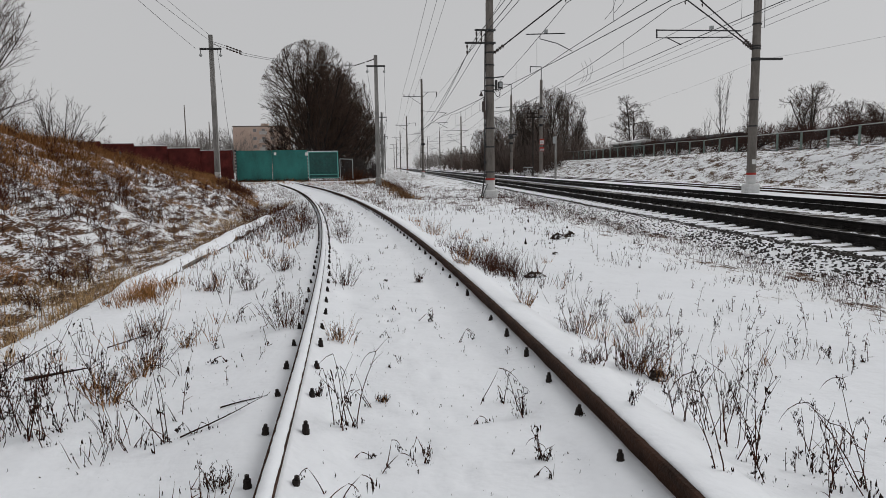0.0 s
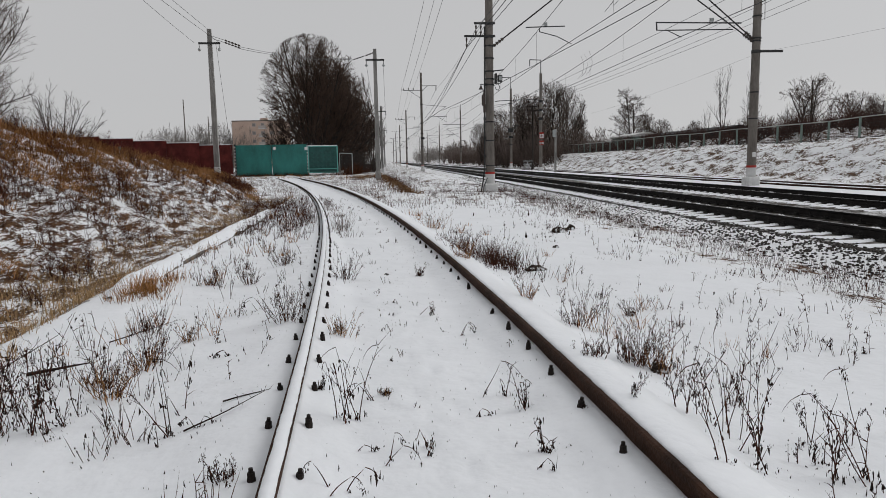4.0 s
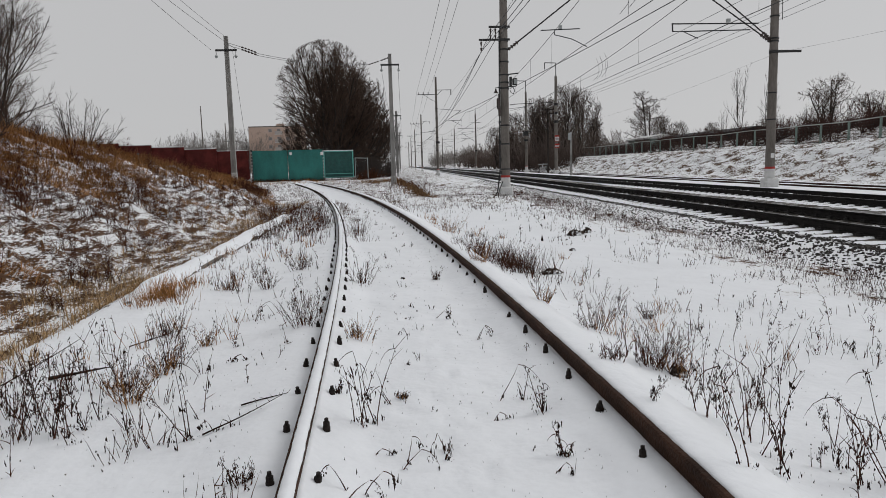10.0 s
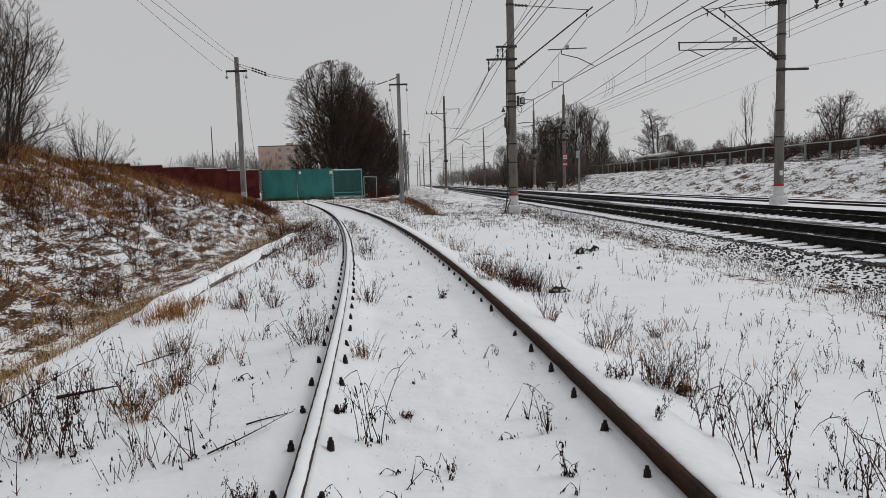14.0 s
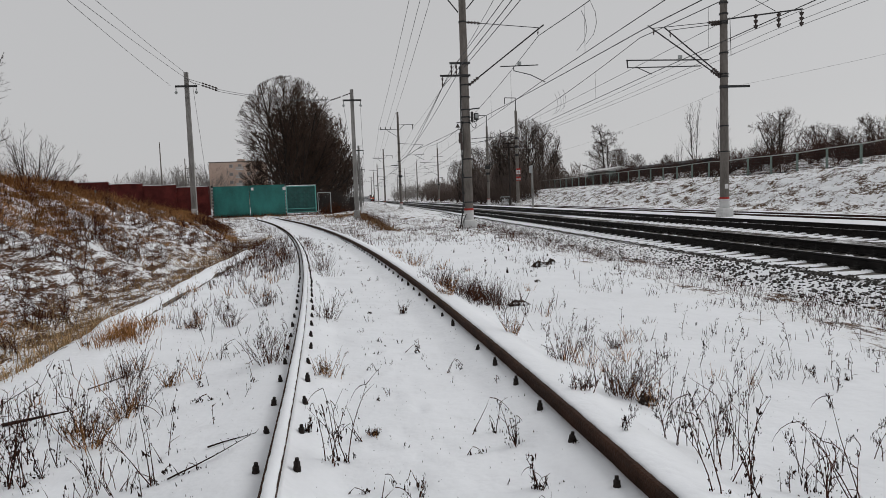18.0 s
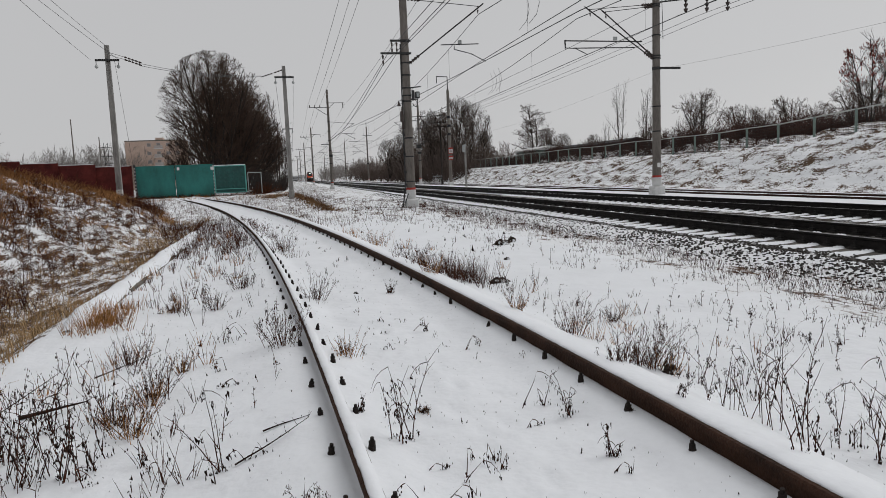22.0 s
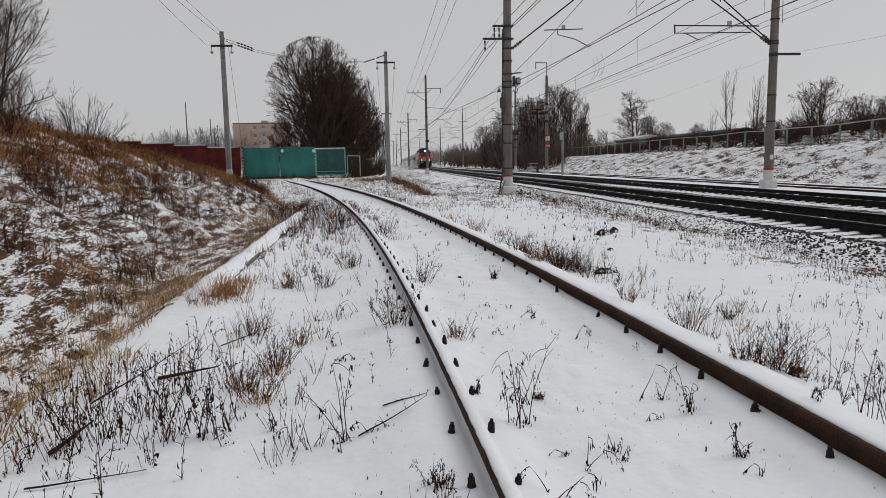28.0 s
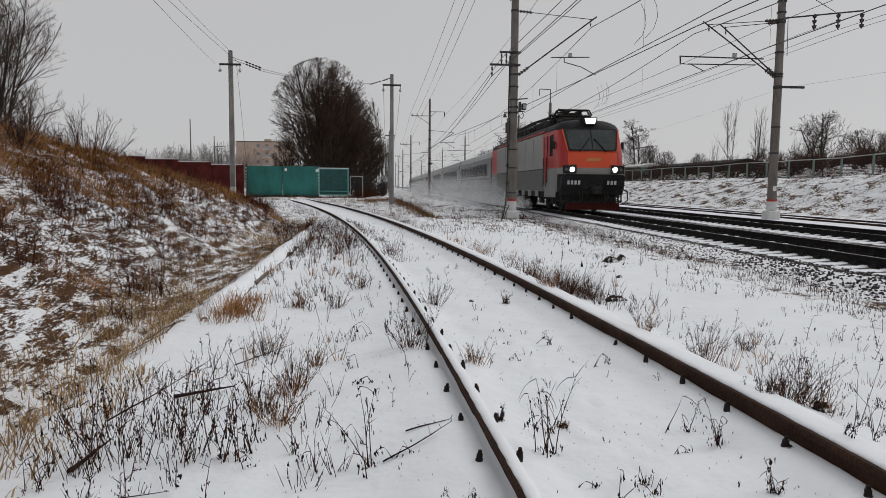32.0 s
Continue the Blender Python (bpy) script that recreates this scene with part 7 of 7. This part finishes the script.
ws = front_plate("windscreen_surround", [(-1.04, 2.84), (1.04, 2.84), (1.13, 2.92), (1.28, 3.78), (1.20, 3.89), (-1.20, 3.89), (-1.28, 3.78), (-1.13, 2.92)], M_BOGIE, 0.03, label="black windscreen surround")
M_SCREEN = mat("tinted_windscreen_glass", (0.022, 0.028, 0.028), (0.05, 0.06, 0.06), 1.2, 0.08, 0.0)
for s in (-1, 1):
    front_plate("windscreen_pane", [(s * 0.03, 2.90), (s * 1.00, 2.90), (s * 1.07, 2.97), (s * 1.20, 3.74), (s * 1.13, 3.83), (s * 0.03, 3.83)], M_SCREEN, 0.045, label="dark tinted pane", parent=ws)
    bm = bmesh.new()
    tube(bm, on_front(s * 0.62, 2.80, 0.09), on_front(s * 0.12, 3.42, 0.09), 0.026, n=5)
    part("wiper", bm, M_BOGIE, ws)
    front_plate("screen_trim", [(s * 1.14, 2.84), (s * 1.20, 2.84), (s * 1.35, 3.86), (s * 1.29, 3.86)], M_LOCOORANGE, 0.035, label="pale orange trim line")
    hl = front_plate("headlight_housing", [(s * 0.80, 1.80), (s * 1.42, 1.80), (s * 1.44, 2.16), (s * 0.80, 2.20)], M_BOGIE, 0.05, label="black headlight housing")
    c = on_front(s * 1.0, 1.98, 0.05)
    part("lamp", tb(c, c + Vector((0, -0.05, 0)), 0.115, 0.105, 18), M_LAMP, hl, "lit round headlight")
    c = on_front(s * 1.28, 1.98, 0.05)
    part("marker_lamp", tb(c, c + Vector((0, -0.03, 0)), 0.07, 0.065, 12), M_PANE, hl)
    mir = box(tb((s * 1.5, 1.25, 3.2), (s * 1.66, 1.0, 3.2), 0.025, n=6), s * 1.64, 0.98, 3.12, 0.14, 0.10, 0.36, bevel=0.03)
    part("mirror", mir, M_BOGIE, loco)
    pl = front_plate("number_board", [(s * 0.60, 1.24), (s * 1.34, 1.24), (s * 1.34, 1.54), (s * 0.60, 1.54)], M_LOCODARK, 0.15)
    for k in range(4 if s < 0 else 3):
        x = s * (0.68 + 0.165 * k)
        front_plate("character_bar", [(x - 0.05, 1.30), (x + 0.05, 1.30), (x + 0.05, 1.48), (x - 0.05, 1.48)], M_FOUND, 0.165, parent=pl)
    part("side_window", bx(s * 1.545, 1.90, 3.15, 0.03, 0.62, 1.0, bevel=0.01), M_SCREEN, loco, "dark cab side window")
    part("cab_door", bx(s * 1.552, 3.05, 2.55, 0.02, 0.62, 2.2), M_LOCORED, loco, "red cab door")
    for k in (2.72, 3.37):
        part("door_seam", bx(s * 1.556, k, 2.5, 0.02, 0.05, 2.3), M_BOGIE, loco)
    for k in (2.72, 3.38):
        part("handrail", tb((s * 1.6, k, 1.2), (s * 1.6, k, 2.6), 0.02, n=6), M_IRON, loco)
    for k in range(6):
        part("side_seam", bx(s * 1.552, 6.2 + 2.3 * k, 2.9, 0.012, 0.03, 1.6), M_LOCOMID, loco)
    part("side_stripe", bx(s * 1.553, 11.2, 2.07, 0.012, 15.0, 0.04), M_LOCODARK, loco)
    part("roof_edge", bx(s * 1.49, 11.0, 3.93, 0.12, 15.0, 0.08), M_LOCORED, loco, "red line under the roof")
    front_plate("cheek_plate", [(s * 0.50, 0.90), (s * 1.40, 0.90), (s * 1.42, 1.66), (s * 0.50, 1.70)], M_LOCODARK, 0.135, label="dark bumper cheek")
    part("step_ladder", box(box(bx(s * 1.36, 0.9, 0.62, 0.3, 0.04, 0.04), s * 1.36, 0.9, 0.38, 0.3, 0.04, 0.04), s * 1.5, 0.9, 0.6, 0.04, 0.06, 0.7), M_BOGIE, loco)
    for k in range(8):
        part("skirt_tab", bx(s * 1.47, 5.4 + 1.9 * k, 0.84, 0.05, 0.75, 0.32, bevel=0.01), M_LOCOSKIRT, loco, "grey tab of the skirt")
    part("cab_skirt", bx(s * 1.49, 2.2, 0.86, 0.05, 2.4, 0.34, bevel=0.01), M_LOCOSKIRT, loco, "grey skirt below the cab")
    part("grab_loop", chain(bmesh.new(), [(s * 1.42, 0.1, 1.1), (s * 1.58, -0.1, 1.0), (s * 1.6, -0.12, 0.62), (s * 1.45, 0.0, 0.45), (s * 1.25, 0.1, 0.5)], 0.03), M_BOGIE, loco)
    part("step", bx(s * 1.3, 0.55, 0.55, 0.4, 0.5, 0.05), M_BOGIE, loco)
    for k in (0.35, 0.8):
        part("step_hanger", bx(s * 1.45, k, 0.75, 0.05, 0.05, 0.5), M_BOGIE, loco)
front_plate("emblem", [(-0.34, 2.36), (0.30, 2.36), (0.40, 2.52), (-0.24, 2.52)], mat("faded_yellow_emblem", (0.40, 0.14, 0.035), (0.55, 0.22, 0.06), 9, 0.5, 0.0), 0.02, label="faded yellowish emblem shape")
front_plate("bumper_block", [(-1.44, 0.82), (1.44, 0.82), (1.47, 1.2), (1.46, 1.68), (1.30, 1.77), (-1.30, 1.77), (-1.46, 1.68), (-1.47, 1.2)], M_LOCODARK, 0.10, 0.3, "dark grey bumper block")
front_plate("lower_mask", [(-0.50, 0.84), (0.50, 0.84), (0.42, 1.46), (-0.42, 1.46)], M_BOGIE, 0.145, label="black coupler recess")
part("coupler", box(tb((0, 0.3, 1.05), (0, -0.55, 1.05), 0.13, n=10), 0, -0.6, 1.05, 0.36, 0.3, 0.34, bevel=0.04), M_BOGIE, loco)
bm = bmesh.new()
prism(bm, [(-1.3, 0.16), (1.3, 0.16), (1.2, 0.46), (-1.2, 0.46)], -0.05, 0.12)
part("snow_plough", bm, mat("dark_red_plough_paint", (0.03, 0.006, 0.005), (0.07, 0.012, 0.010), 3, 0.7, 0.1), loco, "dark red plough below the buffers")
for s in (-0.9, 0.9):
    for k in (0.5, 1.0):
        part("brake_hose", chain(bmesh.new(), [(s * (0.4 + k * 0.3), 0.0, 1.0), (s * (0.45 + k * 0.3), -0.25, 0.7), (s * (0.42 + k * 0.3), -0.1, 0.45)], 0.025), M_BOGIE, loco)
bm = bmesh.new()
prism(bm, [(-0.25, 4.06), (0.25, 4.06), (0.33, 4.40), (-0.33, 4.40)], 0.72, 1.6)
tl = part("top_lamp_housing", bm, M_LOCODARK, loco)
bm = bmesh.new()
prism(bm, [(-0.20, 4.12), (0.20, 4.12), (0.265, 4.36), (-0.265, 4.36)], 0.70, 0.74)
part("top_lamp", bm, M_LAMP, tl, "lit rectangular top lamp")
# bogies and underframe
# black block added behind the plough for the darkness below the bumper
part("dark_gap_filler", bx(0, 0.75, 0.6, 2.5, 0.6, 0.55, bevel=0.04), M_BOGIE, loco)
part("underframe", bx(0, 11.2, 0.85, 2.7, 20.0, 0.35), M_BOGIE, loco)
for yb in (3.9, 11.0, 18.0):
    bg = part("bogie_frame", box(box(bmesh.new(), 1.12, yb, 0.72, 0.22, 4.4, 0.34, bevel=0.05), -1.12, yb, 0.72, 0.22, 4.4, 0.34, bevel=0.05), M_BOGIE, loco)
    for dy in (-1.4, 1.4):
        wheelset(bg, yb + dy)
        for s in (-1, 1):
            part("axle_box", bx(s * 1.2, yb + dy, 0.6, 0.2, 0.5, 0.5, bevel=0.05), M_BOGIE, bg)
for s in (-1, 1):
    for k in range(5):
        part("equipment_box", bx(s * 1.25, 6.6 + 2.0 * k + (0.8 if k > 1 else 0), 0.95, 0.4, 1.2, 0.5, bevel=0.03), M_LOCODARK, loco)
# roof gear
for k, (y, l, h, w_) in enumerate(((3.3, 1.4, 0.22, 1.7), (5.6, 1.8, 0.3, 1.9), (8.2, 2.2, 0.4, 1.6), (11.6, 2.4, 0.32, 1.8), (14.8, 2.0, 0.45, 1.6), (18.2, 1.8, 0.35, 1.7))):
    part("roof_box", bx(0, y, 4.30 + h * 0.6, w_, l, h * 1.2, bevel=0.08), M_BOGIE, loco)
for y in (4.7, 17.4):
    pg = part("pantograph_base", bx(0, y, 4.62, 1.5, 2.2, 0.12, bevel=0.02), M_BOGIE, loco)
    for s in (-0.5, 0.5):
        part("pantograph_arm", chain(bmesh.new(), [(s, y + 1.3, 4.70), (s * 0.6, y - 1.4, 4.98), (s * 0.9, y + 0.5, 5.05)], 0.055, 6), M_BOGIE, pg, "folded pantograph arm")
        part("side_bar", tb((s * 1.4, y - 1.2, 4.62), (s * 1.4, y + 1.2, 4.72), 0.05, n=6), M_BOGIE, pg)
        part("drive_box", bx(s * 0.9, y + 0.3, 4.80, 0.5, 1.1, 0.26, bevel=0.08), M_BOGIE, pg)
    part("deck", bx(0, y + 0.1, 4.84, 1.05, 1.7, 0.22, bevel=0.08), M_BOGIE, pg)
    for dy in (-0.9, -0.55):
        part("collector_bow", chain(bmesh.new(), [(-0.95, y + dy, 4.80), (-0.78, y + dy, 5.06), (0.78, y + dy, 5.06), (0.95, y + dy, 4.80)], 0.04, 6), M_BOGIE, pg)
    for k in range(5):
        part("cross_bar", tb((-0.85, y - 1.1 + 0.5 * k, 4.74 + 0.05 * k), (0.85, y - 1.1 + 0.5 * k, 4.74 + 0.05 * k), 0.05, n=5), M_BOGIE, pg)
    for s in (-0.6, 0.6):
        for dy in (-0.7, 0.7):
            part("roof_insulator", insulator(bmesh.new(), (s, y + dy, 4.3), (s, y + dy, 4.62), 0.1, 3), M_INSUL, pg)
bm = bmesh.new()
for x in (-1.0, -0.8, -0.35, 0.35, 0.8, 1.0):
    chain(bm, [(x, 4.6, 4.75), (x, 9, 4.85), (x, 14, 4.8), (x, 16.5, 4.75)], 0.05, 5)
for y in (4.6, 6.9, 9.3, 13.1, 16.3):
    for x in (-0.8, 0.8):
        insulator(bm, (x, y, 4.4), (x, y, 4.82), 0.08, 3)
part("roof_busbar", bm, M_BOGIE, loco, "dark busbars and insulators on the roof")
for s in (-1, 1):
    rl = part("roof_railing", tb((s * 1.25, 4.4, 4.55), (s * 1.25, 17.5, 4.55), 0.035, n=5), M_IRON, loco)
    for k in range(18):
        tb_ = tb((s * 1.25, 4.4 + k * 0.77, 4.15), (s * 1.25, 4.4 + k * 0.77, 4.55), 0.025, n=5)
        part("railing_post", tb_, M_IRON, rl)

# a little taller and broader overall
for o in loco.children_recursive:
    o.data.transform(Matrix.Diagonal((1.035, 1, 1.04, 1)))
    o.location.z *= 1.04

CSEC = [(-1.52, 0.95), (1.52, 0.95), (1.56, 1.2), (1.56, 3.1), (1.50, 3.55), (1.25, 4.0), (0.75, 4.28), (0.0, 4.36), (-0.75, 4.28), (-1.25, 4.0), (-1.50, 3.55), (-1.56, 3.1), (-1.56, 1.2)]
coach = thing("passenger_coach", "silver-grey passenger coach with dark windows in the train", "coach", group="coaches of the train")
CL = 24.5
M_COACHPANE = mat("dark_dusty_coach_pane", (0.012, 0.013, 0.014), (0.03, 0.032, 0.033), 1.5, 0.6, 0.0)
cb = part("body", prism(bmesh.new(), CSEC, 0, CL), M_COACH, coach, "silver-grey coach body")
cb.data.materials.append(M_COACHROOF)
for p in cb.data.polygons:
    if p.center.z > 3.7:
        p.material_index = 1
for s in (-1, 1):
    part("window_band", bx(s * 1.562, CL / 2, 2.62, 0.02, CL - 4.6, 0.98), M_LOCODARK, coach, "dark band round the windows")
    for k in range(11):
        wd = part("window", bx(s * 1.575, 2.9 + k * 1.87, 2.64, 0.03, 1.25, 0.82, bevel=0.01), M_COACH, coach)
        part("pane", bx(s * 1.592, 2.9 + k * 1.87, 2.64, 0.02, 1.12, 0.72), M_COACHPANE, wd)
    for k in (0.9, CL - 0.9):
        part("door", bx(s * 1.565, k, 2.1, 0.02, 0.8, 2.1), M_LOCOGREY, coach)
    part("sill_stripe", bx(s * 1.565, CL / 2, 1.85, 0.02, CL - 0.6, 0.06), M_LOCODARK, coach)
for k in range(7):
    part("roof_vent", bx(0, 2.5 + k * 3.2, 4.4, 0.5, 0.5, 0.16, bevel=0.03), M_COACHROOF, coach)
part("underframe", bx(0, CL / 2, 0.75, 2.2, CL - 9, 0.55), M_BOGIE, coach)
for yb in (3.6, CL - 3.6):
    bg = part("bogie", box(box(bmesh.new(), 1.05, yb, 0.62, 0.2, 3.4, 0.3), -1.05, yb, 0.62, 0.2, 3.4, 0.3), M_BOGIE, coach)
    for dy in (-1.2, 1.2):
        for s in (-1, 1):
            part("wheel", tb((s * 0.72, yb + dy, 0.48), (s * 0.86, yb + dy, 0.48), 0.48, n=20), M_BOGIE, bg)
for s in (-0.05, CL + 0.05):
    part("gangway", bx(0, s, 2.3, 1.5, 0.5, 2.5), M_BOGIE, coach)
coaches = [coach] + [copy_thing(coach, pose(0, 0, 0)) for _ in range(8)]

# powder snow whirled up along the train
rg = np.random.RandomState(33)
N = 300000
Yd = 8 + 150 * rg.random_sample(N) ** 1.55
grow_ = np.clip((Yd - 6) / 20, 0.08, 1.0)
side = np.where(rg.random_sample(N) < 0.82, -1, 1)
Xd = side * (1.25 + np.abs(rg.normal(0, 1.9, N)) * grow_)
Zd = 0.0 + np.abs(rg.normal(0, 1.2, N)) * grow_ * np.clip(1.3 - np.abs(Xd) / 9, 0.25, 1)
sz = rg.uniform(0.032, 0.064, N)
Vd = (np.stack([Xd, Yd, Zd], 1)[:, None, :] + rg.normal(0, 0.8, (N, 3, 3)) * sz[:, None, None]).reshape(-1, 3)
Fd = np.arange(N * 3).reshape(-1, 3)
M_DUST = bpy.data.materials.new("airborne_powder_snow")
M_DUST.use_nodes = True
dn, dl = M_DUST.node_tree.nodes, M_DUST.node_tree.links
da, db, dm = dn.new("ShaderNodeBsdfDiffuse"), dn.new("ShaderNodeBsdfTranslucent"), dn.new("ShaderNodeMixShader")
for q in (da, db):
    q.inputs["Color"].default_value = (0.93, 0.94, 0.95, 1)
dl.new(da.outputs[0], dm.inputs[1])
dl.new(db.outputs[0], dm.inputs[2])
dt, dx = dn.new("ShaderNodeBsdfTransparent"), dn.new("ShaderNodeMixShader")
dx.inputs[0].default_value = 0.21
dl.new(dt.outputs[0], dx.inputs[1])
dl.new(dm.outputs[0], dx.inputs[2])
dl.new(dx.outputs[0], dn["Material Output"].inputs["Surface"])
dust = part_mesh("snow_dust", fast_mesh("snow_dust", Vd, Fd, 3), M_DUST)
tagged(dust, "white powder snow whirled up along the train", "snow", kind="stuff")

SPEED, FRONT = 35.6, 31.9


def motions():
    times = list(range(0, 33))
    for ob, back in [(loco, 0.0), (dust, 0.0)] + [(c, 22.4 + i * 25.3) for i, c in enumerate(coaches)]:
        rows = []
        for t in times:
            y = FRONT + back + SPEED * (32 - t)
            rows.append((t, pose(AX1 + bend(y), y, RAIL_TOP, 0, 0, math.degrees(math.atan(-6.0e-4 * max(y - 400.0, 0.0)) * -1))))
        walk(ob, rows)


motions()
